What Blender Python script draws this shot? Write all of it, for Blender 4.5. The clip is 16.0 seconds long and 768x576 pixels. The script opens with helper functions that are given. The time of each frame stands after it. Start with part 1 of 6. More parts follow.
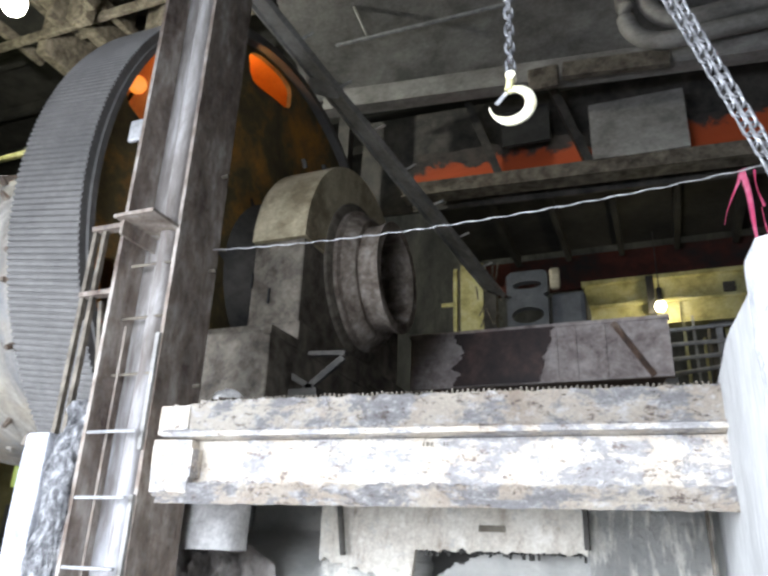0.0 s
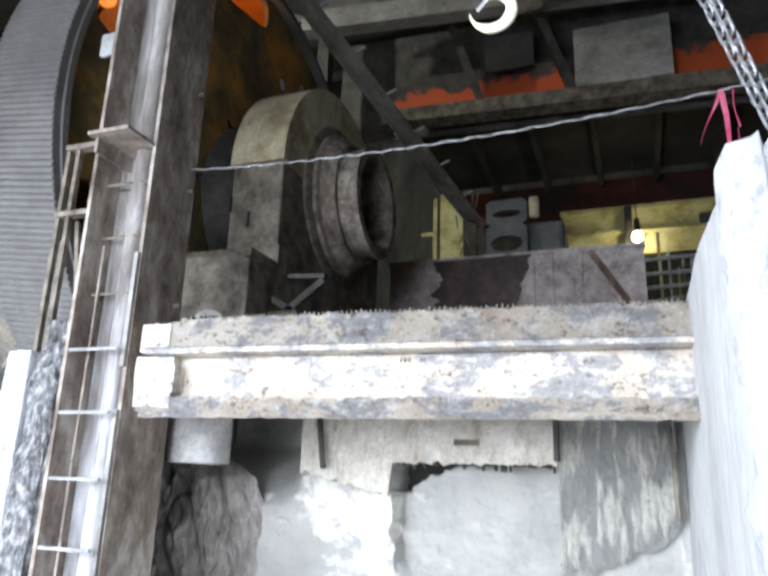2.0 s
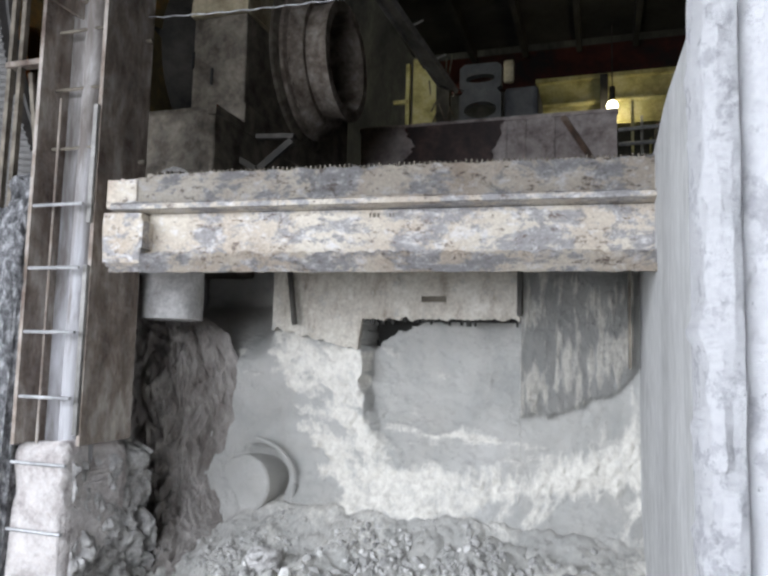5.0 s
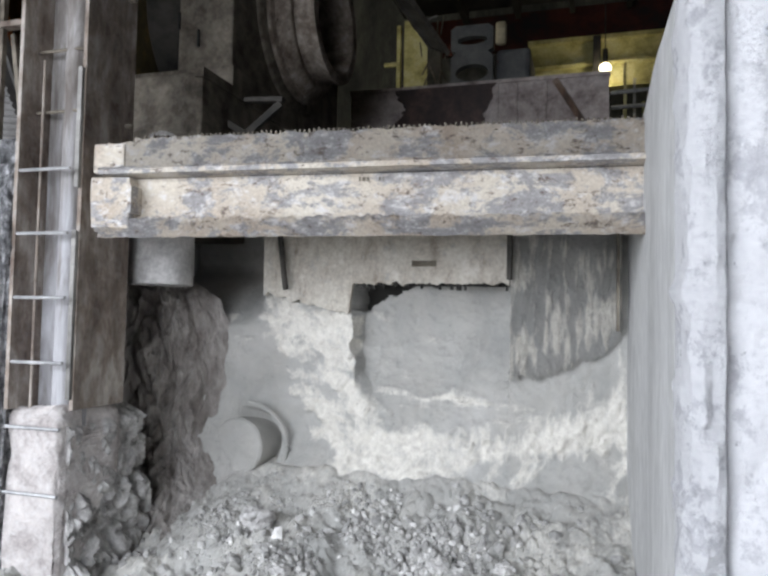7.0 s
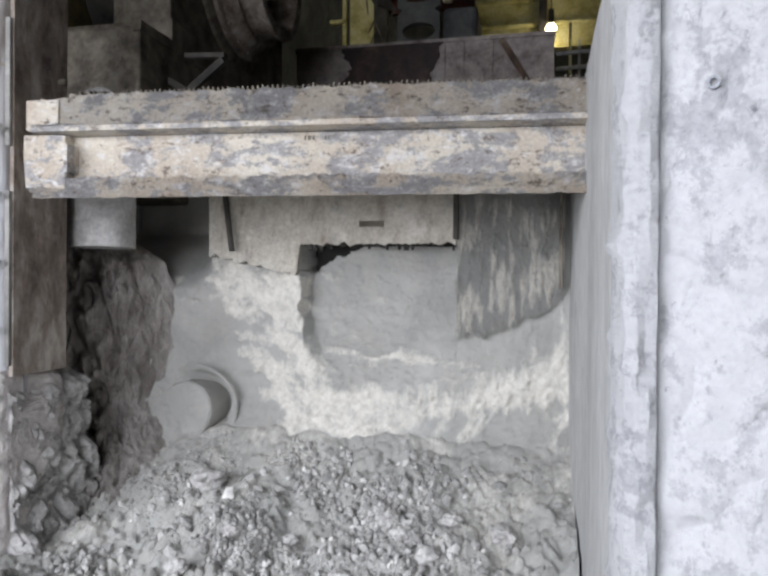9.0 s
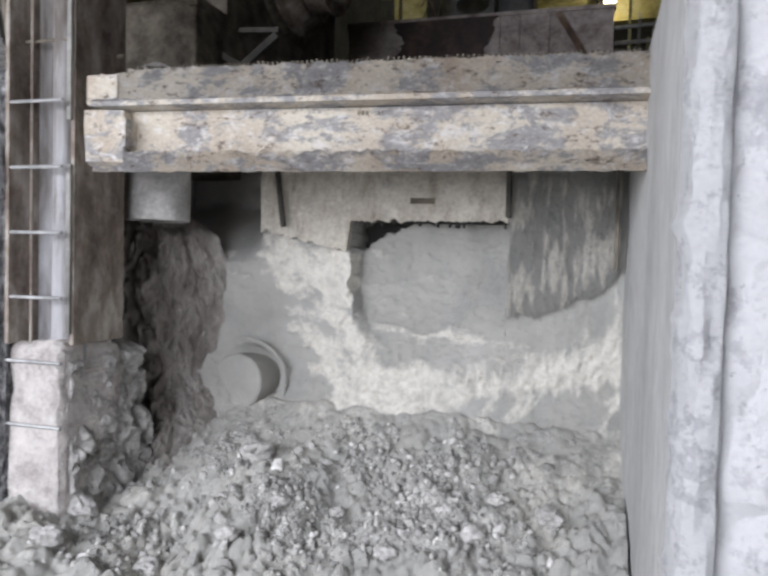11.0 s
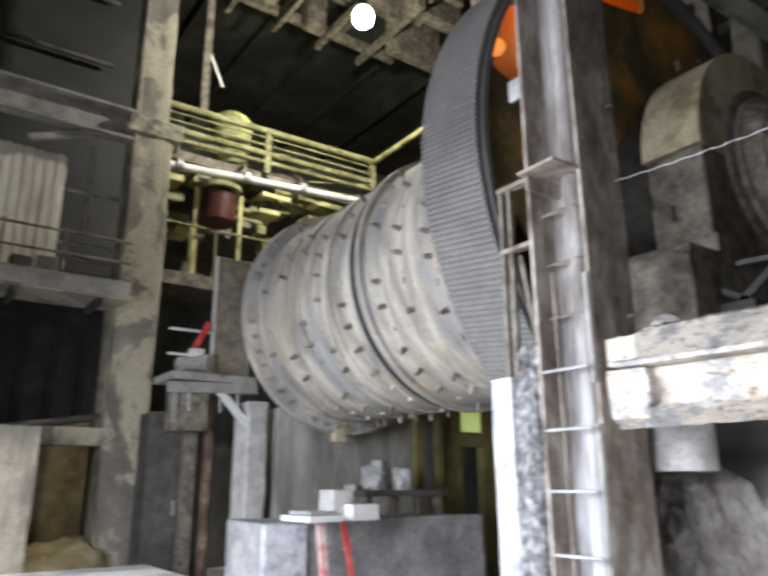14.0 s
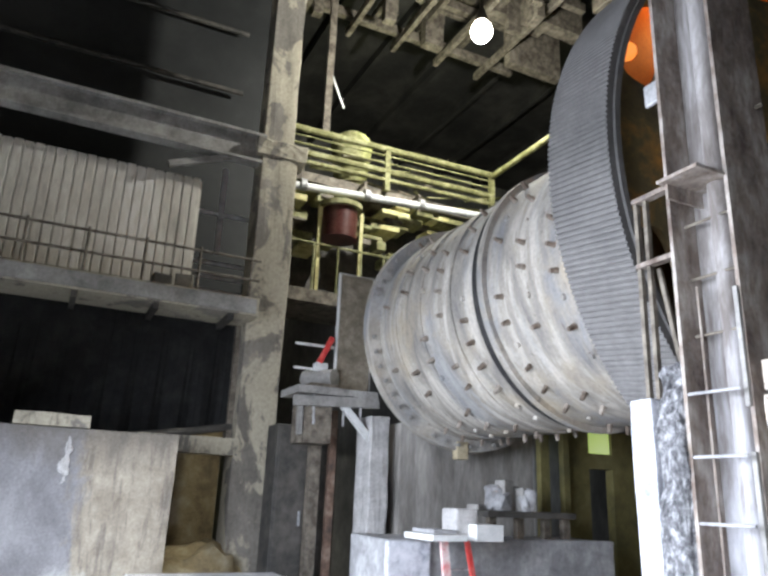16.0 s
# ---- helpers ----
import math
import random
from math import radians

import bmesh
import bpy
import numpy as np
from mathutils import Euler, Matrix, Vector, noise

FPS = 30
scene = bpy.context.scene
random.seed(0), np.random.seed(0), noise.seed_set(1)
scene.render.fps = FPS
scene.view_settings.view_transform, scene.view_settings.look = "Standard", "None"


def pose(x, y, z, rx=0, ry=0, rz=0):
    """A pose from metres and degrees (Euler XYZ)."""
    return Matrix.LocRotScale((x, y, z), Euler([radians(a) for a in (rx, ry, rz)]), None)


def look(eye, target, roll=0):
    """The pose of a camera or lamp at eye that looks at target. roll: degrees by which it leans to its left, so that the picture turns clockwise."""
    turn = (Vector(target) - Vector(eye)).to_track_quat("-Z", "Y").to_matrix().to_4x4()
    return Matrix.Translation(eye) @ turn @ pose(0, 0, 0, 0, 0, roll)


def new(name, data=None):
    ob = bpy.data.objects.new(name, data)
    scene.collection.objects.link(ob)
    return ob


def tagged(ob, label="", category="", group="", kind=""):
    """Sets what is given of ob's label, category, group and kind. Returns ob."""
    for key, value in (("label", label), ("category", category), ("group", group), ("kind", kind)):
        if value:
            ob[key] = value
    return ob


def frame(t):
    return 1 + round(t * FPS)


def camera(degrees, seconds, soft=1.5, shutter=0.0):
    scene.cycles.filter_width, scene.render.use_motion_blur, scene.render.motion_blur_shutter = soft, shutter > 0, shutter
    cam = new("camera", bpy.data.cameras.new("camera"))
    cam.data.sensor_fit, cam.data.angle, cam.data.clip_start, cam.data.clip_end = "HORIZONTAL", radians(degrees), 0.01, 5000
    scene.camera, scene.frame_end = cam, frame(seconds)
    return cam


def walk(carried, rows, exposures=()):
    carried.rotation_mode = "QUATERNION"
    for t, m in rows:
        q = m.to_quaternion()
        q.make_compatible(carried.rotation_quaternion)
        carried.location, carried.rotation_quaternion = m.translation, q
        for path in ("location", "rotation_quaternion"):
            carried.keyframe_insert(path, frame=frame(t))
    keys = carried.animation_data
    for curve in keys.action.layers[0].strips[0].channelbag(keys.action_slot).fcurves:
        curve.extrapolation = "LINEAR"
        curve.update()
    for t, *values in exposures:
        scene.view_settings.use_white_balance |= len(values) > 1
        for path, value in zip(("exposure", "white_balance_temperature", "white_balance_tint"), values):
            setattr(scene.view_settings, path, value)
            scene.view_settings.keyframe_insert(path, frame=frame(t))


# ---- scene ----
cam = camera(58.4, 16.0, soft=2.7, shutter=0.8)
METRES, EYE, TILT, LEAN, TURN = 0.75, 1.55, 0.0, 0.0, 22.3
ROWS = [
    (0.0, 0.0, 0.0, 0.0, -0.79, 21.49, -2.01),
    (0.5, 0.0028, -0.0161, -0.0151, 0.4, 20.84, -2.72),
    (1.0, 0.0046, -0.0263, -0.0453, -0.55, 19.19, -2.33),
    (1.5, 0.0064, -0.0167, -0.058, -1.34, 18.23, -2.03),
    (2.0, 0.0081, -0.0123, -0.083, -2.46, 15.88, -1.74),
    (2.5, 0.0087, -0.0255, -0.1204, -1.31, 12.3, -1.86),
    (3.0, 0.0186, -0.0234, -0.1603, -3.05, 9.25, -2.31),
    (3.5, 0.0157, -0.0179, -0.1698, -3.55, 8.35, -2.38),
    (4.0, 0.0233, -0.0166, -0.1816, -4.01, 6.89, -1.74),
    (4.5, 0.0249, -0.0199, -0.1935, -4.5, 6.22, -1.5),
    (7.0, 0.0351, -0.038, -0.2138, -5.45, 2.74, -1.15),
    (7.5, 0.0418, -0.0476, -0.2155, -6.4, 2.79, -0.59),
    (8.0, 0.0465, -0.0526, -0.2176, -7.85, 2.33, -0.77),
    (8.5, 0.0447, -0.0556, -0.2252, -9.69, 0.89, -0.56),
    (11.0, 0.0228, -0.0357, -0.2377, -5.76, -2.19, -1.46),
    (11.5, -0.0192, -0.023, -0.2168, -0.14, 0.64, -1.08),
    (12.0, -0.0597, -0.0307, -0.1708, 6.69, 5.62, -0.25),
    (12.5, -0.0714, -0.0563, -0.1266, 11.55, 10.04, 0.1),
    (13.0, -0.0871, -0.0768, -0.0883, 16.39, 13.66, 0.45),
    (13.5, -0.1605, -0.1362, -0.0682, 25.13, 15.55, 0.3),
    (14.0, -0.2555, -0.2144, -0.0598, 32.06, 15.91, 0.3),
    (14.5, -0.3402, -0.2914, -0.0703, 38.07, 15.96, 0.7),
    (15.0, -0.3698, -0.3025, -0.0621, 42.72, 15.79, -0.6),
    (15.5, -0.346, -0.2706, -0.0568, 42.42, 16.28, -2.03),
    (16.0, -0.3496, -0.2202, -0.0397, 41.44, 17.02, -2.19),
]
EXPOSURES = [(0.0, -0.12, 6250, 11), (1.5, -0.16, 6180, 11), (2.5, -0.45, 6270, 10), (3.5, -0.9, 6420, 11), (4.5, -1.1, 6420, 12),
             (7.0, -1.22, 6500, 12), (8.5, -1.33, 6570, 13), (11.0, -1.38, 6650, 14), (12.0, -1.55, 6900, 14), (13.0, -1.0, 6700, 14),
             (14.0, -0.4, 6450, 13), (15.0, -0.24, 6220, 13), (16.0, -0.2, 6120, 13)]
walk(cam, [(t, pose(0, 0, EYE, TILT, LEAN, TURN) @ pose(METRES * x, METRES * y, METRES * z, 90 + pitch, roll, yaw)) for t, x, y, z, yaw, pitch, roll in ROWS], EXPOSURES)

# ---- world and lights ----
world = bpy.data.worlds.new("world")
scene.world = world
world.use_nodes = True
wn = world.node_tree.nodes
wsky = wn.new("ShaderNodeTexSky")
wsky.sky_type, wsky.sun_disc = "NISHITA", False
wsky.sun_elevation, wsky.sun_rotation = radians(40), radians(180)
world.node_tree.links.new(wsky.outputs[0], wn["Background"].inputs[0])
wn["Background"].inputs[1].default_value = 0.1


def area_lamp(name, eye, target, sx, sy, watts, colour):
    data = bpy.data.lights.new(name, "AREA")
    data.shape, data.size, data.size_y, data.energy, data.color = "RECTANGLE", sx, sy, watts, colour
    ob = new(name, data)
    ob.matrix_world = look(eye, target)
    return ob


def point_lamp(name, place, watts, colour, radius=0.06):
    data = bpy.data.lights.new(name, "POINT")
    data.energy, data.color, data.shadow_soft_size = watts, colour, radius
    ob = new(name, data)
    ob.location = place
    return ob


# area lamp in an assumed, unseen door behind the camera; tilted to dim the bay
area_lamp("assumed_door_light", (-3.5, -2.5, 2.1), (-2.6, 3.0, -4.2), 6.8, 3.2, 1750, (0.86, 0.92, 1.0))
# lamps of the hall
point_lamp("hall_lamp_light", (-9.4, 6.0, 9.75), 1850, (1.0, 0.98, 0.85), 0.12)
point_lamp("work_bulb_light", (0.23, 12.6, 5.72), 17, (1.0, 0.88, 0.6), 0.08)
point_lamp("gear_bulb_light", (-3.36, 4.25, 5.62), 20, (1.0, 0.5, 0.14), 0.05)
# fill light without a fixture, added to brighten the gallery
point_lamp("gallery_fill", (-12.9, 6.0, 9.7), 190, (0.95, 1.0, 0.5), 0.1)


# ---- materials ----
def socket(tree, node, key, value):
    if hasattr(value, "is_output"):
        tree.links.new(value, node.inputs[key])
    else:
        node.inputs[key].default_value = value


class Mat:
    """A small builder of node materials in object space (metres)."""

    def __init__(self, name, rough=0.8, metal=0.0):
        self.m = bpy.data.materials.new(name)
        self.m.use_nodes = True
        self.t = self.m.node_tree
        self.b = self.t.nodes["Principled BSDF"]
        self.b.inputs["Roughness"].default_value = rough
        self.b.inputs["Metallic"].default_value = metal
        self.co = self.t.nodes.new("ShaderNodeNewGeometry").outputs["Position"]
        self.bumped = None

    def mapped(self, scale=(1, 1, 1)):
        n = self.t.nodes.new("ShaderNodeMapping")
        self.t.links.new(self.co, n.inputs[0])
        n.inputs["Scale"].default_value = scale
        return n.outputs[0]

    def noise(self, scale, detail=6, rough=0.6, stretch=(1, 1, 1), distort=0.0):
        n = self.t.nodes.new("ShaderNodeTexNoise")
        self.t.links.new(self.mapped(stretch), n.inputs["Vector"])
        n.inputs["Scale"].default_value, n.inputs["Detail"].default_value = scale, detail
        n.inputs["Roughness"].default_value, n.inputs["Distortion"].default_value = rough, distort
        return n.outputs[0]

    def ramp(self, fac, stops):
        n = self.t.nodes.new("ShaderNodeValToRGB")
        self.t.links.new(fac, n.inputs[0])
        e = n.color_ramp.elements
        while len(e) < len(stops):
            e.new(0.5)
        for k, (p, c) in enumerate(stops):
            e[k].position = p
            c = (c, c, c) if isinstance(c, (int, float)) else c
            e[k].color = (*c, 1)
        return n.outputs[0]

    def mix(self, fac, a, b, blend="MIX"):
        n = self.t.nodes.new("ShaderNodeMix")
        n.data_type, n.blend_type = "RGBA", blend
        for key, v in ((0, fac), (6, a), (7, b)):
            if not hasattr(v, "is_output") and key:
                v = (*v, 1)
            socket(self.t, n, key, v)
        return n.outputs[2]

    def attr(self, name):
        n = self.t.nodes.new("ShaderNodeAttribute")
        n.attribute_name = name
        return n.outputs["Fac"]

    def bump(self, height, strength=0.4, dist=0.01):
        n = self.t.nodes.new("ShaderNodeBump")
        n.inputs["Strength"].default_value, n.inputs["Distance"].default_value = strength, dist
        self.t.links.new(height, n.inputs["Height"])
        if self.bumped:
            self.t.links.new(self.bumped, n.inputs["Normal"])
        self.bumped = n.outputs[0]
        self.t.links.new(self.bumped, self.b.inputs["Normal"])
        return self

    def colour(self, c):
        socket(self.t, self.b, "Base Color", c if hasattr(c, "is_output") else (*c, 1))
        return self

    def roughness(self, fac, lo, hi):
        self.t.links.new(self.ramp(fac, [(0.3, lo), (0.7, hi)]), self.b.inputs["Roughness"])
        return self


def patchy(name, a, b, c, scale=3.0, rough=0.85, metal=0.0, stretch=(1, 1, 1), bump=0.4, dist=0.008, fine=40.0, dust=None, dustiness=0.5):
    """Two or three colours in patches, with grain, relief and settled dust on what faces up."""
    k = Mat(name, rough, metal)
    big = k.noise(scale, 9, 0.68, stretch, 0.1)
    small = k.noise(fine, 6, 0.7, stretch)
    col = k.ramp(big, [(0.36, a), (0.5, b), (0.64, c)])
    col = k.mix(0.35, col, k.ramp(small, [(0.3, 0.25), (0.7, 0.95)]), "OVERLAY")
    if dust:
        n = k.t.nodes.new("ShaderNodeNewGeometry")
        s = k.t.nodes.new("ShaderNodeSeparateXYZ")
        k.t.links.new(n.outputs["Normal"], s.inputs[0])
        up = k.ramp(s.outputs[2], [(0.35, 0.0), (0.8, dustiness)])
        spots = k.ramp(k.noise(scale * 2.3, 7, 0.7), [(0.45, 0.0), (0.6, dustiness * 0.7)])
        both = k.mix(1.0, up, spots, "ADD")
        col = k.mix(both, col, dust)
    k.colour(col)
    k.roughness(small, max(0.2, rough - 0.15), min(1.0, rough + 0.1))
    k.bump(big, bump * 0.6, dist * 2).bump(small, bump, dist)
    return k.m


DUST = (0.42, 0.41, 0.40)
M = {}
M["white_concrete"] = patchy("white_concrete", (0.26, 0.27, 0.31), (0.52, 0.53, 0.57), (0.66, 0.66, 0.70), 5.5, 0.9, bump=0.8, dist=0.014, fine=60)
M["grey_concrete"] = patchy("grey_concrete", (0.38, 0.38, 0.375), (0.48, 0.48, 0.475), (0.56, 0.56, 0.55), 1.6, 0.85, bump=0.25, fine=30, stretch=(1, 1, 0.35))
M["broken_concrete"] = patchy("broken_concrete", (0.07, 0.07, 0.075), (0.26, 0.26, 0.27), (0.66, 0.66, 0.68), 30, 0.95, bump=1.0, dist=0.03, fine=80, stretch=(1, 1, 0.6))
M["trunnion_dust"] = patchy("trunnion_dust", (0.085, 0.062, 0.046), (0.20, 0.165, 0.135), (0.37, 0.33, 0.285), 6.0, 0.85, 0.1, bump=0.5, fine=35)
M["dark_stain"] = patchy("dark_stain", (0.025, 0.017, 0.016), (0.05, 0.03, 0.027), (0.10, 0.06, 0.05), 4.0, 0.6, bump=0.3)
M["gallery_olive"] = patchy("gallery_olive", (0.08, 0.078, 0.03), (0.19, 0.185, 0.075), (0.33, 0.325, 0.18), 3.4, 0.8, bump=0.25, fine=25)


def blotched(name, low, mid, paint, scale, amount):
    """Bare grey-brown concrete with blotches of old paint that have sharp edges."""
    k = Mat(name, 0.9)
    big, small = k.noise(scale, 9, 0.62, (1, 1, 0.7), 0.5), k.noise(22, 7, 0.7)
    col = k.ramp(k.noise(scale * 0.8, 7, 0.65, (1, 1, 0.5)), [(0.35, low), (0.65, mid)])
    col = k.mix(k.ramp(big, [(amount, 0.0), (amount + 0.03, 0.85), (amount + 0.2, 1.0)]), col, paint)
    col = k.mix(k.ramp(k.noise(scale * 3, 8, 0.75, (1, 1, 0.3)), [(0.33, 0.7), (0.42, 0.0)]), col, (0.07, 0.06, 0.05))
    k.colour(k.mix(0.35, col, k.ramp(small, [(0.3, 0.25), (0.7, 0.95)]), "OVERLAY"))
    k.bump(big, 0.5, 0.012).bump(small, 0.4, 0.006)
    return k.m


M["hall_concrete"] = blotched("hall_concrete", (0.11, 0.10, 0.085), (0.25, 0.23, 0.20), (0.38, 0.345, 0.265), 1.1, 0.46)
M["dark_concrete"] = patchy("dark_concrete", (0.05, 0.05, 0.05), (0.10, 0.10, 0.095), (0.17, 0.165, 0.15), 0.9, 0.9, bump=0.4, fine=14, stretch=(1, 1, 0.4))
M["column_steel"] = patchy("column_steel", (0.09, 0.063, 0.05), (0.21, 0.168, 0.137), (0.44, 0.40, 0.36), 6.5, 0.75, 0.1, bump=0.5, dist=0.006, fine=55, stretch=(1, 1, 0.4), dust=(0.38, 0.355, 0.33), dustiness=0.4)
M["dusty_steel"] = patchy("dusty_steel", (0.045, 0.036, 0.027), (0.115, 0.097, 0.075), (0.23, 0.20, 0.16), 4.5, 0.75, 0.2, bump=0.4, fine=35, dust=(0.27, 0.245, 0.20), dustiness=0.5)
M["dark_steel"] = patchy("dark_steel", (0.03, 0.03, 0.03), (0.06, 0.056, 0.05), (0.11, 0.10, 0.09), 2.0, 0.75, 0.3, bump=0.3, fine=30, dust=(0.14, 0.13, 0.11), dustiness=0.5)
M["gear_steel"] = patchy("gear_steel", (0.10, 0.097, 0.094), (0.128, 0.123, 0.118), (0.16, 0.155, 0.15), 1.2, 0.7, 0.15, bump=0.1, fine=20)
# the orange tone also paints in lamplight on the web, besides stains
M["gear_web"] = patchy("gear_web", (0.055, 0.045, 0.028), (0.15, 0.115, 0.05), (0.52, 0.25, 0.05), 1.1, 0.75, 0.1, bump=0.4, fine=26)
M["orange_paint"] = patchy("orange_paint", (0.55, 0.16, 0.02), (0.65, 0.22, 0.03), (0.72, 0.28, 0.05), 2.0, 0.6, bump=0.2)


def primer():
    """Sooty plate with ragged patches of red-orange primer, most of them low down."""
    k = Mat("orange_primer", 0.85)
    s = k.t.nodes.new("ShaderNodeSeparateXYZ")
    k.t.links.new(k.co, s.inputs[0])
    low = k.t.nodes.new("ShaderNodeMapRange")
    k.t.links.new(s.outputs[2], low.inputs[0])
    low.inputs[1].default_value, low.inputs[2].default_value = 7.75, 7.05
    both = k.mix(0.6, low.outputs[0], k.noise(1.7, 9, 0.68, (1, 1, 1), 0.4))
    grime = k.ramp(k.noise(4.0, 8, 0.7), [(0.35, (0.03, 0.028, 0.026)), (0.65, (0.085, 0.07, 0.06))])
    k.colour(k.mix(k.ramp(both, [(0.47, 0.0), (0.52, 0.9), (0.62, 1.0)]), grime, (0.52, 0.09, 0.022)))
    k.bump(k.noise(20, 7, 0.7), 0.3, 0.008)
    return k.m


M["orange_primer"] = primer()


def drum_dust():
    """Pale dust over the drum, streaked round it, with pinkish, blue-grey and ochre stains."""
    k = Mat("mill_shell", 0.85)
    ring = (1.0, 0.22, 0.22)
    streak, big, small = k.noise(3.6, 9, 0.7, ring, 0.6), k.noise(1.3, 6, 0.6), k.noise(30, 7, 0.7)
    col = k.ramp(streak, [(0.34, (0.17, 0.165, 0.16)), (0.5, (0.33, 0.305, 0.265)), (0.66, (0.56, 0.53, 0.48))])
    col = k.mix(k.ramp(k.noise(2.3, 7, 0.65, ring, 0.5), [(0.5, 0.0), (0.62, 0.55)]), col, (0.25, 0.27, 0.30))
    col = k.mix(k.ramp(big, [(0.52, 0.0), (0.66, 0.5)]), col, (0.42, 0.35, 0.24))
    col = k.mix(k.ramp(k.noise(9, 8, 0.75, (1, 0.5, 0.5)), [(0.32, 0.7), (0.41, 0.0)]), col, (0.10, 0.085, 0.07))
    k.colour(k.mix(0.3, col, k.ramp(small, [(0.3, 0.3), (0.7, 0.9)]), "OVERLAY"))
    k.roughness(streak, 0.7, 0.95)
    k.bump(streak, 0.4, 0.02).bump(small, 0.5, 0.01)
    return k.m


M["mill_shell"] = drum_dust()
M["rust"] = patchy("rust", (0.05, 0.035, 0.028), (0.13, 0.08, 0.055), (0.24, 0.18, 0.14), 3.0, 0.85, bump=0.4, fine=35)
M["yellow_paint"] = patchy("yellow_paint", (0.30, 0.26, 0.10), (0.50, 0.46, 0.20), (0.60, 0.57, 0.32), 2.4, 0.65, bump=0.15, fine=25)
M["cream_cap"] = patchy("cream_cap", (0.22, 0.18, 0.11), (0.42, 0.36, 0.24), (0.52, 0.46, 0.32), 3.2, 0.85, bump=0.3, fine=30)
M["pink_crust"] = patchy("pink_crust", (0.19, 0.155, 0.148), (0.38, 0.33, 0.31), (0.52, 0.475, 0.455), 3.6, 0.85, bump=0.6, fine=25)
M["blue_grey_cast"] = patchy("blue_grey_cast", (0.07, 0.075, 0.08), (0.11, 0.115, 0.12), (0.15, 0.155, 0.16), 2.0, 0.7, bump=0.15)
M["sheet_metal"] = patchy("sheet_metal", (0.34, 0.315, 0.27), (0.52, 0.485, 0.42), (0.62, 0.58, 0.51), 0.7, 0.7, 0.1, bump=0.15, fine=12, stretch=(1, 1, 0.3))
M["galvanised"] = patchy("galvanised", (0.26, 0.26, 0.265), (0.38, 0.38, 0.385), (0.50, 0.50, 0.505), 8, 0.55, 0.4, bump=0.1)
M["chain_steel"] = patchy("chain_steel", (0.14, 0.14, 0.15), (0.24, 0.24, 0.25), (0.36, 0.36, 0.37), 30, 0.5, 0.6, bump=0.2, dist=0.001)
M["pale_steel"] = patchy("pale_steel", (0.15, 0.145, 0.135), (0.26, 0.25, 0.235), (0.36, 0.35, 0.33), 1.8, 0.8, 0.1, bump=0.3, fine=24, stretch=(0.7, 1, 1))
M["red_fascia"] = patchy("red_fascia", (0.025, 0.02, 0.018), (0.06, 0.018, 0.012), (0.11, 0.027, 0.016), 1.6, 0.85, bump=0.2)
M["hook_paint"] = patchy("hook_paint", (0.55, 0.48, 0.26), (0.74, 0.68, 0.47), (0.80, 0.77, 0.62), 20, 0.55, bump=0.15, dist=0.002, fine=90)
M["pink_tape"] = patchy("pink_tape", (0.55, 0.06, 0.16), (0.70, 0.10, 0.22), (0.76, 0.20, 0.32), 12, 0.5, bump=0.1, dist=0.002)
M["red_paint"] = patchy("red_paint", (0.42, 0.03, 0.03), (0.55, 0.06, 0.05), (0.60, 0.16, 0.14), 6, 0.55, bump=0.1)
M["grey_white_paint"] = patchy("grey_white_paint", (0.45, 0.46, 0.45), (0.62, 0.63, 0.62), (0.74, 0.74, 0.73), 3, 0.6, bump=0.15)
M["brown_tank"] = patchy("brown_tank", (0.03, 0.010, 0.009), (0.06, 0.016, 0.013), (0.09, 0.035, 0.028), 2.5, 0.35, bump=0.15)
M["olive_wall"] = patchy("olive_wall", (0.06, 0.055, 0.02), (0.12, 0.105, 0.035), (0.18, 0.16, 0.07), 1.2, 0.85, bump=0.25)
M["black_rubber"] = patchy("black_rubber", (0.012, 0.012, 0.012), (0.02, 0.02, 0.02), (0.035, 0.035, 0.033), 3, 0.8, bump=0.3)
M["wood"] = patchy("wood", (0.36, 0.25, 0.12), (0.50, 0.38, 0.20), (0.58, 0.46, 0.28), 8, 0.8, bump=0.2, stretch=(0.3, 3, 3))


def flaking_paint():
    """Cream paint, scraped through to blue-grey steel, with white dust and dark pits."""
    k = Mat("flaking_paint", 0.8)
    st = (0.75, 1.0, 1.25)
    big, mid, small = k.noise(5.0, 12, 0.74, st, 0.3), k.noise(19.0, 10, 0.78, st, 0.2), k.noise(70, 6, 0.7)
    cream = k.ramp(k.noise(2.2, 6, 0.65), [(0.35, (0.38, 0.31, 0.245)), (0.65, (0.60, 0.545, 0.465))])
    col = k.mix(k.ramp(big, [(0.49, 0.0), (0.53, 0.9)]), cream, k.ramp(mid, [(0.35, (0.20, 0.195, 0.20)), (0.65, (0.37, 0.365, 0.375))]))
    col = k.mix(k.ramp(mid, [(0.53, 0.0), (0.62, 0.85)]), col, (0.66, 0.64, 0.63))
    col = k.mix(k.ramp(k.noise(20, 9, 0.78, st), [(0.38, 0.9), (0.44, 0.0)]), col, (0.13, 0.10, 0.085))
    col = k.mix(0.3, col, k.ramp(small, [(0.3, 0.25), (0.7, 0.95)]), "OVERLAY")
    k.colour(col)
    k.roughness(mid, 0.65, 0.95)
    k.bump(big, 0.6, 0.012).bump(mid, 0.7, 0.01).bump(small, 0.5, 0.004)
    return k.m


M["beam_paint"] = flaking_paint()


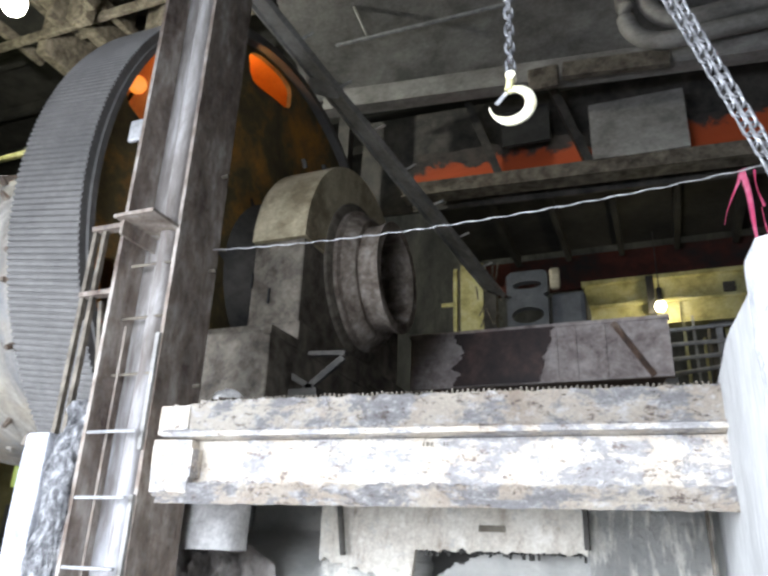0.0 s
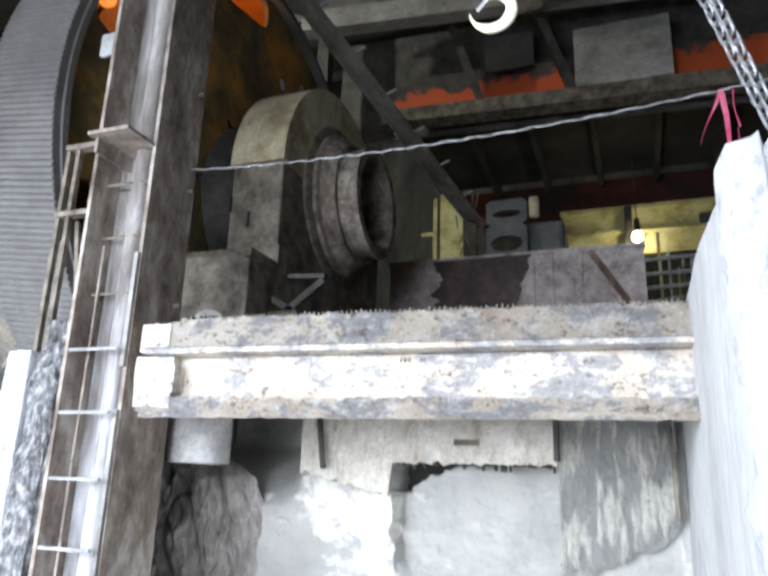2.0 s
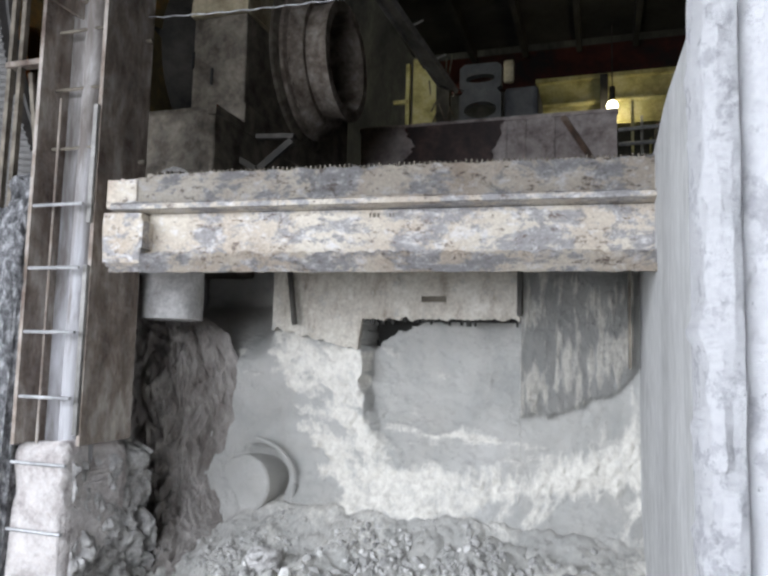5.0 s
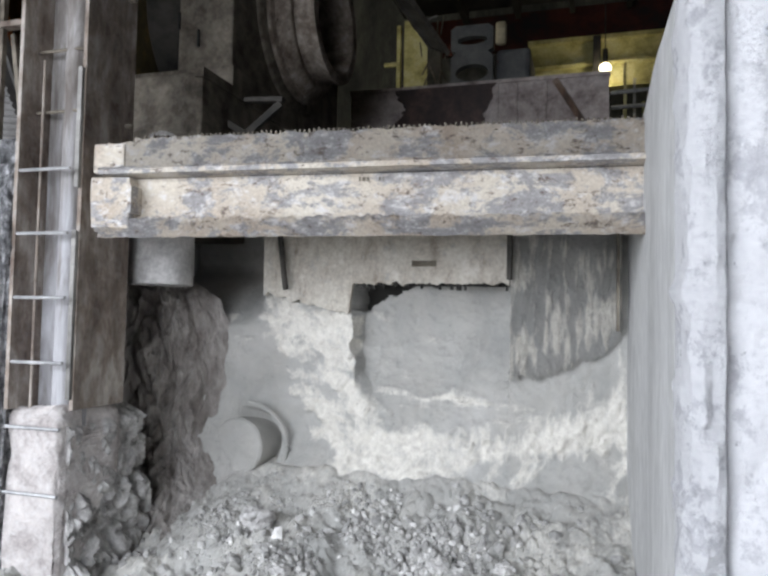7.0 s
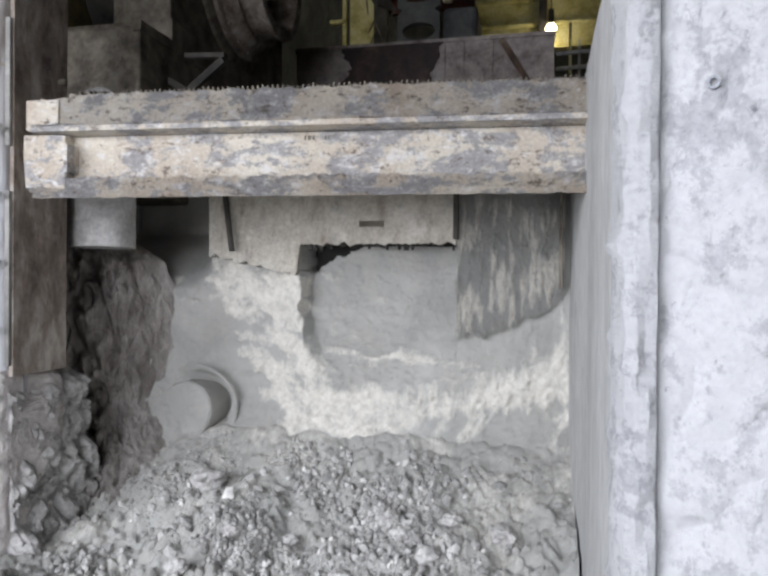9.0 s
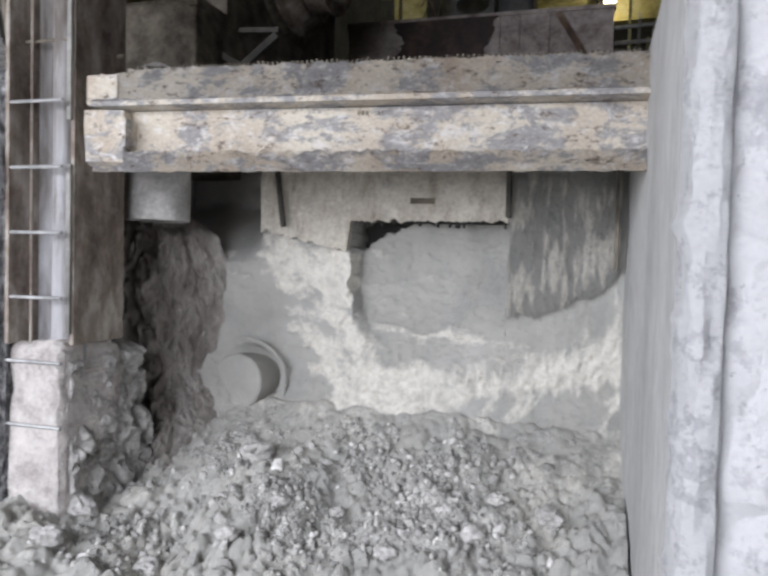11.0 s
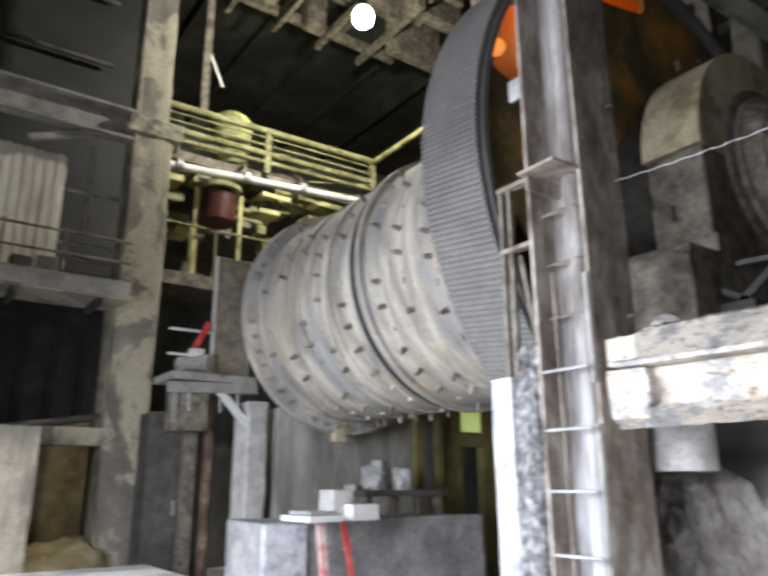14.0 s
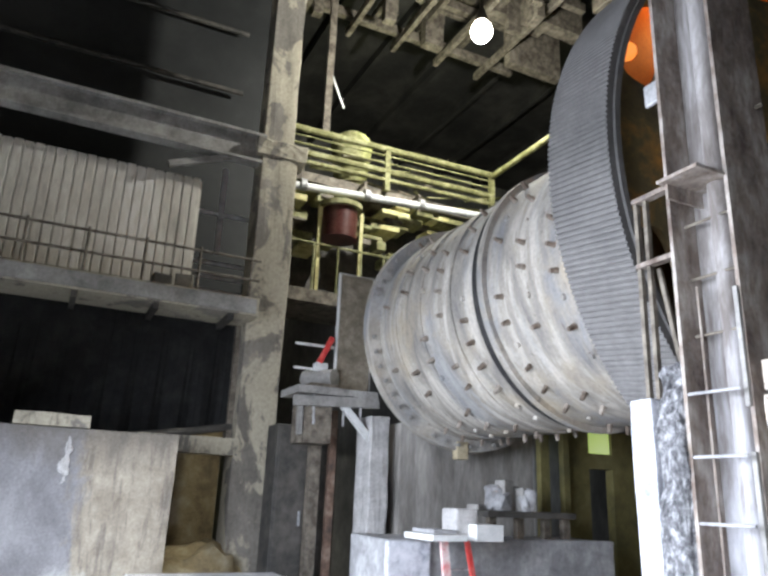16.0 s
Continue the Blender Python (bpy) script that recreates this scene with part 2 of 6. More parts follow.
def splashed_web():
    """Rusty web steel, splashed white with lime slurry up to chest height and beyond."""
    k = Mat("splashed_web", 0.8)
    st = (2, 2, 0.35)
    big, small = k.noise(3.5, 9, 0.68, st, 0.4), k.noise(45, 6, 0.7)
    steel = k.ramp(big, [(0.38, (0.13, 0.112, 0.10)), (0.5, (0.24, 0.222, 0.21)), (0.62, (0.42, 0.405, 0.40))])
    lime = k.ramp(big, [(0.36, (0.17, 0.15, 0.14)), (0.48, (0.33, 0.325, 0.335)), (0.62, (0.50, 0.50, 0.525))])
    s = k.t.nodes.new("ShaderNodeSeparateXYZ")
    k.t.links.new(k.co, s.inputs[0])
    high = k.t.nodes.new("ShaderNodeMapRange")
    k.t.links.new(s.outputs[2], high.inputs[0])
    for n, v in ((1, 1.2), (2, 3.2), (3, 1.0), (4, 0.15)):
        high.inputs[n].default_value = v
    splash = k.mix(0.5, high.outputs[0], k.noise(5, 9, 0.7, st))
    k.colour(k.mix(k.ramp(splash, [(0.48, 0.0), (0.62, 1.0)]), steel, lime))
    k.bump(big, 0.3, 0.01).bump(small, 0.4, 0.004)
    return k.m


M["column_web"] = splashed_web()


def muck_material():
    """Grey cement mud, with a pale dry crust where the mask says."""
    k = Mat("cement_muck", 0.9)
    big, small = k.noise(2.2, 8, 0.65), k.noise(28, 8, 0.7)
    wet = k.ramp(big, [(0.32, (0.34, 0.34, 0.325)), (0.5, (0.45, 0.45, 0.43)), (0.68, (0.56, 0.555, 0.535))])
    dry = k.ramp(small, [(0.3, (0.66, 0.63, 0.57)), (0.62, (0.90, 0.87, 0.80))])
    veil = k.ramp(k.noise(3.2, 9, 0.7, (1.2, 1, 0.8), 0.4), [(0.35, 0.0), (0.7, 0.5)])
    edge = k.mix(0.85, k.attr("crust"), k.ramp(k.noise(21, 10, 0.82, (1.6, 1, 0.5)), [(0.3, 0.05), (0.7, 0.97)]), "OVERLAY")
    wet = k.mix(veil, wet, (0.58, 0.55, 0.50))
    col = k.mix(k.ramp(edge, [(0.22, 0.0), (0.45, 0.5), (0.8, 1.0)]), wet, dry)
    col = k.mix(k.ramp(k.noise(14, 8, 0.8), [(0.30, 0.6), (0.38, 0.0)]), col, (0.17, 0.165, 0.16))
    k.colour(col)
    k.roughness(small, 0.75, 1.0)
    k.bump(big, 0.3, 0.04).bump(k.noise(11, 10, 0.8), 0.55, 0.03).bump(small, 0.9, 0.016)
    return k.m


M["muck"] = muck_material()
def spalled(name, scale):
    """Whitewashed concrete with grey spalled patches and pits."""
    k = Mat(name, 0.9)
    patch, pits, fine = k.noise(scale, 11, 0.74, (1, 1, 0.9), 0.0), k.noise(scale * 4.5, 9, 0.78), k.noise(90, 6, 0.7)
    big = k.noise(1.7, 4, 0.5)
    both = k.mix(0.25, patch, big)
    col = k.mix(k.ramp(both, [(0.525, 0.0), (0.56, 0.75), (0.64, 1.0)]), (0.82, 0.82, 0.84), k.ramp(pits, [(0.35, (0.46, 0.46, 0.485)), (0.65, (0.68, 0.68, 0.71))]))
    col = k.mix(k.ramp(pits, [(0.30, 0.9), (0.37, 0.0)]), col, (0.20, 0.20, 0.22))
    col = k.mix(0.25, col, k.ramp(fine, [(0.3, 0.3), (0.7, 0.9)]), "OVERLAY")
    k.colour(col)
    k.bump(patch, 0.9, 0.022).bump(pits, 0.9, 0.012).bump(fine, 0.4, 0.003)
    return k.m


M["spalled_wall"] = spalled("spalled_wall", 7.0)
M["spalled_edge"] = spalled("spalled_edge", 15.0)
M["floor_dust"] = patchy("floor_dust", (0.20, 0.195, 0.19), (0.33, 0.325, 0.31), (0.46, 0.455, 0.44), 1.3, 0.95, bump=0.8, dist=0.03, fine=18)
M["dark_rubble"] = patchy("dark_rubble", (0.28, 0.27, 0.26), (0.47, 0.455, 0.44), (0.70, 0.68, 0.66), 9, 0.95, bump=1.0, dist=0.02, fine=45)
M["block_grey"] = patchy("block_grey", (0.20, 0.20, 0.205), (0.29, 0.29, 0.295), (0.42, 0.42, 0.425), 2.0, 0.9, bump=0.3, fine=14)
# near-black: shade put into roof, deck and mouth colours; also the rubber lip
M["shade_rubber_black"] = patchy("shade_rubber_black", (0.012, 0.012, 0.011), (0.025, 0.024, 0.022), (0.05, 0.047, 0.042), 0.6, 0.9, bump=0.2, fine=9)
M["rubble"] = patchy("rubble", (0.34, 0.33, 0.32), (0.52, 0.505, 0.49), (0.72, 0.70, 0.67), 9, 0.95, bump=0.7, dist=0.012, fine=60)


def gravel_material():
    """Crushed chips, each of its own shade."""
    k = Mat("gravel_chips", 0.95)
    each = k.t.nodes.new("ShaderNodeNewGeometry").outputs["Random Per Island"]
    small = k.noise(70, 6, 0.7)
    col = k.ramp(each, [(0.0, (0.26, 0.255, 0.245)), (0.55, (0.40, 0.39, 0.375)), (0.9, (0.54, 0.53, 0.51)), (1.0, (0.80, 0.78, 0.75))])
    k.colour(k.mix(0.4, col, k.ramp(small, [(0.3, 0.25), (0.7, 0.95)]), "OVERLAY"))
    k.bump(small, 0.6, 0.006)
    return k.m


M["gravel_chips"] = gravel_material()


def glow(name, colour, strength):
    m = bpy.data.materials.new(name)
    m.use_nodes = True
    b = m.node_tree.nodes["Principled BSDF"]
    b.inputs["Base Color"].default_value = (0.8, 0.8, 0.8, 1)
    b.inputs["Emission Color"].default_value = (*colour, 1)
    b.inputs["Emission Strength"].default_value = strength
    return m


M["lamp_white"] = glow("lamp_white", (1.0, 0.97, 0.72), 60)
M["lamp_warm"] = glow("lamp_warm", (1.0, 0.88, 0.55), 25)
M["lamp_orange"] = glow("lamp_orange", (1.0, 0.30, 0.03), 1.2)


# ---- mesh helpers ----
def bm_box(lo, hi, bevel=0.0, bm=None):
    bm = bm or bmesh.new()
    size = [max(1e-4, b - a) for a, b in zip(lo, hi)]
    mid = [(a + b) / 2 for a, b in zip(lo, hi)]
    made = bmesh.ops.create_cube(bm, size=1.0, matrix=Matrix.LocRotScale(mid, None, size))
    if bevel:
        edges = list({e for v in made["verts"] for e in v.link_edges})
        bmesh.ops.bevel(bm, geom=edges, offset=min(bevel, 0.45 * min(size)), segments=2, affect="EDGES", profile=0.6)
    return bm


def bm_rod(a, b, r, n=10, r2=None, bm=None):
    bm = bm or bmesh.new()
    a, b = Vector(a), Vector(b)
    turn = (b - a).to_track_quat("Z", "Y").to_matrix().to_4x4()
    bmesh.ops.create_cone(bm, cap_ends=True, segments=n, radius1=r, radius2=r if r2 is None else r2, depth=(b - a).length,
                          matrix=Matrix.Translation((a + b) / 2) @ turn)
    return bm


def bm_tube(points, r, n=10, bm=None):
    """A round tube along a polyline."""
    bm = bm or bmesh.new()
    pts = [Vector(p) for p in points]
    rings = []
    for k, p in enumerate(pts):
        d = (pts[min(k + 1, len(pts) - 1)] - pts[max(k - 1, 0)]).normalized()
        side = d.cross(Vector((0, 0, 1)))
        side = side.normalized() if side.length > 0.05 else Vector((1, 0, 0))
        up = side.cross(d).normalized()
        rings.append([bm.verts.new(p + r * (math.cos(2 * math.pi * i / n) * side + math.sin(2 * math.pi * i / n) * up)) for i in range(n)])
    for a, b in zip(rings, rings[1:]):
        for i in range(n):
            bm.faces.new((a[i], a[(i + 1) % n], b[(i + 1) % n], b[i]))
    bm.faces.new(rings[0][::-1])
    bm.faces.new(rings[-1])
    return bm


def bm_lathe(profile, n=64, closed=True, bm=None):
    """Turns a profile of (x, r) round the x axis; closed joins its last point to its first."""
    bm = bm or bmesh.new()
    rings = []
    for x, r in profile:
        rings.append([bm.verts.new((x, r * math.cos(2 * math.pi * i / n), r * math.sin(2 * math.pi * i / n))) for i in range(n)])
    pairs = list(zip(rings, rings[1:])) + ([(rings[-1], rings[0])] if closed else [])
    for a, b in pairs:
        for i in range(n):
            bm.faces.new((a[i], b[i], b[(i + 1) % n], a[(i + 1) % n]))
    bmesh.ops.recalc_face_normals(bm, faces=bm.faces)
    return bm


def bm_strip(points, width, thick, up=(0, 0, 1), bm=None):
    """A flat bar with a rectangular section between two places."""
    bm = bm or bmesh.new()
    a, b = Vector(points[0]), Vector(points[1])
    d = (b - a).normalized()
    side = d.cross(Vector(up)).normalized()
    over = side.cross(d)
    quads = []
    for p in (a, b):
        quads.append([bm.verts.new(p + sx * width / 2 * side + sz * thick / 2 * over) for sx, sz in ((-1, -1), (1, -1), (1, 1), (-1, 1))])
    q, s = quads
    bm.faces.new(q[::-1])
    bm.faces.new(s)
    for i in range(4):
        bm.faces.new((q[i], q[(i + 1) % 4], s[(i + 1) % 4], s[i]))
    bmesh.ops.recalc_face_normals(bm, faces=bm.faces)
    return bm


def rough_up(bm, amount, scale, cuts=0, seed=0.0):
    """Breaks a mesh's faces up and pushes them about with noise."""
    if cuts:
        bmesh.ops.subdivide_edges(bm, edges=bm.edges[:], cuts=cuts, use_grid_fill=True)
    bm.normal_update()
    for v in bm.verts:
        v.co += v.normal * amount * noise.fractal(v.co * scale + Vector((seed, 0, 0)), 0.7, 2.0, 4)
    return bm


def bm_blob(lo, hi, power=0.5, amount=0.1, scale=3.0, sub=5, seed=0.0, tall=1.0):
    """A lumpy rounded mass that fills the box lo to hi."""
    bm = bmesh.new()
    bmesh.ops.create_icosphere(bm, subdivisions=sub, radius=1.0)
    mid = Vector([(a + b) / 2 for a, b in zip(lo, hi)])
    half = Vector([(b - a) / 2 for a, b in zip(lo, hi)])
    for v in bm.verts:
        n = v.co.normalized()
        p = Vector([math.copysign(abs(c) ** power, c) for c in n])
        p = mid + Vector((p.x * half.x, p.y * half.y, p.z * half.z))
        f = noise.fractal(Vector((p.x, p.y, p.z * tall)) * scale + Vector((seed, 0, 0)), 0.7, 2.0, 5)
        v.co = p + n * amount * f
    return bm


def bm_ragged(x0, x1, y, thick, z0, z1, top=0.0, bottom=0.0, face=0.004, n=120, m=6, seed=0.0):
    """An upright plate along x whose top and bottom edges are ragged and whose face is lumpy."""
    bm = bmesh.new()
    rows = []
    for k in range(m + 1):
        row = []
        for i in range(n + 1):
            x = x0 + (x1 - x0) * i / n
            hi = z1 + top * noise.fractal(Vector((x * 13 + seed, 1.0, 0)), 0.7, 2.0, 5)
            lo = z0 + bottom * noise.fractal(Vector((x * 13 + seed, 7.0, 0)), 0.7, 2.0, 5)
            z = lo + (hi - lo) * k / m
            row.append(bm.verts.new((x, y + face * noise.fractal(Vector((x * 9 + seed, 3.0, z * 9)), 0.7, 2.0, 5), z)))
        rows.append(row)
    for a, b in zip(rows, rows[1:]):
        for i in range(n):
            bm.faces.new((a[i], a[i + 1], b[i + 1], b[i]))
    bmesh.ops.solidify(bm, geom=bm.faces[:], thickness=-thick)
    bmesh.ops.recalc_face_normals(bm, faces=bm.faces)
    return bm


def mesh_of(name, bm, material, smooth=False):
    me = bpy.data.meshes.new(name)
    bm.to_mesh(me)
    bm.free()
    me.materials.append(material)
    if smooth:
        for f in me.polygons:
            f.use_smooth = True
        me.set_sharp_from_angle(angle=radians(38))
    return me


def part(name, bm, material, parent, label="", smooth=False):
    ob = new(name, mesh_of(name, bm, material, smooth))
    ob.parent = parent
    return tagged(ob, label)


def thing(name, label, category, place=(0, 0, 0), group="", kind="", rz=0):
    ob = new(name)
    ob.matrix_world = pose(*place, 0, 0, rz)
    return tagged(ob, label, category, group, kind)


def solo(name, bm, material, label, category, kind="", group="", smooth=False):
    return tagged(new(name, mesh_of(name, bm, material, smooth)), label, category, group, kind)


def share(name, mesh, parent, m, label=""):
    ob = new(name, mesh)
    ob.parent = parent
    ob.matrix_local = m
    return tagged(ob, label)


# ---- the hall ----
def hall():
    def s(name, lo, hi, m, label, category, bevel=0.0):
        return solo(name, bm_box(lo, hi, bevel), M[m], label, category, "structure")

    s("floor", (-22, -3.0, -0.4), (10, 22, -0.02), "floor_dust", "dusty grey concrete floor of the mill hall", "floor")
    s("wall_north", (-22, 21.6, -0.4), (10, 22, 16), "dark_concrete", "dark end wall of the mill hall", "wall")
    s("wall_west", (-22.4, -3.0, -0.4), (-22, 22, 16), "dark_concrete", "dark far side wall of the hall", "wall")
    # unseen walls, added to close the hall round an assumed door opening
    s("wall_east", (10, -3.0, -0.4), (10.4, 22, 16), "dark_concrete", "dark unseen wall that closes the hall", "wall")
    s("wall_south", (-22, -3.0, -0.02), (-7.0, -2.7, 16), "dark_concrete", "unseen wall beside an assumed door opening", "wall")
    s("wall_south", (0.1, -3.0, -0.02), (10, -2.7, 16), "dark_concrete", "unseen wall beside an assumed door opening", "wall")
    s("wall_south", (-7.0, -3.0, 3.75), (0.1, -2.7, 16), "dark_concrete", "unseen wall above an assumed door opening", "wall")
    roof = bmesh.new()
    bm_box((-22, -3.0, 14.2), (10, 22, 14.5), bm=roof)
    for k in range(13):
        bm_box((-22, -2.2 + 1.8 * k, 13.9), (10, -2.05 + 1.8 * k, 14.2), bm=roof)
    # the shade under the roof is in its near-black colour
    solo("ceiling", roof, M["shade_rubber_black"], "dark roof of the hall with steel purlins", "ceiling", "structure")


hall()


# ---- wing wall, with broken edge ----
def wing_wall():
    wall = thing("wall_wing", "pale concrete wing wall with a chipped edge", "wall", kind="structure")
    inner = rough_up(bm_box((0.2, 1.41, -0.05), (0.75, 3.9, 2.24)), 0.006, 3.0, 9)
    for v in inner.verts:
        if v.co.z > 2.1 and v.co.y < 2.3:
            v.co.z -= 0.17 * (2.3 - v.co.y) / 0.9
    for v in inner.verts:
        if v.co.x < 0.4:
            v.co.x += 0.03 * min(1.0, max(0.0, (v.co.y - 1.5) / 1.1)) - 0.02 * max(0.0, (v.co.y - 3.0) / 0.7)
    part("inner_face", inner, M["grey_concrete"], wall, "smooth grey trowelled side")
    edge = bmesh.new()
    nz = 240
    # the broken arris: a grid with a ragged profile
    cols = [(0.196, 1.50), (0.193, 1.43), (0.195, 1.365), (0.205, 1.335), (0.225, 1.325), (0.245, 1.325), (0.262, 1.33), (0.268, 1.35), (0.274, 1.372)]
    rows = []
    for k in range(nz + 1):
        z = -0.05 + 2.17 * k / nz
        row = []
        for i, (x, y) in enumerate(cols):
            ragged = (0.0, 0.028, 0.030, 0.026, 0.022, 0.014, 0.006, 0.0, 0.0)[i]
            n1 = noise.fractal(Vector((x * 30, i * 0.7, z * 13)), 0.8, 2.0, 6)
            n2 = noise.noise(Vector((3.0, i * 0.3, z * 3.0)))
            lump = 0.018 * max(0.0, noise.fractal(Vector((7.0, 0.0, z * 8)), 0.8, 2.0, 4) - 0.05) if i in (1, 2, 3) else 0
            row.append(edge.verts.new((x - ragged * 0.35 * n1 - lump, y + ragged * (0.6 * n1 + 0.3 * n2), z + (0.02 * n1 if k == nz else 0) + (0.03 * i / 8 if k == nz else 0))))
        rows.append(row)
    for a, b in zip(rows, rows[1:]):
        for i in range(len(cols) - 1):
            edge.faces.new((a[i], a[i + 1], b[i + 1], b[i]))
    top = rows[-1]
    edge.faces.new(top)
    bmesh.ops.recalc_face_normals(edge, faces=edge.faces)
    part("chipped_edge", edge, M["spalled_edge"], wall, "chipped white arris")
    front = bmesh.new()
    x0, y0, dx, dy = 0.268, 1.352, 0.75, -0.32
    nx, nz = 110, 260
    grid = []
    for k in range(nz + 1):
        row = []
        for i in range(nx + 1):
            u = i / nx
            x, y = x0 + dx * u, y0 + dy * u
            z = -0.05 + (2.18 + 0.3 * min(1, u * 3)) * k / nz
            b = 0.012 * noise.fractal(Vector((x * 5, 2.0, z * 5)), 0.7, 2.0, 5)
            bite = noise.fractal(Vector((x * 7, 5.0, z * 7)), 0.8, 2.0, 4)
            b += 0.014 * max(0.0, min(0.5, (bite - 0.12) * 2.5))
            b += 0.012 * (1 - abs(noise.noise(Vector((x * 6 + z, 1.0, z * 5 - 2 * x))))) ** 10
            row.append(front.verts.new((x, y + b, z)))
        grid.append(row)
    for a, b in zip(grid, grid[1:]):
        for i in range(nx):
            front.faces.new((a[i], a[i + 1], b[i + 1], b[i]))
    back = bm_box((0.30, 1.43, -0.05), (1.03, 1.6, 2.08), bm=front)
    part("front_face", back, M["spalled_wall"], wall, "stained white front with shallow spalls", smooth=True)
    for x, z, r in ((0.335, 1.92, 0.012), (0.352, 1.745, 0.012), (0.375, 1.90, 0.005), (0.41, 1.69, 0.004)):
        y = y0 + dy * (x - x0) / dx
        ring = bm_lathe([(-0.004, r), (0.004, r), (0.004, r * 0.6), (-0.004, r * 0.6)], 16)
        ring.transform(pose(x, y - 0.002, z, 0, 0, 67))
        part("tie_hole", ring, M["white_concrete"], wall, "round formwork tie hole")


wing_wall()


# ---- left pier ----
def pier():
    p = thing("concrete_pier", "broken concrete pier with a whitewashed front edge", "pier", kind="structure")
    part("rough_side", bm_blob((-2.74, 2.50, -0.1), (-2.55, 3.4, 2.13), 0.22, 0.03, 11.0, 6), M["broken_concrete"], p, "hacked grey aggregate")
    part("white_front", rough_up(bm_box((-2.87, 2.49, -0.05), (-2.725, 3.4, 2.06), 0.01), 0.006, 6.0, 14), M["white_concrete"], p, "whitewashed front strip")
    part("broken_top", bm_blob((-2.76, 2.6, 2.02), (-2.62, 3.1, 2.25), 0.4, 0.05, 8.0, 4), M["broken_concrete"], p)


pier()


# ---- column, ladder, handrail ----
M["pale_grout"] = patchy("pale_grout", (0.40, 0.36, 0.35), (0.60, 0.555, 0.535), (0.76, 0.71, 0.68), 7, 0.9, bump=1.0, dist=0.02, fine=40)
CX0, CX1, CY0, CY1 = -2.55, -2.24, 2.52, 3.02


def column():
    c = thing("steel_column", "dusty rolled steel column with scraped flanges", "column")
    part("flange", bm_box((CX0, CY0, 0.95), (CX0 + 0.022, CY1, 13.9), 0.003), M["column_steel"], c)
    part("flange", bm_box((CX1 - 0.022, 2.605, 0.95), (CX1, 2.96, 13.9), 0.003), M["column_steel"], c)
    part("web", bm_box((CX0 + 0.024, 2.70, 0.6), (CX1 - 0.024, 2.725, 13.9)), M["column_web"], c, "whitened web")
    part("edge_strip", bm_box((CX1 - 0.03, 2.585, 1.0), (CX1 - 0.006, 2.604, 1.78), 0.003), M["pale_steel"], c)
    part("edge_strip", bm_box((CX1 - 0.03, 2.585, 1.98), (CX1 - 0.006, 2.604, 2.55), 0.003), M["pale_steel"], c)
    part("conduit", bm_rod((CX0 + 0.075, 2.6, 0.8), (CX0 + 0.075, 2.6, 2.6), 0.007, 8), M["column_steel"], c, "thin vertical conduit")
    # round body stands in for the lit right half of the web
    part("lit_web_fill", bm_rod((CX1 - 0.10, 2.66, 0.5), (CX1 - 0.10, 2.66, 13.8), 0.052, 24), M["column_web"], c, "whitened round body standing in for the web's lit half", smooth=True)
    part("base_fill", bm_blob((CX0 - 0.02, 2.55, -0.3), (CX1 - 0.02, 2.98, 0.96), 0.2, 0.025, 5.0, 6), M["pale_grout"], c, "pale pinkish grout round the foot", smooth=True)
    foot = bmesh.new()
    rows = []
    for k in range(121):
        z = -0.3 + 1.235 * k / 120
        low = max(0.0, 0.8 - z)
        row = []
        for i in range(81):
            u = i / 80
            x, y = (CX1 - 0.16 + 0.16 * u / 0.25, 2.60) if u < 0.25 else (CX1 + 0.02 * (u - 0.25), 2.60 + 0.55 * (u - 0.25) / 0.75)
            q = Vector((x * 7, y * 7, z * 5))
            f = 0.055 * noise.fractal(q * 0.8, 0.75, 2.0, 6) - 0.06 * (1 - abs(noise.noise(q * 0.8))) ** 8 - 0.03 * (1 - abs(noise.noise(q * 1.9))) ** 7
            near, far = noise.voronoi(q * 1.1)[0][:2]
            f += 0.05 * (min(0.4, far - near) - 0.2) + 0.012 * noise.fractal(q * 5, 0.8, 2.0, 3)
            f *= 1.0 if u > 0.25 else u * 4
            out = f + 0.09 * low - 0.10 * max(0.0, (z - 0.86) / 0.07)
            row.append(foot.verts.new((x + out * (1.0 if u > 0.25 else 0.6), y - 0.35 * f * (1 - u), z)))
        rows.append(row)
    for a, b in zip(rows, rows[1:]):
        for i in range(80):
            foot.faces.new((a[i], a[i + 1], b[i + 1], b[i]))
    part("base_rubble", foot, M["dark_rubble"], c, "cracked cement lumps round the foot", smooth=True)
    for z in (3.6, 3.0, 2.35):
        part("bolt", bm_rod((CX1, 2.9, z), (CX1 + 0.04, 2.9, z), 0.012, 6), M["dusty_steel"], c)
    ear = bm_box((CX0 - 0.10, 2.53, 3.70), (CX0, 2.56, 3.84), 0.02)
    part("lug", ear, M["galvanised"], c, "pale lifting lug")
    shelf = thing("ladder_shelf", "small welded shelf plate across the column channel", "bracket")
    part("plate", bm_box((CX0 + 0.05, 2.40, 3.13), (CX1 - 0.01, 2.70, 3.15), 0.004), M["column_steel"], shelf)
    part("rib", bm_box((CX0 + 0.07, 2.44, 3.05), (CX0 + 0.085, 2.70, 3.13)), M["column_steel"], shelf)
    ladder = thing("rung_ladder", "thin steel rungs welded across the column flanges", "ladder")
    rung = mesh_of("rung", bm_rod((CX0 + 0.004, 0, 0), (CX1 - 0.004, 0, 0), 0.0085, 8), M["galvanised"], True)
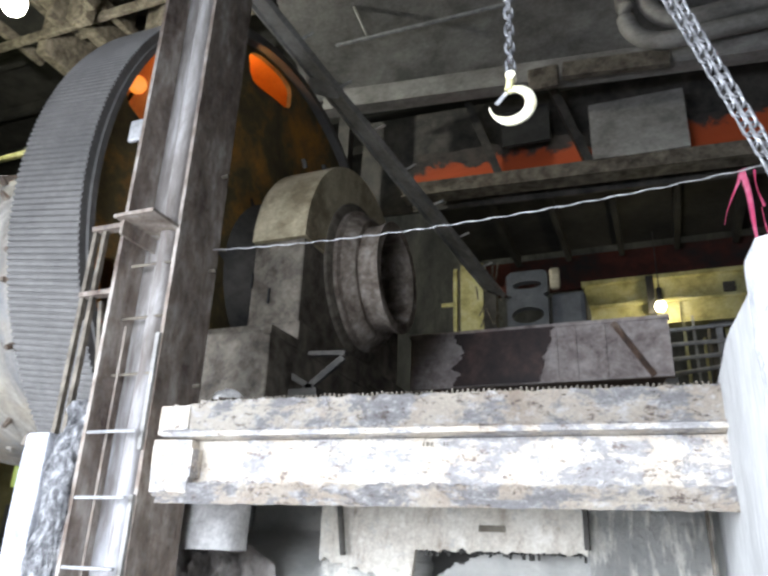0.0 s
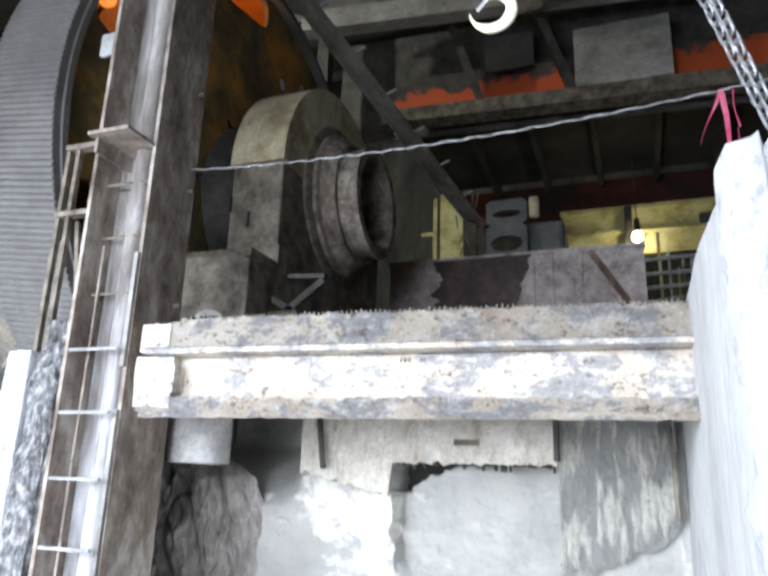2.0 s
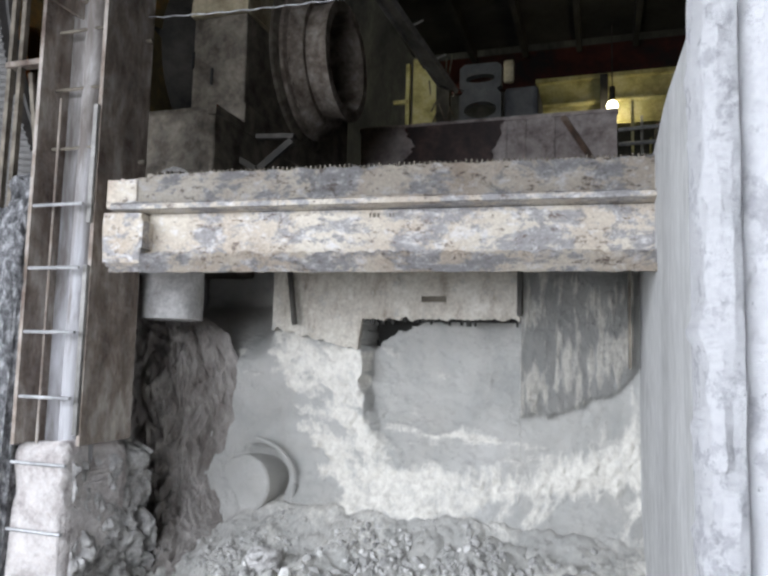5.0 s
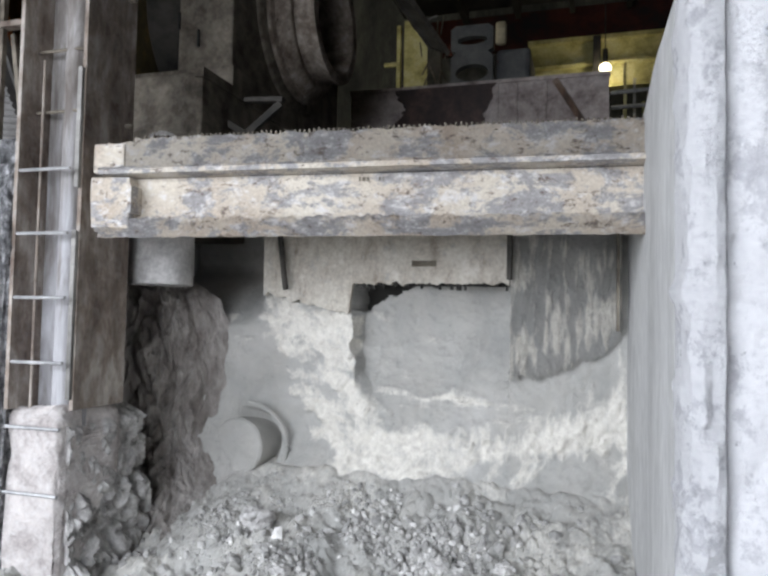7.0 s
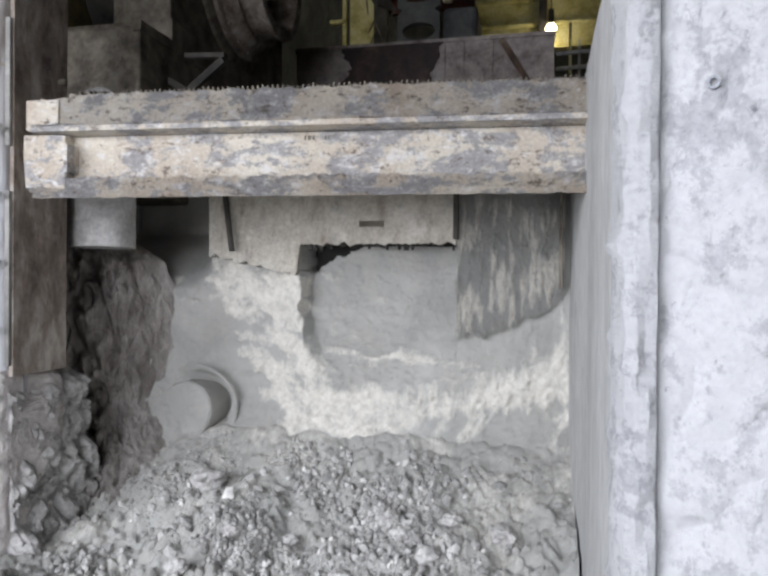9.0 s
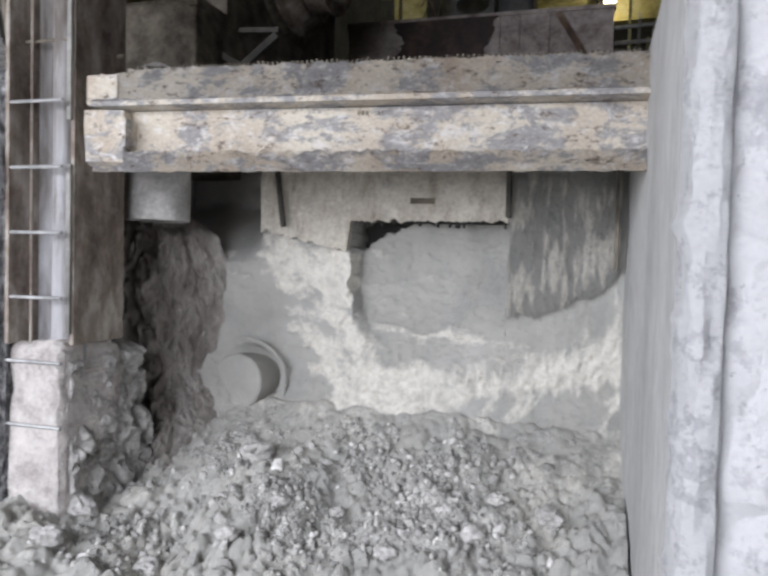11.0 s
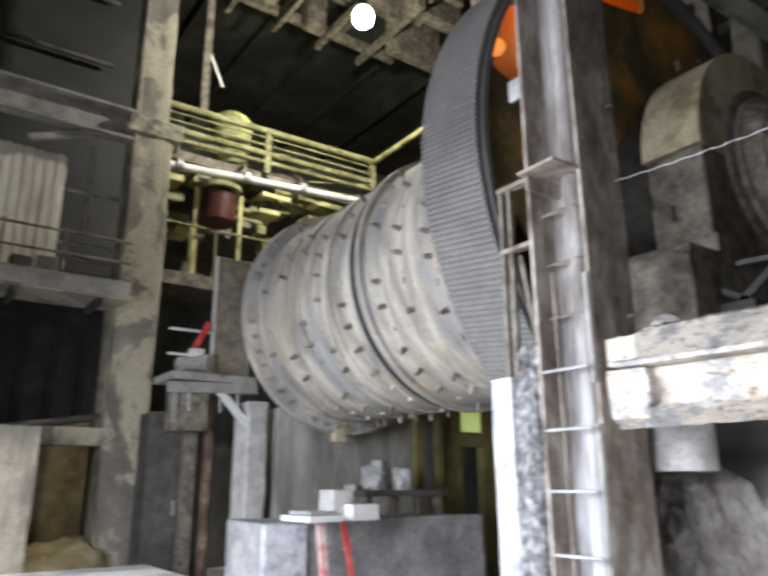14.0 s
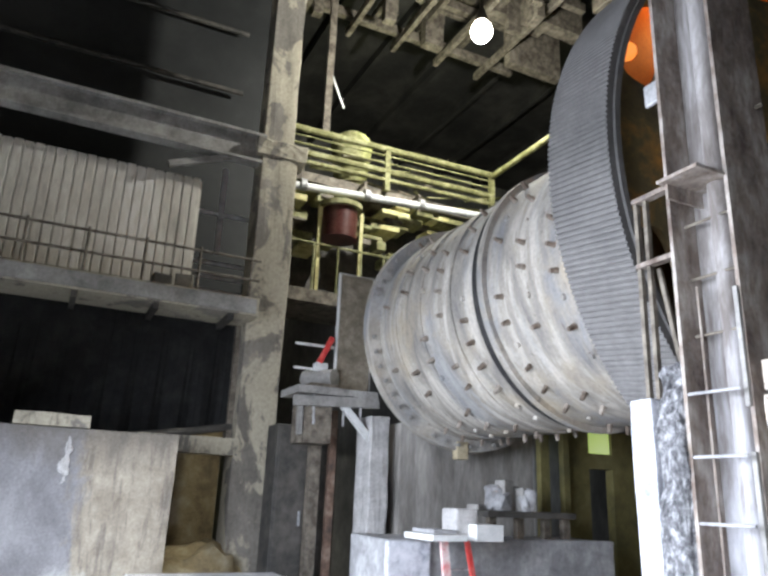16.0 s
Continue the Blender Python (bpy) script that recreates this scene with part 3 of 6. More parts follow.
    dull = mesh_of("rung", bm_rod((CX0 + 0.004, 0, 0), (CX1 - 0.004, 0, 0), 0.0085, 8), M["dusty_steel"], True)
    for k in range(6):
        share("rung", rung, ladder, pose(0, CY0 + 0.012, 0.575 + 0.2965 * k, 0, 0, 0))
    for k in range(6, 9):
        share("rung", dull, ladder, pose(0, CY0 + 0.10, 0.575 + 0.2965 * k, 0, 0, 0), "dull set-back rung")
    rail = thing("ladder_guard", "steel guard frame standing beside the column", "guard rail")
    for x in (-2.97, -2.90):
        part("post", bm_strip(((x, 2.75, 2.0), (x + 0.005, 2.75, 3.30)), 0.026, 0.03, (0, 1, 0)), M["dusty_steel"], rail)
    for z in (2.86, 3.27):
        part("crossbar", bm_box((-2.98, 2.72, z), (CX0, 2.78, z + 0.03), 0.004), M["column_steel"], rail)
    part("diagonal", bm_strip(((-2.86, 2.78, 2.84), (-2.76, 2.78, 2.26)), 0.025, 0.02, (0, 1, 0)), M["dusty_steel"], rail)
    part("foot", bm_box((-2.99, 2.68, 1.98), (-2.7, 2.95, 2.06)), M["dusty_steel"], rail)


column()


# ---- cross beam ----
BEAM = pose(-2.2, 2.6, 0, 0, 0, 4.7)
BL = 2.46


def cross_beam():
    b = thing("cross_beam", "heavy steel cross beam with flaking cream paint", "beam")
    b.matrix_world = BEAM
    part("web", rough_up(bm_box((0.02, 0.09, 1.78), (BL, 0.115, 2.03)), 0.002, 8, 6), M["beam_paint"], b)
    part("bottom_flange", bm_ragged(0.06, BL, 0.0, 0.22, 1.745, 1.775, 0.003, 0.005, 0.004, 160, 2, 2.0), M["beam_paint"], b)
    part("lower_band", bm_ragged(0.02, BL, 0.03, 0.06, 1.775, 1.835, 0.022, 0.0, 0.014, 140, 5, 9.0), M["beam_paint"], b, "caked dust along the lower flange", smooth=True)
    part("top_flange", bm_box((0.06, -0.02, 2.035), (BL, 0.24, 2.058), 0.003), M["beam_paint"], b)
    part("end_plate", rough_up(bm_box((0.0, 0.02, 1.79), (0.20, 0.088, 2.03), 0.01), 0.006, 8, 4), M["beam_paint"], b, "worn dusty end plate")
    part("stiffener", bm_box((0.205, 0.0, 1.86), (0.222, 0.09, 1.985)), M["beam_paint"], b)
    part("kick_plate", bm_ragged(0.06, BL, 0.045, 0.025, 2.06, 2.195, 0.012, 0.0, 0.008), M["beam_paint"], b, "scraped kick plate with caked dust", smooth=True)
    part("caked_lip", bm_ragged(0.06, BL, -0.012, 0.07, 2.05, 2.068, 0.012, 0.003, 0.006, 160, 2, 4.0), M["beam_paint"], b, "dust caked on the top flange", smooth=True)
    part("corner_block", bm_box((0.0, 0.03, 2.05), (0.16, 0.09, 2.19), 0.012), M["beam_paint"], b)
    mark = bmesh.new()
    for x, w in ((1.27, 0.008), (1.285, 0.014), (1.305, 0.010), (1.36, 0.005), (1.375, 0.004)):
        bm_box((x, 0.085, 1.995), (x + w, 0.0875, 2.014), bm=mark)
    part("paint_mark", mark, M["dusty_steel"], b, "faded dark stencil marks")
    g = thing("floor_grating", "steel floor grating with a toothed edge caked in dust", "grating")
    g.matrix_world = BEAM
    part("border", bm_ragged(0.2, BL, 0.045, 0.03, 2.19, 2.212, 0.010, 0.0, 0.006, 160, 2, 6.0), M["beam_paint"], g, smooth=True)
    tooth = mesh_of("bearing_bar", bm_box((-0.004, 0.0, 0.0), (0.004, 0.9, 0.025)), M["dusty_steel"])
    for k in range(98):
        drop = 0.010 * noise.noise(Vector((k * 1.7, 0, 0))) + 0.008 * noise.noise(Vector((k * 0.21, 4, 0)))
        share("bearing_bar", tooth, g, pose(0.25 + 0.0222 * k, 0.05, 2.2 + drop, 0, 0, 6 * noise.noise(Vector((k * 2.3, 1, 0)))))
    for y in (0.3, 0.6, 0.9):
        part("crossbar", bm_box((0.2, y, 2.214), (BL, y + 0.008, 2.222)), M["dusty_steel"], g)
    deck = solo("concrete_deck", rough_up(bm_box((-2.2, 3.6, 1.95), (0.2, 4.2, 2.2)), 0.01, 4, 4), M["grey_concrete"],
                "concrete deck edge under the floor grating", "deck", "structure")
    deck.matrix_world = pose(0, 0, 0)
    rubble = thing("dust_lump", "broken lump of grey cement lying on the deck", "rubble")
    bm = bmesh.new()
    bmesh.ops.create_icosphere(bm, subdivisions=3, radius=0.1)
    for v in bm.verts:
        v.co.x *= 1.0
        v.co.z *= 0.8
    bm.transform(pose(-2.17, 3.1, 2.28))
    part("lump", rough_up(bm, 0.035, 7), M["rubble"], rubble)


cross_beam()


# ---- discharge chamber under the beam ----
def along(points, v):
    """Straight-line interpolation through (v, value) pairs."""
    for (a, p), (b, q) in zip(points, points[1:]):
        if v <= b:
            return p + (q - p) * max(0.0, (v - a) / (b - a))
    return points[-1][1]


MOUTH_L, MOUTH_R, MOUTH_T = -1.285, -0.395, 1.615
DISC = (-1.94, 0.645)


def chamber_depth(x, z):
    """How far the chamber's back lies behind y = 3.55, by place across and up."""
    d = 0.2
    edge = 0.02 * noise.fractal(Vector((x * 11, 1.0, z * 11)), 0.8, 2.0, 4)
    left = MOUTH_L + edge + 0.05 * max(0.0, (1.25 - z) / 0.3)
    if left < x < MOUTH_R + 0.3 * edge and z < MOUTH_T + 0.06:
        sink = 0.14 * min(1.0, max(0.0, (z - 0.82) / 0.5))
        d += sink * min(1.0, max(0.0, (x - left) / (0.02 + 0.25 * max(0.0, 1.15 - z))))
        if (x - left) / 0.36 + (MOUTH_T - z) / 0.19 < 0.92 + 7 * edge or MOUTH_T - z < 0.012:
            d += 0.6
        d -= 0.016 * abs(noise.noise(Vector((x * 3, 3.0, z * 9)))) * max(0.0, 1.3 - z)
        d -= 0.006 * noise.fractal(Vector((x * 9, 6.0, z * 16)), 0.8, 2.0, 4)
    elif z < 1.55:
        d -= 0.018 * max(0.0, 1.0 - abs(x - left) / 0.07) * max(0.0, min(1.0, (z - 1.0) / 0.2))
    swell = max(0.0, 0.72 - z)
    d -= 1.2 * swell * swell + 0.2 * swell
    if x < -1.75:
        d -= 0.16 * min(1, (-1.75 - x) / 0.4) * min(1.0, max(0.0, (1.75 - z) / 0.5))
    if x < -1.84:
        d += 0.45 * min(1.0, (-1.84 - x) / 0.15) * min(1.0, max(0.0, (z - 1.35) / 0.35))
    q = math.hypot(x - DISC[0], z - DISC[1])
    if q < 0.225 and x > DISC[0] - 0.03:
        return d + 0.11 * min(1.0, (0.225 - q) / 0.03) * min(1.0, (x - DISC[0] + 0.03) / 0.14)
    if z > 0.4:
        hang = crust(x, z)
        d -= hang * (0.014 + 0.022 * abs(noise.noise(Vector((x * 20 - z * 12, 2.0, z * 7 + x * 5)))) + 0.016 * noise.fractal(Vector((x * 12, 5.0, z * 9)), 0.8, 2.0, 4))
    d += 0.03 * noise.fractal(Vector((x * 2.2, 4.0, z * 2.2)), 0.8, 2.0, 5)
    return d


CRUST_LEFT = [(0.50, -1.30), (0.56, -1.42), (0.75, -1.52), (1.0, -1.63), (1.26, -1.71), (1.40, -1.78), (1.53, -1.86)]
CRUST_INNER = [(-1.30, 1.10), (-1.20, 0.93), (-1.0, 0.80), (-0.7, 0.745), (-0.4, 0.78), (0.03, 0.98), (0.2, 1.10)]
CRUST_OUTER = [(-1.5, 0.56), (-1.02, 0.495), (-0.69, 0.55), (-0.45, 0.66), (-0.2, 0.68), (0.2, 0.76)]


def crust(x, z):
    """How thick the pale dry crust clings: a torn flap left of the mouth, and a bow hanging below it."""
    slant = noise.fractal(Vector(((x + z) * 5.5, 3.0, (z - x) * 2.2 + 4 * z)), 0.75, 2.0, 6)
    drip = noise.fractal(Vector((x * 15, 3.0, z * 4.5)), 0.8, 2.0, 5)
    flap = 1.545 - (x + 1.85) * 0.22
    inside = min((x - along(CRUST_LEFT, z)) / 0.10, (z - along(CRUST_OUTER, x)) / 0.045)
    if x < MOUTH_L + 0.02:
        inside = min(inside, (flap - z) / 0.02)
        v = 0.26 + 0.40 * min(1.0, inside) + 0.95 * slant if inside > -0.7 else 0.0
        v += 0.3 * max(0.0, 1.0 - abs(flap - 0.07 - z) / 0.09) if inside > 0 else 0.0
    else:
        inside = min(inside, (along(CRUST_INNER, x) - z) / 0.10)
        v = 0.34 + 0.45 * max(-1.0, min(1.0, inside)) + 0.5 * (drip if x > -0.6 else slant)
        wisp = max(0.0, 1.0 - abs(z - 0.93 - 0.06 * math.sin(x * 5)) / 0.11)
        v = max(v, wisp * (0.25 + 1.1 * noise.fractal(Vector((x * 4, 1.0, z * 13)), 0.8, 2.0, 5)))
    if z < along(CRUST_OUTER, x) and x > -0.75:
        v = max(v, 0.16 + 0.75 * noise.fractal(Vector((x * 9 - z * 5, 6.0, z * 4)), 0.8, 2.0, 5))
    if x < -1.6 and 1.25 < z < 1.42:
        v = max(v, 0.1 + 0.9 * noise.fractal(Vector((x * 8, 1.0, z * 8)), 0.8, 2.0, 5) - 2.0 * abs(z - 1.35))
    return max(0.0, min(1.0, v))


def chamber():
    bm = bmesh.new()
    layer = bm.verts.layers.float.new("crust")
    nx, nz = 330, 240
    grid = []
    for k in range(nz + 1):
        z = 0.1 + 2.05 * k / nz
        row = []
        for i in range(nx + 1):
            x = -2.6 + 2.85 * i / nx
            v = bm.verts.new((x, 3.55 + chamber_depth(x, z), z))
            v[layer] = crust(x, z)
            row.append(v)
        grid.append(row)
    for a, b in zip(grid, grid[1:]):
        for i in range(nx):
            bm.faces.new((a[i], a[i + 1], b[i + 1], b[i]))
    back = solo("chamber_wall", bm, M["muck"], "grey cement-plastered back of the discharge chamber with pale crust", "wall", "structure", smooth=True)
    box = bm_box((-2.9, 4.8, -0.05), (0.2, 4.9, 2.0))
    solo("wall_chamber_core", box, M["grey_concrete"], "concrete core behind the chamber plaster", "wall", "structure")
    plate = bmesh.new()
    xs = 150
    lo, hi = [], []
    for i in range(xs + 1):
        x = -1.84 + 1.45 * i / xs
        z = 1.60 + 0.02 * noise.fractal(Vector((x * 22, 6.0, 0)), 0.9, 2.0, 3)
        if x < -1.28:
            z += (1.545 - (x + 1.85) * 0.22 - 1.60) * min(1.0, (-1.28 - x) / 0.02)
        lo.append(z)

    for y in (3.685, 3.72):
        a = [plate.verts.new((-1.84 + 1.45 * i / xs, y, lo[i])) for i in range(xs + 1)]
        b = [plate.verts.new((-1.84 + 1.45 * i / xs, y, 1.98)) for i in range(xs + 1)]
        hi.append((a, b))
    (a, b), (c, d) = hi
    for i in range(xs):
        plate.faces.new((a[i], a[i + 1], b[i + 1], b[i]))
        plate.faces.new((d[i], d[i + 1], c[i + 1], c[i]))
        plate.faces.new((c[i], c[i + 1], a[i + 1], a[i]))
    plate.faces.new((a[0], b[0], d[0], c[0]))
    plate.faces.new((a[-1], c[-1], d[-1], b[-1]))
    t = thing("mouth_plate", "cream lintel plate with a torn lower edge over the discharge mouth", "plate")
    part("plate", plate, M["cream_dust"], t)
    part("tag", bm_box((-0.93, 3.677, 1.695), (-0.79, 3.685, 1.728), 0.003), M["dusty_steel"], t, "small riveted tag")
    tagged(part("torn_rubber", torn_edge(), M["shade_rubber_black"], t, "black torn rubber lip"), kind="stuff")
    # black board behind the plaster makes the mouth's shaded corner dark
    mouth_dark = bm_box((-1.6, 4.02, 1.35), (-0.3, 4.04, 1.75))
    part("mouth_shade", mouth_dark, M["shade_rubber_black"], t, "black board for the shade deep in the mouth")
    part("rod", bm_rod((-1.72, 3.64, 1.9), (-1.665, 3.62, 1.56), 0.017, 8), M["dark_steel"], t, "hanging dark rod")
    panel = thing("side_panel", "streaked grey steel panel beside the discharge mouth", "panel")
    sheet = bmesh.new()
    pale = sheet.verts.layers.float.new("crust")
    n, m = 110, 130
    rows = []
    for k in range(m + 1):
        row = []
        for i in range(n + 1):
            x = -0.385 + 0.565 * i / n
            low = along(((-0.385, 1.09), (-0.2, 1.12), (-0.05, 1.17), (0.1, 1.25), (0.18, 1.33)), x) + 0.05 * noise.fractal(Vector((x * 14, 8.0, 0)), 0.9, 2.0, 4)
            z = low + (1.98 - low) * k / m
            drip = noise.fractal(Vector((x * 24, 8.0, z * 4.5)), 0.85, 2.0, 5)
            v = sheet.verts.new((x, 3.70 + 0.016 * noise.fractal(Vector((x * 9, 1.0, z * 5)), 0.8, 2.0, 5) - 0.012 * max(0.0, drip), z))
            white = 0.55 - abs(z - low - 0.17) / 0.28 if z - low < 0.5 else -0.4
            v[pale] = max(0.0, min(1.0, max(white + 0.15, 0.6 - (x + 0.385) / 0.05, 0.2) + 1.0 * drip))
            row.append(v)
        rows.append(row)
    for a, b in zip(rows, rows[1:]):
        for i in range(n):
            sheet.faces.new((a[i], a[i + 1], b[i + 1], b[i]))
    bmesh.ops.solidify(sheet, geom=sheet.faces[:], thickness=-0.03)
    part("sheet", sheet, M["muck"], panel, smooth=True)
    part("seam", bm_box((-0.40, 3.63, 1.62), (-0.375, 3.70, 1.98), 0.004), M["dark_steel"], panel)
    # dark strip drawn in place of the shadow gap at the panel's edge
    part("edge_angle", bm_box((0.15, 3.60, 1.36), (0.165, 3.66, 1.98)), M["dusty_steel"], panel)
    plug = thing("blanked_pipe", "round blanked pipe end sunk in grey cement", "pipe")
    disc = bm_lathe([(0, 0.0), (0.003, 0.08), (0.0, 0.152), (0.012, 0.164), (0.25, 0.164), (0.25, 0.0)], 64, False)
    disc.transform(pose(DISC[0], 3.598, DISC[1], 0, 3, 87))
    part("disc", rough_up(disc, 0.003, 9), M["muck"], plug, "smooth cement-coated disc", smooth=True)
    arc = bm_tube([(DISC[0] + 0.272 * math.cos(a), 3.655 + 0.10 * math.cos(a) - 0.05, DISC[1] + 0.262 * math.sin(a)) for a in [radians(-52 + 5 * k) for k in range(27)]], 0.012, 8)
    part("collar", rough_up(arc, 0.005, 14), M["muck"], plug, "buried collar rim", smooth=True)
    stub = thing("chute_stub", "dusty round chute stub hanging under the beam", "chute")
    part("tube", rough_up(bm_rod((-2.21, 3.2, 1.56), (-2.21, 3.2, 2.15), 0.17, 40), 0.006, 5), M["white_dust"], stub, smooth=True)
    bank = bmesh.new()
    n, m = 120, 170
    rows = []
    for k in range(m + 1):
        z = 0.0 + 1.60 * k / m
        right = along(((0.1, -1.80), (0.4, -1.95), (0.7, -2.10), (1.0, -2.0), (1.3, -2.02), (1.5, -2.1), (1.6, -2.25)), z) + 0.04 * noise.noise(Vector((1.0, 4.0, z * 6)))
        swell = max(0.0, 0.72 - z)
        row = []
        for i in range(n + 1):
            u = i / n
            x = -2.62 + (right + 2.62) * u
            y = 3.785 - 0.16 * min(1.0, max(0.0, (-1.75 - x) / 0.4)) - 1.2 * swell * swell - 0.2 * swell - (0.58 - 0.06 * z) * (1.0 - u) ** 0.9
            p = Vector((x * 6, y * 6, z * 2.4))
            b = 0.085 * noise.fractal(p * 0.7, 0.75, 2.0, 6) + 0.03 * noise.fractal(p * 3.1, 0.8, 2.0, 4)
            b -= 0.06 * (1 - abs(noise.noise(p * 0.9))) ** 9 + 0.035 * (1 - abs(noise.noise(p * 2.3 + Vector((5, 0, 0))))) ** 8
            near, far = noise.voronoi(Vector((x * 9, y * 9, z * 4.5)))[0][:2]
            b += 0.05 * (min(0.35, far - near) - 0.2) + 0.012 * noise.fractal(p * 7, 0.8, 2.0, 3)
            b *= min(1.0, (1.0 - u) * 2.6)
            row.append(bank.verts.new((x + b * 0.4, y - b, z + 0.3 * b)))
        rows.append(row)
    for a, b in zip(rows, rows[1:]):
        for i in range(n):
            bank.faces.new((a[i], a[i + 1], b[i + 1], b[i]))
    solo("cement_bank", bank, M["dark_muck"], "steep bank of dark set cement with runs and cracks", "cement bank", "stuff", smooth=True)
    solo("wall_chamber_side", bm_box((-3.2, 3.1, -0.05), (-2.63, 4.6, 2.0)), M["grey_concrete"], "concrete side wall of the chamber", "wall", "structure")


def torn_edge():
    bm = bmesh.new()
    r = random.Random(4)
    x = -1.26
    while x < -0.4:
        w = r.uniform(0.004, 0.022)
        bm_box((x, 3.70, 1.592 - 0.03 * r.random() ** 2), (x + w, 3.716, 1.63), bm=bm)
        x += w + r.uniform(0.0, 0.02)
    return bm




def lintel_dust():
    """Cream cement dust on steel, with brown runs from the top and grey rubbed patches."""
    k = Mat("cream_dust", 0.9)
    runs, big, small = k.noise(6, 10, 0.78, (1.4, 1, 0.4), 0.2), k.noise(5, 8, 0.68), k.noise(45, 7, 0.72)
    col = k.ramp(big, [(0.35, (0.42, 0.385, 0.33)), (0.65, (0.66, 0.62, 0.55))])
    col = k.mix(k.ramp(runs, [(0.34, 0.8), (0.5, 0.0)]), col, (0.25, 0.20, 0.155))
    col = k.mix(k.ramp(k.noise(11, 9, 0.78), [(0.55, 0.0), (0.66, 0.7)]), col, (0.36, 0.36, 0.35))
    k.colour(k.mix(0.35, col, k.ramp(small, [(0.3, 0.25), (0.7, 0.95)]), "OVERLAY"))
    k.bump(big, 0.6, 0.015).bump(small, 0.6, 0.008)
    return k.m


M["cream_dust"] = lintel_dust()
M["white_dust"] = patchy("white_dust", (0.30, 0.29, 0.28), (0.42, 0.41, 0.40), (0.52, 0.51, 0.50), 4, 0.95, bump=0.3)
M["dark_muck"] = patchy("dark_muck", (0.22, 0.195, 0.18), (0.34, 0.312, 0.29), (0.48, 0.45, 0.425), 4.5, 0.9, bump=1.0, dist=0.035, fine=20, stretch=(1.3, 1.3, 0.7))
chamber()


# ---- muck heap ----
def muck_height(x, y):
    t = max(0.0, min(1.1, (y - 2.0) / 1.5))
    h = 0.05 + 0.41 * t * t
    h += 0.05 * math.exp(-((x + 0.55) ** 2 / 0.25 + (y - 3.0) ** 2 / 0.25))
    h += 0.04 * math.exp(-((x + 1.35) ** 2 / 0.12 + (y - 2.9) ** 2 / 0.2))
    calm = 1.0 - 0.85 * max(0.0, min(1.0, (y - 3.2) / 0.4))
    h += 0.07 * calm * noise.fractal(Vector((x * 1.7, y * 1.7, 2.0)), 0.8, 2.0, 5)
    h += 0.05 * noise.noise(Vector((x * 2.6, y * 1.4, 8.0))) + 0.02 * noise.noise(Vector((x * 8, y * 6, 8.0)))
    if x < -2.6:
        h -= min(0.3, (-2.6 - x) * 0.25)
    h += 0.2 * math.exp(-((x + 2.5) ** 2 / 0.10 + (y - 2.3) ** 2 / 0.12))
    h += 0.03 * noise.fractal(Vector((x * 9, y * 9, 5.0)), 0.8, 2.0, 4) * min(1.0, max(0.0, y - 1.0)) * (0.4 + 0.6 * calm)
    rough = 0.25 + 0.75 * max(0.0, min(1.0, 0.5 + 1.4 * noise.noise(Vector((x * 1.3, y * 1.3, 11.0)))))
    h -= 0.03 * rough * (1 - abs(noise.noise(Vector((x * 5.5, y * 4, 3.0))))) ** 5 * min(1.0, max(0.0, y - 1.2))
    h -= 0.03 * rough * (0.3 + 0.7 * calm) * (1 - abs(noise.noise(Vector((x * 15, y * 12, 6.0))))) ** 4
    if y > 1.9:
        near, far = noise.voronoi(Vector((x * 11, y * 11, 2.0)))[0][:2]
        fine_near, fine_far = noise.voronoi(Vector((x * 29, y * 27, 5.0)))[0][:2]
        clump = max(0.0, min(1.0, 0.35 + 1.6 * noise.noise(Vector((x * 1.9, y * 1.9, 14.0)))))
        h += clump * calm * (0.026 * min(0.5, far - near) + 0.018 * min(0.5, fine_far - fine_near)) - 0.008 * clump
    return max(-0.03, h)


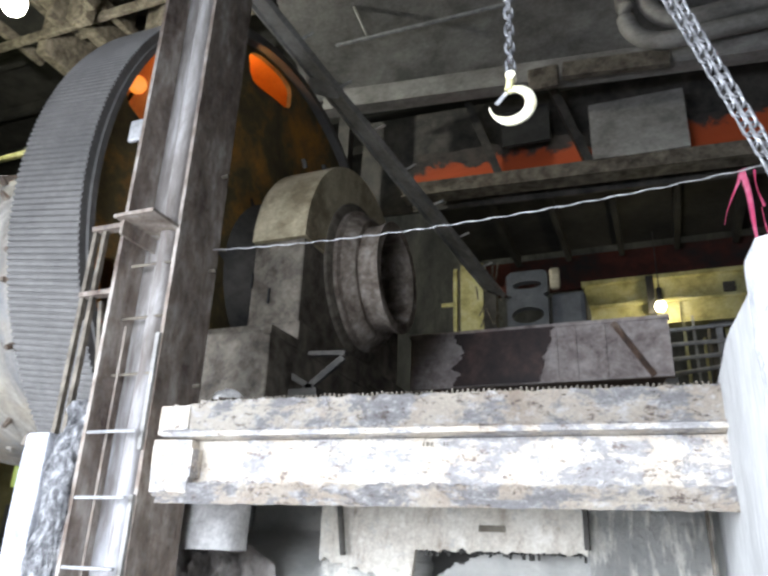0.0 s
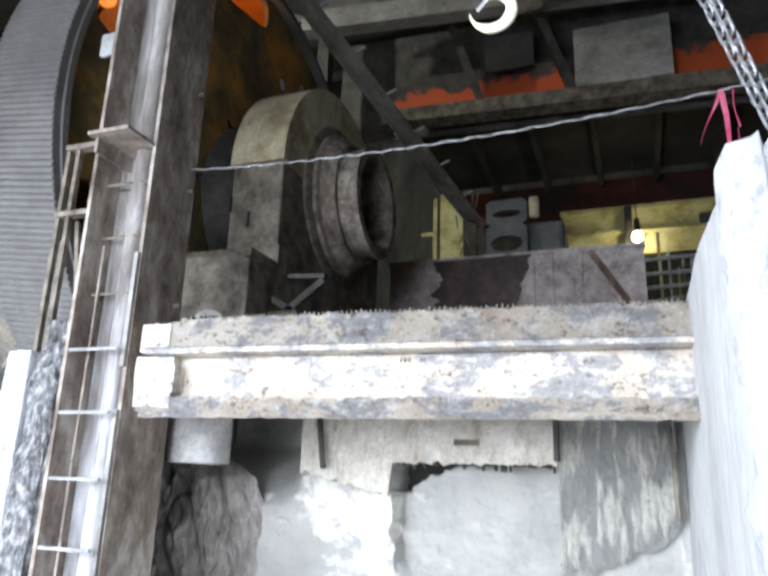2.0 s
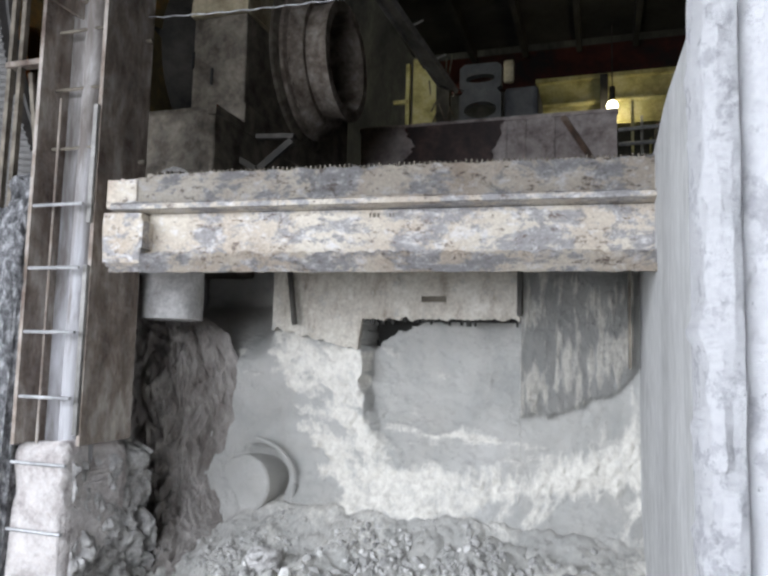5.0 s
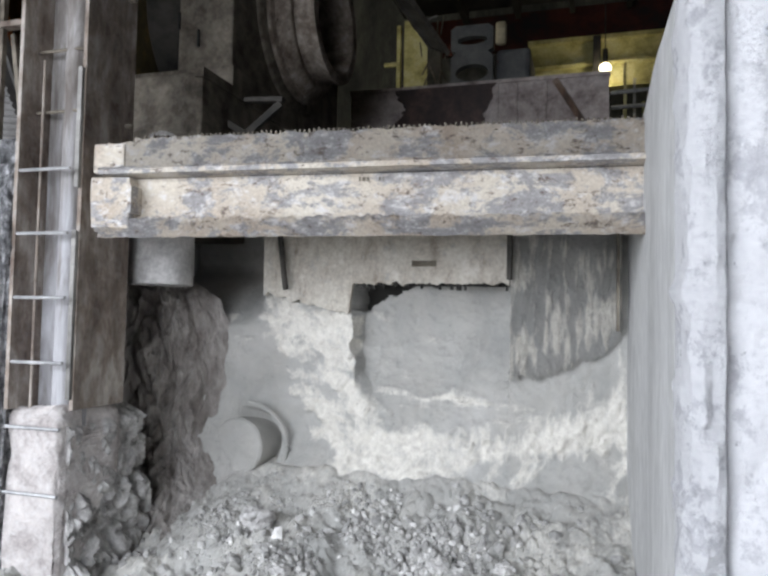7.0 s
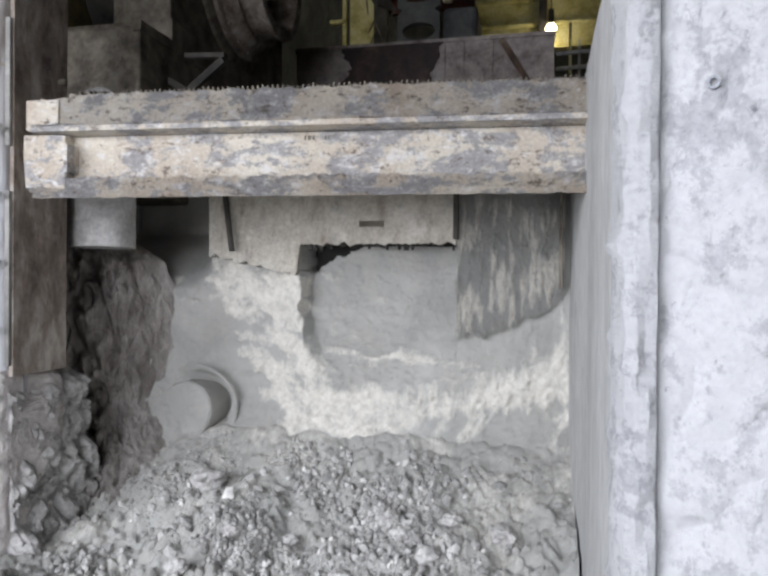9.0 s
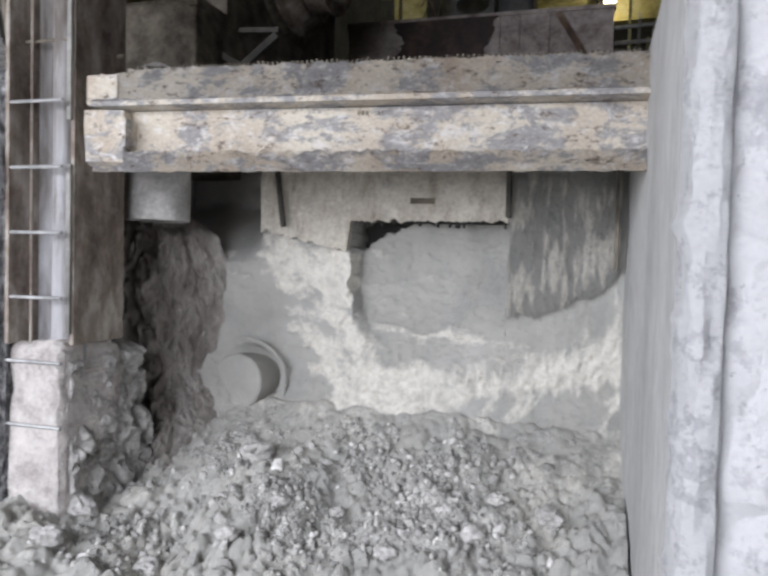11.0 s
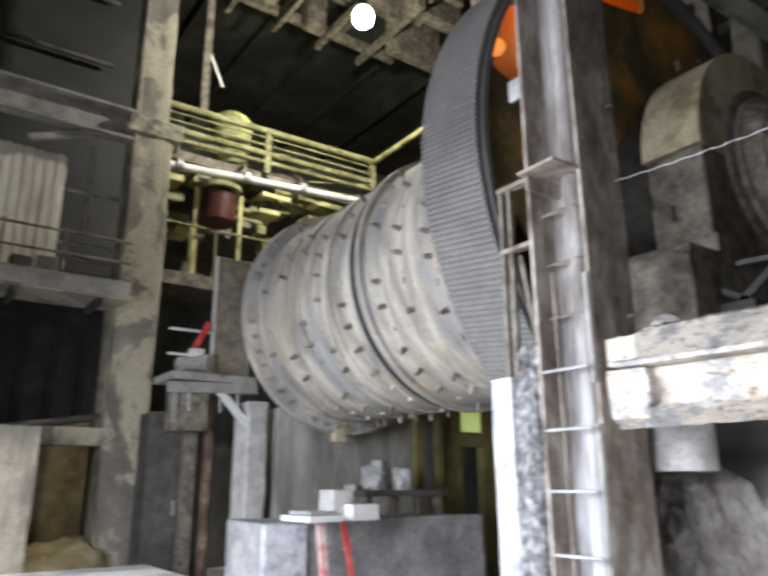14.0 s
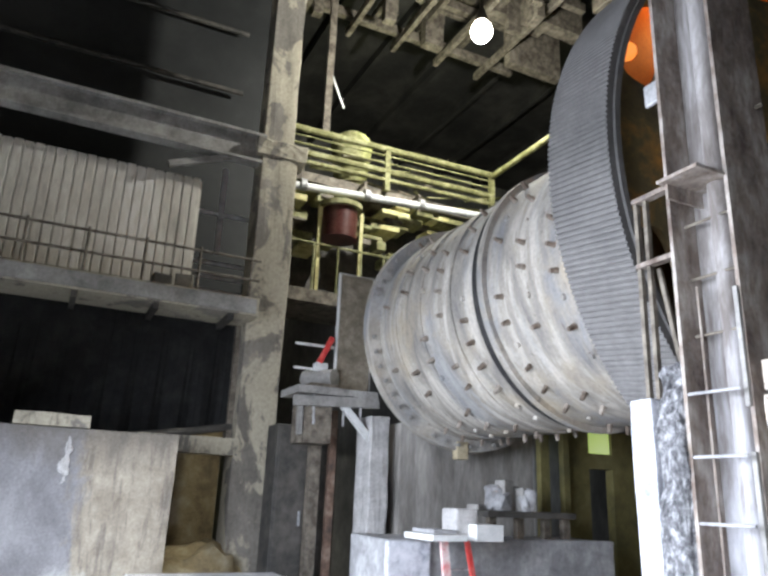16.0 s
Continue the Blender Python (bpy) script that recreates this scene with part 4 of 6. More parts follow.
def muck():
    bm = bmesh.new()
    layer = bm.verts.layers.float.new("crust")
    nx, ny = 520, 420
    grid = []
    for j in range(ny + 1):
        y = 0.2 + 3.6 * j / ny
        row = []
        for i in range(nx + 1):
            x = -4.2 + 4.42 * i / nx
            v = bm.verts.new((x, y, muck_height(x, y)))
            v[layer] = 0.24 + 0.35 * noise.fractal(Vector((x * 2, y * 2, 1.0)), 0.8, 2.0, 4)
            row.append(v)
        grid.append(row)
    for a, b in zip(grid, grid[1:]):
        for i in range(nx):
            bm.faces.new((a[i], a[i + 1], b[i + 1], b[i]))
    solo("muck_heap", bm, M["muck"], "heap of grey cement muck spilled over the chamber floor", "muck", "stuff", smooth=True)
    r = random.Random(11)
    # chips: icosahedra with a random squash
    gold = (1 + 5 ** 0.5) / 2
    base = [Vector(p).normalized() for p in ((-1, gold, 0), (1, gold, 0), (-1, -gold, 0), (1, -gold, 0), (0, -1, gold), (0, 1, gold), (0, -1, -gold), (0, 1, -gold), (gold, 0, -1), (gold, 0, 1), (-gold, 0, -1), (-gold, 0, 1))]
    tris = [(0, 11, 5), (0, 5, 1), (0, 1, 7), (0, 7, 10), (0, 10, 11), (1, 5, 9), (5, 11, 4), (11, 10, 2), (10, 7, 6), (7, 1, 8), (3, 9, 4), (3, 4, 2), (3, 2, 6), (3, 6, 8), (3, 8, 9), (4, 9, 5), (2, 4, 11), (6, 2, 10), (8, 6, 7), (9, 8, 1)]
    verts, faces = [], []
    for _ in range(19000):
        cluster = r.random()
        if cluster < 0.45:
            x, y = r.gauss(-1.5, 0.32), r.gauss(2.85, 0.34)
        elif cluster < 0.7:
            x, y = r.gauss(-0.65, 0.28), r.gauss(3.1, 0.28)
        else:
            x, y = r.uniform(-2.8, 0.15), r.uniform(1.5, 3.5)
        if not (-2.9 < x < 0.16 and 1.3 < y < 3.6):
            continue
        if noise.noise(Vector((x * 2.3, y * 2.3, 4.0))) < r.uniform(-0.15, 0.42):
            continue
        s = (0.0035 + 0.019 * r.random() ** 4.5) * (1.25 if x > -0.85 and y > 2.7 else 1.0)
        turn = Matrix.LocRotScale((x, y, muck_height(x, y) + s * 0.25), Euler((r.random() * 6, r.random() * 6, r.random() * 6)), (s, s * r.uniform(0.55, 1), s * r.uniform(0.45, 0.9)))
        k = len(verts)
        verts += [tuple(turn @ (p * r.uniform(0.75, 1.15))) for p in base]
        faces += [(a + k, b + k, c + k) for a, b, c in tris]
    me = bpy.data.meshes.new("gravel")
    me.from_pydata(verts, [], faces)
    me.materials.append(M["gravel_chips"])
    tagged(new("gravel", me), "loose pale chips and gravel on the muck heap", "gravel", "", "stuff")
    verts, faces = [], []
    for _ in range(1500):
        if r.random() < 0.55:
            x, y = r.gauss(-1.55, 0.45), r.gauss(2.95, 0.32)
        else:
            x, y = r.gauss(-0.65, 0.33), r.gauss(3.2, 0.25)
        if not (-2.3 < x < 0.14 and 1.6 < y < 3.62) or noise.noise(Vector((x * 2.1, y * 2.1, 14.0))) < r.uniform(-0.3, 0.25):
            continue
        s = 0.007 + 0.034 * r.random() ** 4
        turn = Matrix.LocRotScale((x, y, muck_height(x, y) - s * 0.1), Euler((r.random() * 6, r.random() * 6, r.random() * 6)), (s * 1.2, s * r.uniform(0.5, 1), s * r.uniform(0.4, 0.9)))
        k = len(verts)
        verts += [tuple(turn @ (p * r.uniform(0.7, 1.2))) for p in base]
        faces += [(a + k, b + k, c + k) for a, b, c in tris]
    me = bpy.data.meshes.new("clods")
    me.from_pydata(verts, [], faces)
    me.materials.append(M["gravel_chips"])
    tagged(new("clods", me), "broken grey clods half sunk in the muck heap", "rubble", "", "stuff")
    for n, (x, y, s) in enumerate(((-0.90, 2.42, 0.085), (-0.52, 2.95, 0.055), (-0.40, 2.86, 0.05), (-0.62, 3.06, 0.045), (-1.30, 2.86, 0.04), (-0.2, 2.7, 0.045),
                                   (-1.75, 2.5, 0.05), (-1.42, 2.6, 0.04), (-0.1, 3.05, 0.05), (-0.75, 2.72, 0.04), (-1.6, 3.2, 0.07), (-0.33, 3.1, 0.04), (-2.15, 2.35, 0.06), (-1.05, 2.95, 0.035))):
        bm = bmesh.new()
        bmesh.ops.create_icosphere(bm, subdivisions=3, radius=s)
        for v in bm.verts:
            f = 1 + 0.45 * noise.fractal(v.co / s * 0.9 + Vector((n * 7.3, 0, 0)), 0.6, 2.0, 4)
            v.co = Vector((v.co.x * 1.15, v.co.y, v.co.z * 0.75)) * f
        ob = solo("cement_lump", bm, M["rubble"], "pale broken lump of set cement on the muck heap", "rubble", group="cement lumps on the heap")
        ob.location = (x, y, muck_height(x, y) + s * 0.3)
    lath = thing("broken_lath", "thin broken wooden lath lying in the muck", "lath")
    z0 = muck_height(-0.25, 2.35)
    part("long_piece", bm_strip(((-0.47, 2.16, z0 - 0.005), (-0.27, 2.33, z0 + 0.045)), 0.018, 0.008), M["wood"], lath)
    part("short_piece", bm_strip(((-0.27, 2.33, z0 + 0.045), (-0.20, 2.22, z0 + 0.0)), 0.015, 0.008), M["grey_white_paint"], lath)


def dust_heap():
    bm = bmesh.new()
    rows = []
    for j in range(131):
        y = 2.1 + 3.0 * j / 130
        row = []
        for i in range(151):
            x = -6.3 + 3.42 * i / 150
            rim = min(1.0, (x + 6.3) / 1.6) * min(1.0, (y - 2.1) / 0.5) * min(1.0, (5.1 - y) / 1.2)
            h = 0.16 + 0.13 * noise.fractal(Vector((x * 1.4, y * 1.4, 3.0)), 0.8, 2.0, 5)
            near, far = noise.voronoi(Vector((x * 8, y * 8, 1.0)))[0][:2]
            h += 0.05 * min(0.5, far - near) + 0.10 * max(0.0, (x + 3.6) / 0.7)
            row.append(bm.verts.new((x, y, -0.05 + rim * max(0.0, h))))
        rows.append(row)
    for a, b in zip(rows, rows[1:]):
        for i in range(150):
            bm.faces.new((a[i], a[i + 1], b[i + 1], b[i]))
    solo("dust_heap", bm, M["dark_rubble"], "low heap of dusty cement rubble beside the pier", "rubble", "stuff", smooth=True)


muck()
dust_heap()


# ---- the mill ----
AX, AZ = 5.13, 3.81        # the mill's axis, along x
GX, GR, GW = -3.1, 2.43, 0.62   # gear: near face, radius, width


def ball_mill():
    mill = thing("ball_mill", "huge dusty tube mill with a toothed girth gear", "mill", (0, AX, AZ))
    shell = bm_lathe([(GX - 0.5, 1.0), (GX - 0.5, 1.47), (-5.9, 1.47), (-5.95, 1.46), (-8.45, 1.46), (-8.45, 1.0)], 128, False)
    part("shell", rough_up(shell, 0.004, 3), M["mill_shell"], mill, "bolted drum caked in pale dust", smooth=True)
    part("seam_flange", bm_lathe([(-5.88, 1.4), (-5.88, 1.53), (-5.97, 1.535), (-5.97, 1.4)], 128), M["mill_shell"], mill, smooth=True)
    part("seam_groove", bm_lathe([(-5.97, 1.4), (-5.97, 1.495), (-6.12, 1.495), (-6.12, 1.4)], 128), M["black_rubber"], mill, "dark joint", smooth=True)
    rim_ring = part("end_flange", bm_lathe([(-8.45, 1.2), (-8.45, 1.63), (-8.6, 1.64), (-8.6, 1.2)], 128), M["mill_shell"], mill, "bolted end flange", smooth=True)
    part("hanging_tag", bm_box((-8.55, -0.22, -1.74), (-8.42, -0.04, -1.5), 0.01), M["cream_cap"], rim_ring, "cream block under the flange")
    part("end_head", bm_lathe([(-8.6, 1.45), (-9.1, 0.6), (-9.1, 0.0)], 64, False), M["dusty_steel"], mill, smooth=True)
    for x in (-6.6, -7.3, -7.95):
        part("wear_band", bm_lathe([(x, 1.455), (x, 1.48), (x - 0.28, 1.48), (x - 0.28, 1.455)], 128), M["mill_shell"], mill, smooth=True)
    # girth gear: helical teeth
    n, steps = 380, 6
    bm = bmesh.new()
    rings = []
    for k in range(steps + 1):
        x = GX - 0.02 - (GW - 0.04) * k / steps
        ring = []
        for i in range(n):
            for f, r in ((0.0, GR - 0.014), (0.16, GR - 0.014), (0.32, GR), (0.84, GR)):
                a = 2 * math.pi * (i + f) / n - 0.03 * k / steps
                ring.append(bm.verts.new((x, r * math.cos(a), r * math.sin(a))))
        rings.append(ring)
    for a, b in zip(rings, rings[1:]):
        m = len(a)
        for i in range(m):
            bm.faces.new((a[i], b[i], b[(i + 1) % m], a[(i + 1) % m]))
    for side, ring, x in ((1, rings[0], GX - 0.02), (-1, rings[-1], GX - GW + 0.02)):
        inner = [bm.verts.new((x, (GR - 0.08) * v.co.y / math.hypot(v.co.y, v.co.z), (GR - 0.08) * v.co.z / math.hypot(v.co.y, v.co.z))) for v in ring]
        m = len(ring)
        for i in range(m):
            bm.faces.new((ring[i], ring[(i + 1) % m], inner[(i + 1) % m], inner[i]))
    bmesh.ops.recalc_face_normals(bm, faces=bm.faces)
    part("girth_gear", bm, M["gear_steel"], mill, "grey toothed girth gear")
    part("gear_rim", bm_lathe([(GX, GR - 0.06), (GX, GR - 0.105), (GX - GW, GR - 0.105), (GX - GW, GR - 0.06)], 160), M["gear_steel"], mill, smooth=True)
    # web with rounded openings
    bm = bmesh.new()
    holes, per = 7, 24
    r0, r1, rc = 0.8, GR - 0.09, 2.12
    for h in range(holes):
        mid = radians(102.0) + 2 * math.pi * h / holes
        half = math.pi / holes
        outer, oval = [], []
        for i in range(per * 2):
            a = 2 * math.pi * (i + 0.5) / (per * 2)
            c, s = math.cos(a), math.sin(a)
            f = 1 / max(abs(c), abs(s))
            u, v = c * f, s * f
            rr, th = rc + v * (r1 - rc) if v > 0 else rc + v * (rc - r0), mid + u * half
            outer.append((rr, th))
            e = 0.55
            ou, ov = math.copysign(abs(c) ** e, c), math.copysign(abs(s) ** e, s)
            oval.append((rc + 0.175 * ov, mid + ou * 0.185))
        for x in (GX - 0.1, GX - 0.15):
            o = [bm.verts.new((x, r * math.cos(t), r * math.sin(t))) for r, t in outer]
            q = [bm.verts.new((x, r * math.cos(t), r * math.sin(t))) for r, t in oval]
            for i in range(per * 2):
                j = (i + 1) % (per * 2)
                bm.faces.new((o[i], o[j], q[j], q[i]))
            if x == GX - 0.1:
                first = q
        for i in range(per * 2):
            j = (i + 1) % (per * 2)
            bm.faces.new((first[i], first[j], q[j], q[i]))
    bmesh.ops.remove_doubles(bm, verts=bm.verts[:], dist=0.002)
    bmesh.ops.recalc_face_normals(bm, faces=bm.faces)
    part("gear_web", bm, M["gear_web"], mill, "rust and orange stained web with oval openings, lamplight in the orange")
    part("mill_head", bm_lathe([(GX - 0.5, 1.5), (GX - 0.45, 1.3), (GX - 0.1, 0.82), (GX + 0.2, 0.55), (GX + 0.2, 0.0)], 96, False), M["dark_steel"], mill, "stained mill head", smooth=True)
    part("inner_ring", bm_lathe([(GX - 0.5, 1.2), (GX - 0.5, 1.75), (GX - 0.53, 1.75), (GX - 0.53, 1.2)], 96), M["gear_web"], mill, smooth=True)
    part("back_ring", bm_lathe([(GX - 0.5, 1.75), (GX - 0.5, GR - 0.14), (GX - 0.53, GR - 0.14), (GX - 0.53, 1.75)], 128), M["orange_paint"], mill, smooth=True)
    part("rim_lining", bm_lathe([(GX - 0.16, GR - 0.11), (GX - 0.16, GR - 0.12), (GX - GW + 0.01, GR - 0.12), (GX - GW + 0.01, GR - 0.11)], 128), M["orange_paint"], mill, "orange painted inside of the rim", smooth=True)
    # trunnion
    ring = part("trunnion_flange", bm_lathe([(-2.38, 0.4), (-2.38, 0.60), (-2.31, 0.625), (-2.27, 0.625), (-2.25, 0.585), (-2.19, 0.56), (-2.15, 0.52), (-2.15, 0.4)], 72), M["trunnion_dust"], mill, "dusty grey-brown bolted trunnion flange", smooth=True)
    part("trunnion", bm_lathe([(-3.2, 0.36), (-3.2, 0.48), (-2.2, 0.47), (-2.04, 0.47), (-2.0, 0.488), (-1.975, 0.488), (-1.975, 0.40), (-2.05, 0.38), (-2.6, 0.35), (-3.2, 0.35)], 72, False), M["trunnion_dust"], mill, "open grey trunnion mouth", smooth=True)
    part("mouth_plug", bm_lathe([(-2.55, 0.37), (-2.55, 0.0), (-2.6, 0.0), (-2.6, 0.37)], 48, False), M["dark_steel"], mill)
    nut = mesh_of("flange_bolt", bm_rod((0, 0, 0), (0.035, 0, 0), 0.02, 6), M["trunnion_dust"])
    for i in range(20):
        a = 2 * math.pi * i / 20
        share("flange_bolt", nut, ring, pose(-2.27, 0.575 * math.cos(a), 0.575 * math.sin(a)))
    # liner bolts, round the drum on the side that faces the light
    bolt = mesh_of("liner_bolt", bm_rod((0, 0, -0.01), (0, 0, 0.095), 0.034, 6, 0.022), M["trunnion_dust"])
    stub = mesh_of("liner_bolt", bm_rod((0, 0, -0.01), (0, 0, 0.03), 0.036, 7, 0.03), M["mill_shell"])
    keep = random.Random(17)
    count = 0
    for j, x in enumerate((-3.95, -4.35, -4.8, -5.25, -5.65, -6.35, -6.8, -7.25, -7.7, -8.15)):
        for i in range(34):
            a = math.pi * 2 * (i + 0.5 * (j % 2) + 0.12 * math.sin(j * 2.1 + i)) / 34
            if not (math.pi * 0.72 < a < math.pi * 1.62):
                continue
            if count >= 290:
                continue
            count += 1
            m = pose(0, 0, 0, math.degrees(a), 0, 0) @ pose(x, 0, 0) @ pose(0, 1.465, 0, -90, 0, 0)
            if keep.random() < 0.22:
                continue
            share("liner_bolt", bolt if keep.random() < 0.6 else stub, mill, m)
    small = mesh_of("flange_bolt", bm_rod((-0.03, 0, 0), (0.05, 0, 0), 0.03, 6), M["pale_steel"])
    for i in range(48):
        a = 2 * math.pi * i / 48
        if math.pi * 0.65 < a < math.pi * 1.6 and keep.random() < 0.85:
            share("flange_bolt", small, rim_ring, pose(-8.45, 1.56 * math.cos(a), 1.56 * math.sin(a)))


ball_mill()


def bearing():
    b = thing("bearing_housing", "dusty cast bearing housing with a cream arched cap", "bearing housing")
    y, z, r = AX, 3.80, 1.03
    x0, x1 = -2.80, -2.34

    def arch(a0, a1, rad, lo, hi, n=28):
        bm = bmesh.new()
        rings = []
        for k in range(n + 1):
            a = a0 + (a1 - a0) * k / n
            rings.append([bm.verts.new((x, y - q * math.cos(a), z + q * math.sin(a))) for x, q in ((lo, rad), (hi, rad), (hi, 0.5), (lo, 0.5))])
        for p, q in zip(rings, rings[1:]):
            for i in range(4):
                bm.faces.new((p[i], p[(i + 1) % 4], q[(i + 1) % 4], q[i]))
        bm.faces.new(rings[0])
        bm.faces.new(rings[-1][::-1])
        bmesh.ops.recalc_face_normals(bm, faces=bm.faces)
        return bm

    part("cap", arch(0.0, math.pi, r, x0, x1), M["cream_cap"], b, "cream dusted arched cap", smooth=True)
    body = bm_box((x0 + 0.02, y - r + 0.02, 3.06), (x1 - 0.01, y + r, z - 0.01), 0.02)
    part("body", body, M["dusty_steel"], b)
    part("sole_plate", bm_box((x0 - 0.3, y - r - 0.15, 2.9), (x1 + 0.1, y + r + 0.1, 3.06), 0.01), M["dusty_steel"], b)
    part("seal_ring", bm_lathe([(-2.345, 0.45), (-2.345, 0.70), (-2.32, 0.70), (-2.30, 0.67), (-2.30, 0.45)], 64), M["dusty_steel"], b, smooth=True).matrix_local = pose(0, AX, AZ)
    for k in range(5):
        a = 1.0 + 0.35 * k
        part("cap_bolt", bm_rod((x0 + 0.15, y - 1.07 * math.cos(a), z + 1.07 * math.sin(a)), (x0 + 0.15, y - 1.15 * math.cos(a), z + 1.15 * math.sin(a)), 0.022, 6), M["dark_steel"], b)
    for x, zz in ((-2.62, 3.28), (-2.78, 3.42)):
        part("slot", bm_box((x, y - r + 0.005, zz), (x + 0.014, y - r + 0.03, zz + 0.12)), M["black_rubber"], b, "dark slot")
    ped = thing("bearing_pedestal", "grey concrete pedestal below the bearing", "pedestal")
    part("block", rough_up(bm_box((-3.0, 3.62, 1.9), (-2.26, 7.0, 2.9), 0.015), 0.008, 4, 6), M["dusty_steel"], ped)
    part("lower_block", bm_box((-3.6, 4.25, -0.05), (-1.9, 7.2, 2.45)), M["dark_concrete"], ped)
    part("edge_angle", bm_box((-2.30, 3.6, 2.86), (-2.24, 5.2, 2.92)), M["dusty_steel"], ped)
    frame_ = thing("pipe_bracket", "small steel bracket frame beside the pedestal", "bracket")
    part("arm", bm_strip(((-2.14, 3.95, 2.81), (-1.87, 3.95, 2.795)), 0.05, 0.03), M["dark_steel"], frame_)
    part("arm", bm_strip(((-2.16, 3.95, 2.56), (-1.885, 3.95, 2.77)), 0.035, 0.045), M["dark_steel"], frame_)
    part("strut", bm_strip(((-2.42, 3.95, 2.755), (-2.09, 3.95, 2.565)), 0.035, 0.04), M["dark_steel"], frame_)
    part("foot", bm_box((-2.26, 3.9, 2.35), (-2.05, 4.05, 2.57), 0.01), M["dark_steel"], frame_)


bearing()


# ---- behind the beam: trough, casting, brace ----
def behind():
    base = solo("concrete_base", bm_box((-1.85, 4.3, -0.05), (6, 9.8, 2.35)), M["dark_concrete"], "dark concrete floor slab of the drive bay", "slab", "structure")
    trough = thing("steel_trough", "long steel trough with peeling pinkish crust and dark stains", "trough")
    y = 7.2
    part("front", rough_up(bm_box((-2.58, y, 3.33), (0.19, y + 0.05, 3.94)), 0.01, 2, 10), M["pink_crust"], trough)
    part("floor", bm_box((-2.58, y + 0.05, 3.33), (0.19, y + 0.9, 3.38)), M["rust"], trough)
    part("rim", bm_box((-2.6, y - 0.02, 3.93), (0.2, y + 0.08, 3.97)), M["pink_crust"], trough)
    blob = bmesh.new()
    rows = []
    for k in range(25):
        z = 3.335 + 0.6 * k / 24
        a = -2.03 + 0.13 * noise.fractal(Vector((1.0, 4.0, z * 5)), 0.8, 2.0, 5) + 0.12 * (z - 3.6)
        b = -1.06 + 0.07 * noise.fractal(Vector((5.0, 4.0, z * 6)), 0.8, 2.0, 5) + 0.25 * (z - 3.6)
        rows.append([blob.verts.new((a + (b - a) * i / 12, y - 0.024 - 0.006 * math.sin(math.pi * i / 12), z)) for i in range(13)])
    for a, b in zip(rows, rows[1:]):
        for i in range(12):
            blob.faces.new((a[i], a[i + 1], b[i + 1], b[i]))
    part("stain", blob, M["dark_stain"], trough, "dark brown ragged stain")
    for x in (-0.95, -0.75, -0.45):
        part("rib", bm_box((x, y - 0.02, 3.34), (x + 0.02, y, 3.92)), M["pink_crust"], trough)
    part("diagonal", bm_strip(((-0.35, y - 0.02, 3.92), (0.0, y - 0.02, 3.34)), 0.06, 0.02, (0, 1, 0)), M["rust"], trough)
    for x in (-2.5, 0.1):
        part("leg", bm_box((x, y + 0.1, 2.35), (x + 0.12, y + 0.3, 3.33)), M["dark_steel"], trough)
    cast = thing("slotted_casting", "blue-grey cast bracket with two oval openings", "casting")
    bm = bmesh.new()
    x0, x1, z0, z1, yy = -1.72, -1.18, 4.35, 5.18, 8.5
    for zc, zlo, zhi, rx, rz in ((4.98, 4.83, 5.18, 0.19, 0.055), (4.56, 4.35, 4.83, 0.21, 0.11)):
        n = 24
        for yk in (yy, yy + 0.12):
            o, q = [], []
            for i in range(n):
                a = 2 * math.pi * (i + 0.5) / n
                c, s_ = math.cos(a), math.sin(a)
                f = 1 / max(abs(c), abs(s_))
                u, v = c * f, s_ * f
                o.append(bm.verts.new(((x0 + x1) / 2 + u * (x1 - x0) / 2, yk, zc + (v * (zhi - zc) if v > 0 else v * (zc - zlo)))))
                q.append(bm.verts.new(((x0 + x1) / 2 + c * rx, yk, zc + s_ * rz)))
            for i in range(n):
                j = (i + 1) % n
                bm.faces.new((o[i], o[j], q[j], q[i]))
            if yk == yy:
                fo, fq = o, q
        for i in range(n):
            j = (i + 1) % n
            bm.faces.new((fq[i], fq[j], q[j], q[i]))
            bm.faces.new((fo[i], fo[j], o[j], o[i]))
    bmesh.ops.recalc_face_normals(bm, faces=bm.faces)
    part("plate", bm, M["blue_grey_cast"], cast)
    part("body", bm_box((-1.15, 8.55, 4.3), (-0.72, 9.3, 4.85), 0.06), M["blue_grey_cast"], cast)
    part("foot", bm_box((-1.8, 8.4, 2.35), (-0.7, 9.3, 4.34)), M["dark_steel"], cast)
    part("cover", bm_box((-1.16, 8.5, 4.9), (-1.02, 8.6, 5.2), 0.05), M["cream_cap"], cast, "cream cover")
    brace = thing("diagonal_brace", "dusty steel channel brace running down to the bay", "brace")
    a, b = Vector((-3.63, 4.45, 7.20)), Vector((-2.19, 10.0, 5.49))
    part("channel_back", bm_strip((a, b), 0.31, 0.03, (-0.4, -1, 0)), M["pale_steel"], brace)
    side = (b - a).normalized().cross(Vector((-0.4, -1, 0))).normalized()
    for sgn in (-1, 1):
        off = side * 0.155 * sgn + Vector((0.01, -0.03, -0.03))
        part("channel_lip", bm_strip((a + off, b + off), 0.025, 0.07, (-0.4, -1, 0)), M["pale_steel"], brace)
    gus = bm_box((-0.2, -0.03, -0.1), (0.2, 0.0, 0.1), 0.01)
    gus.transform(pose(*(a.lerp(b, 0.27) + Vector((-0.04, -0.05, -0.05))), 20, 12, 20))
    part("gusset", gus, M["pale_steel"], brace)
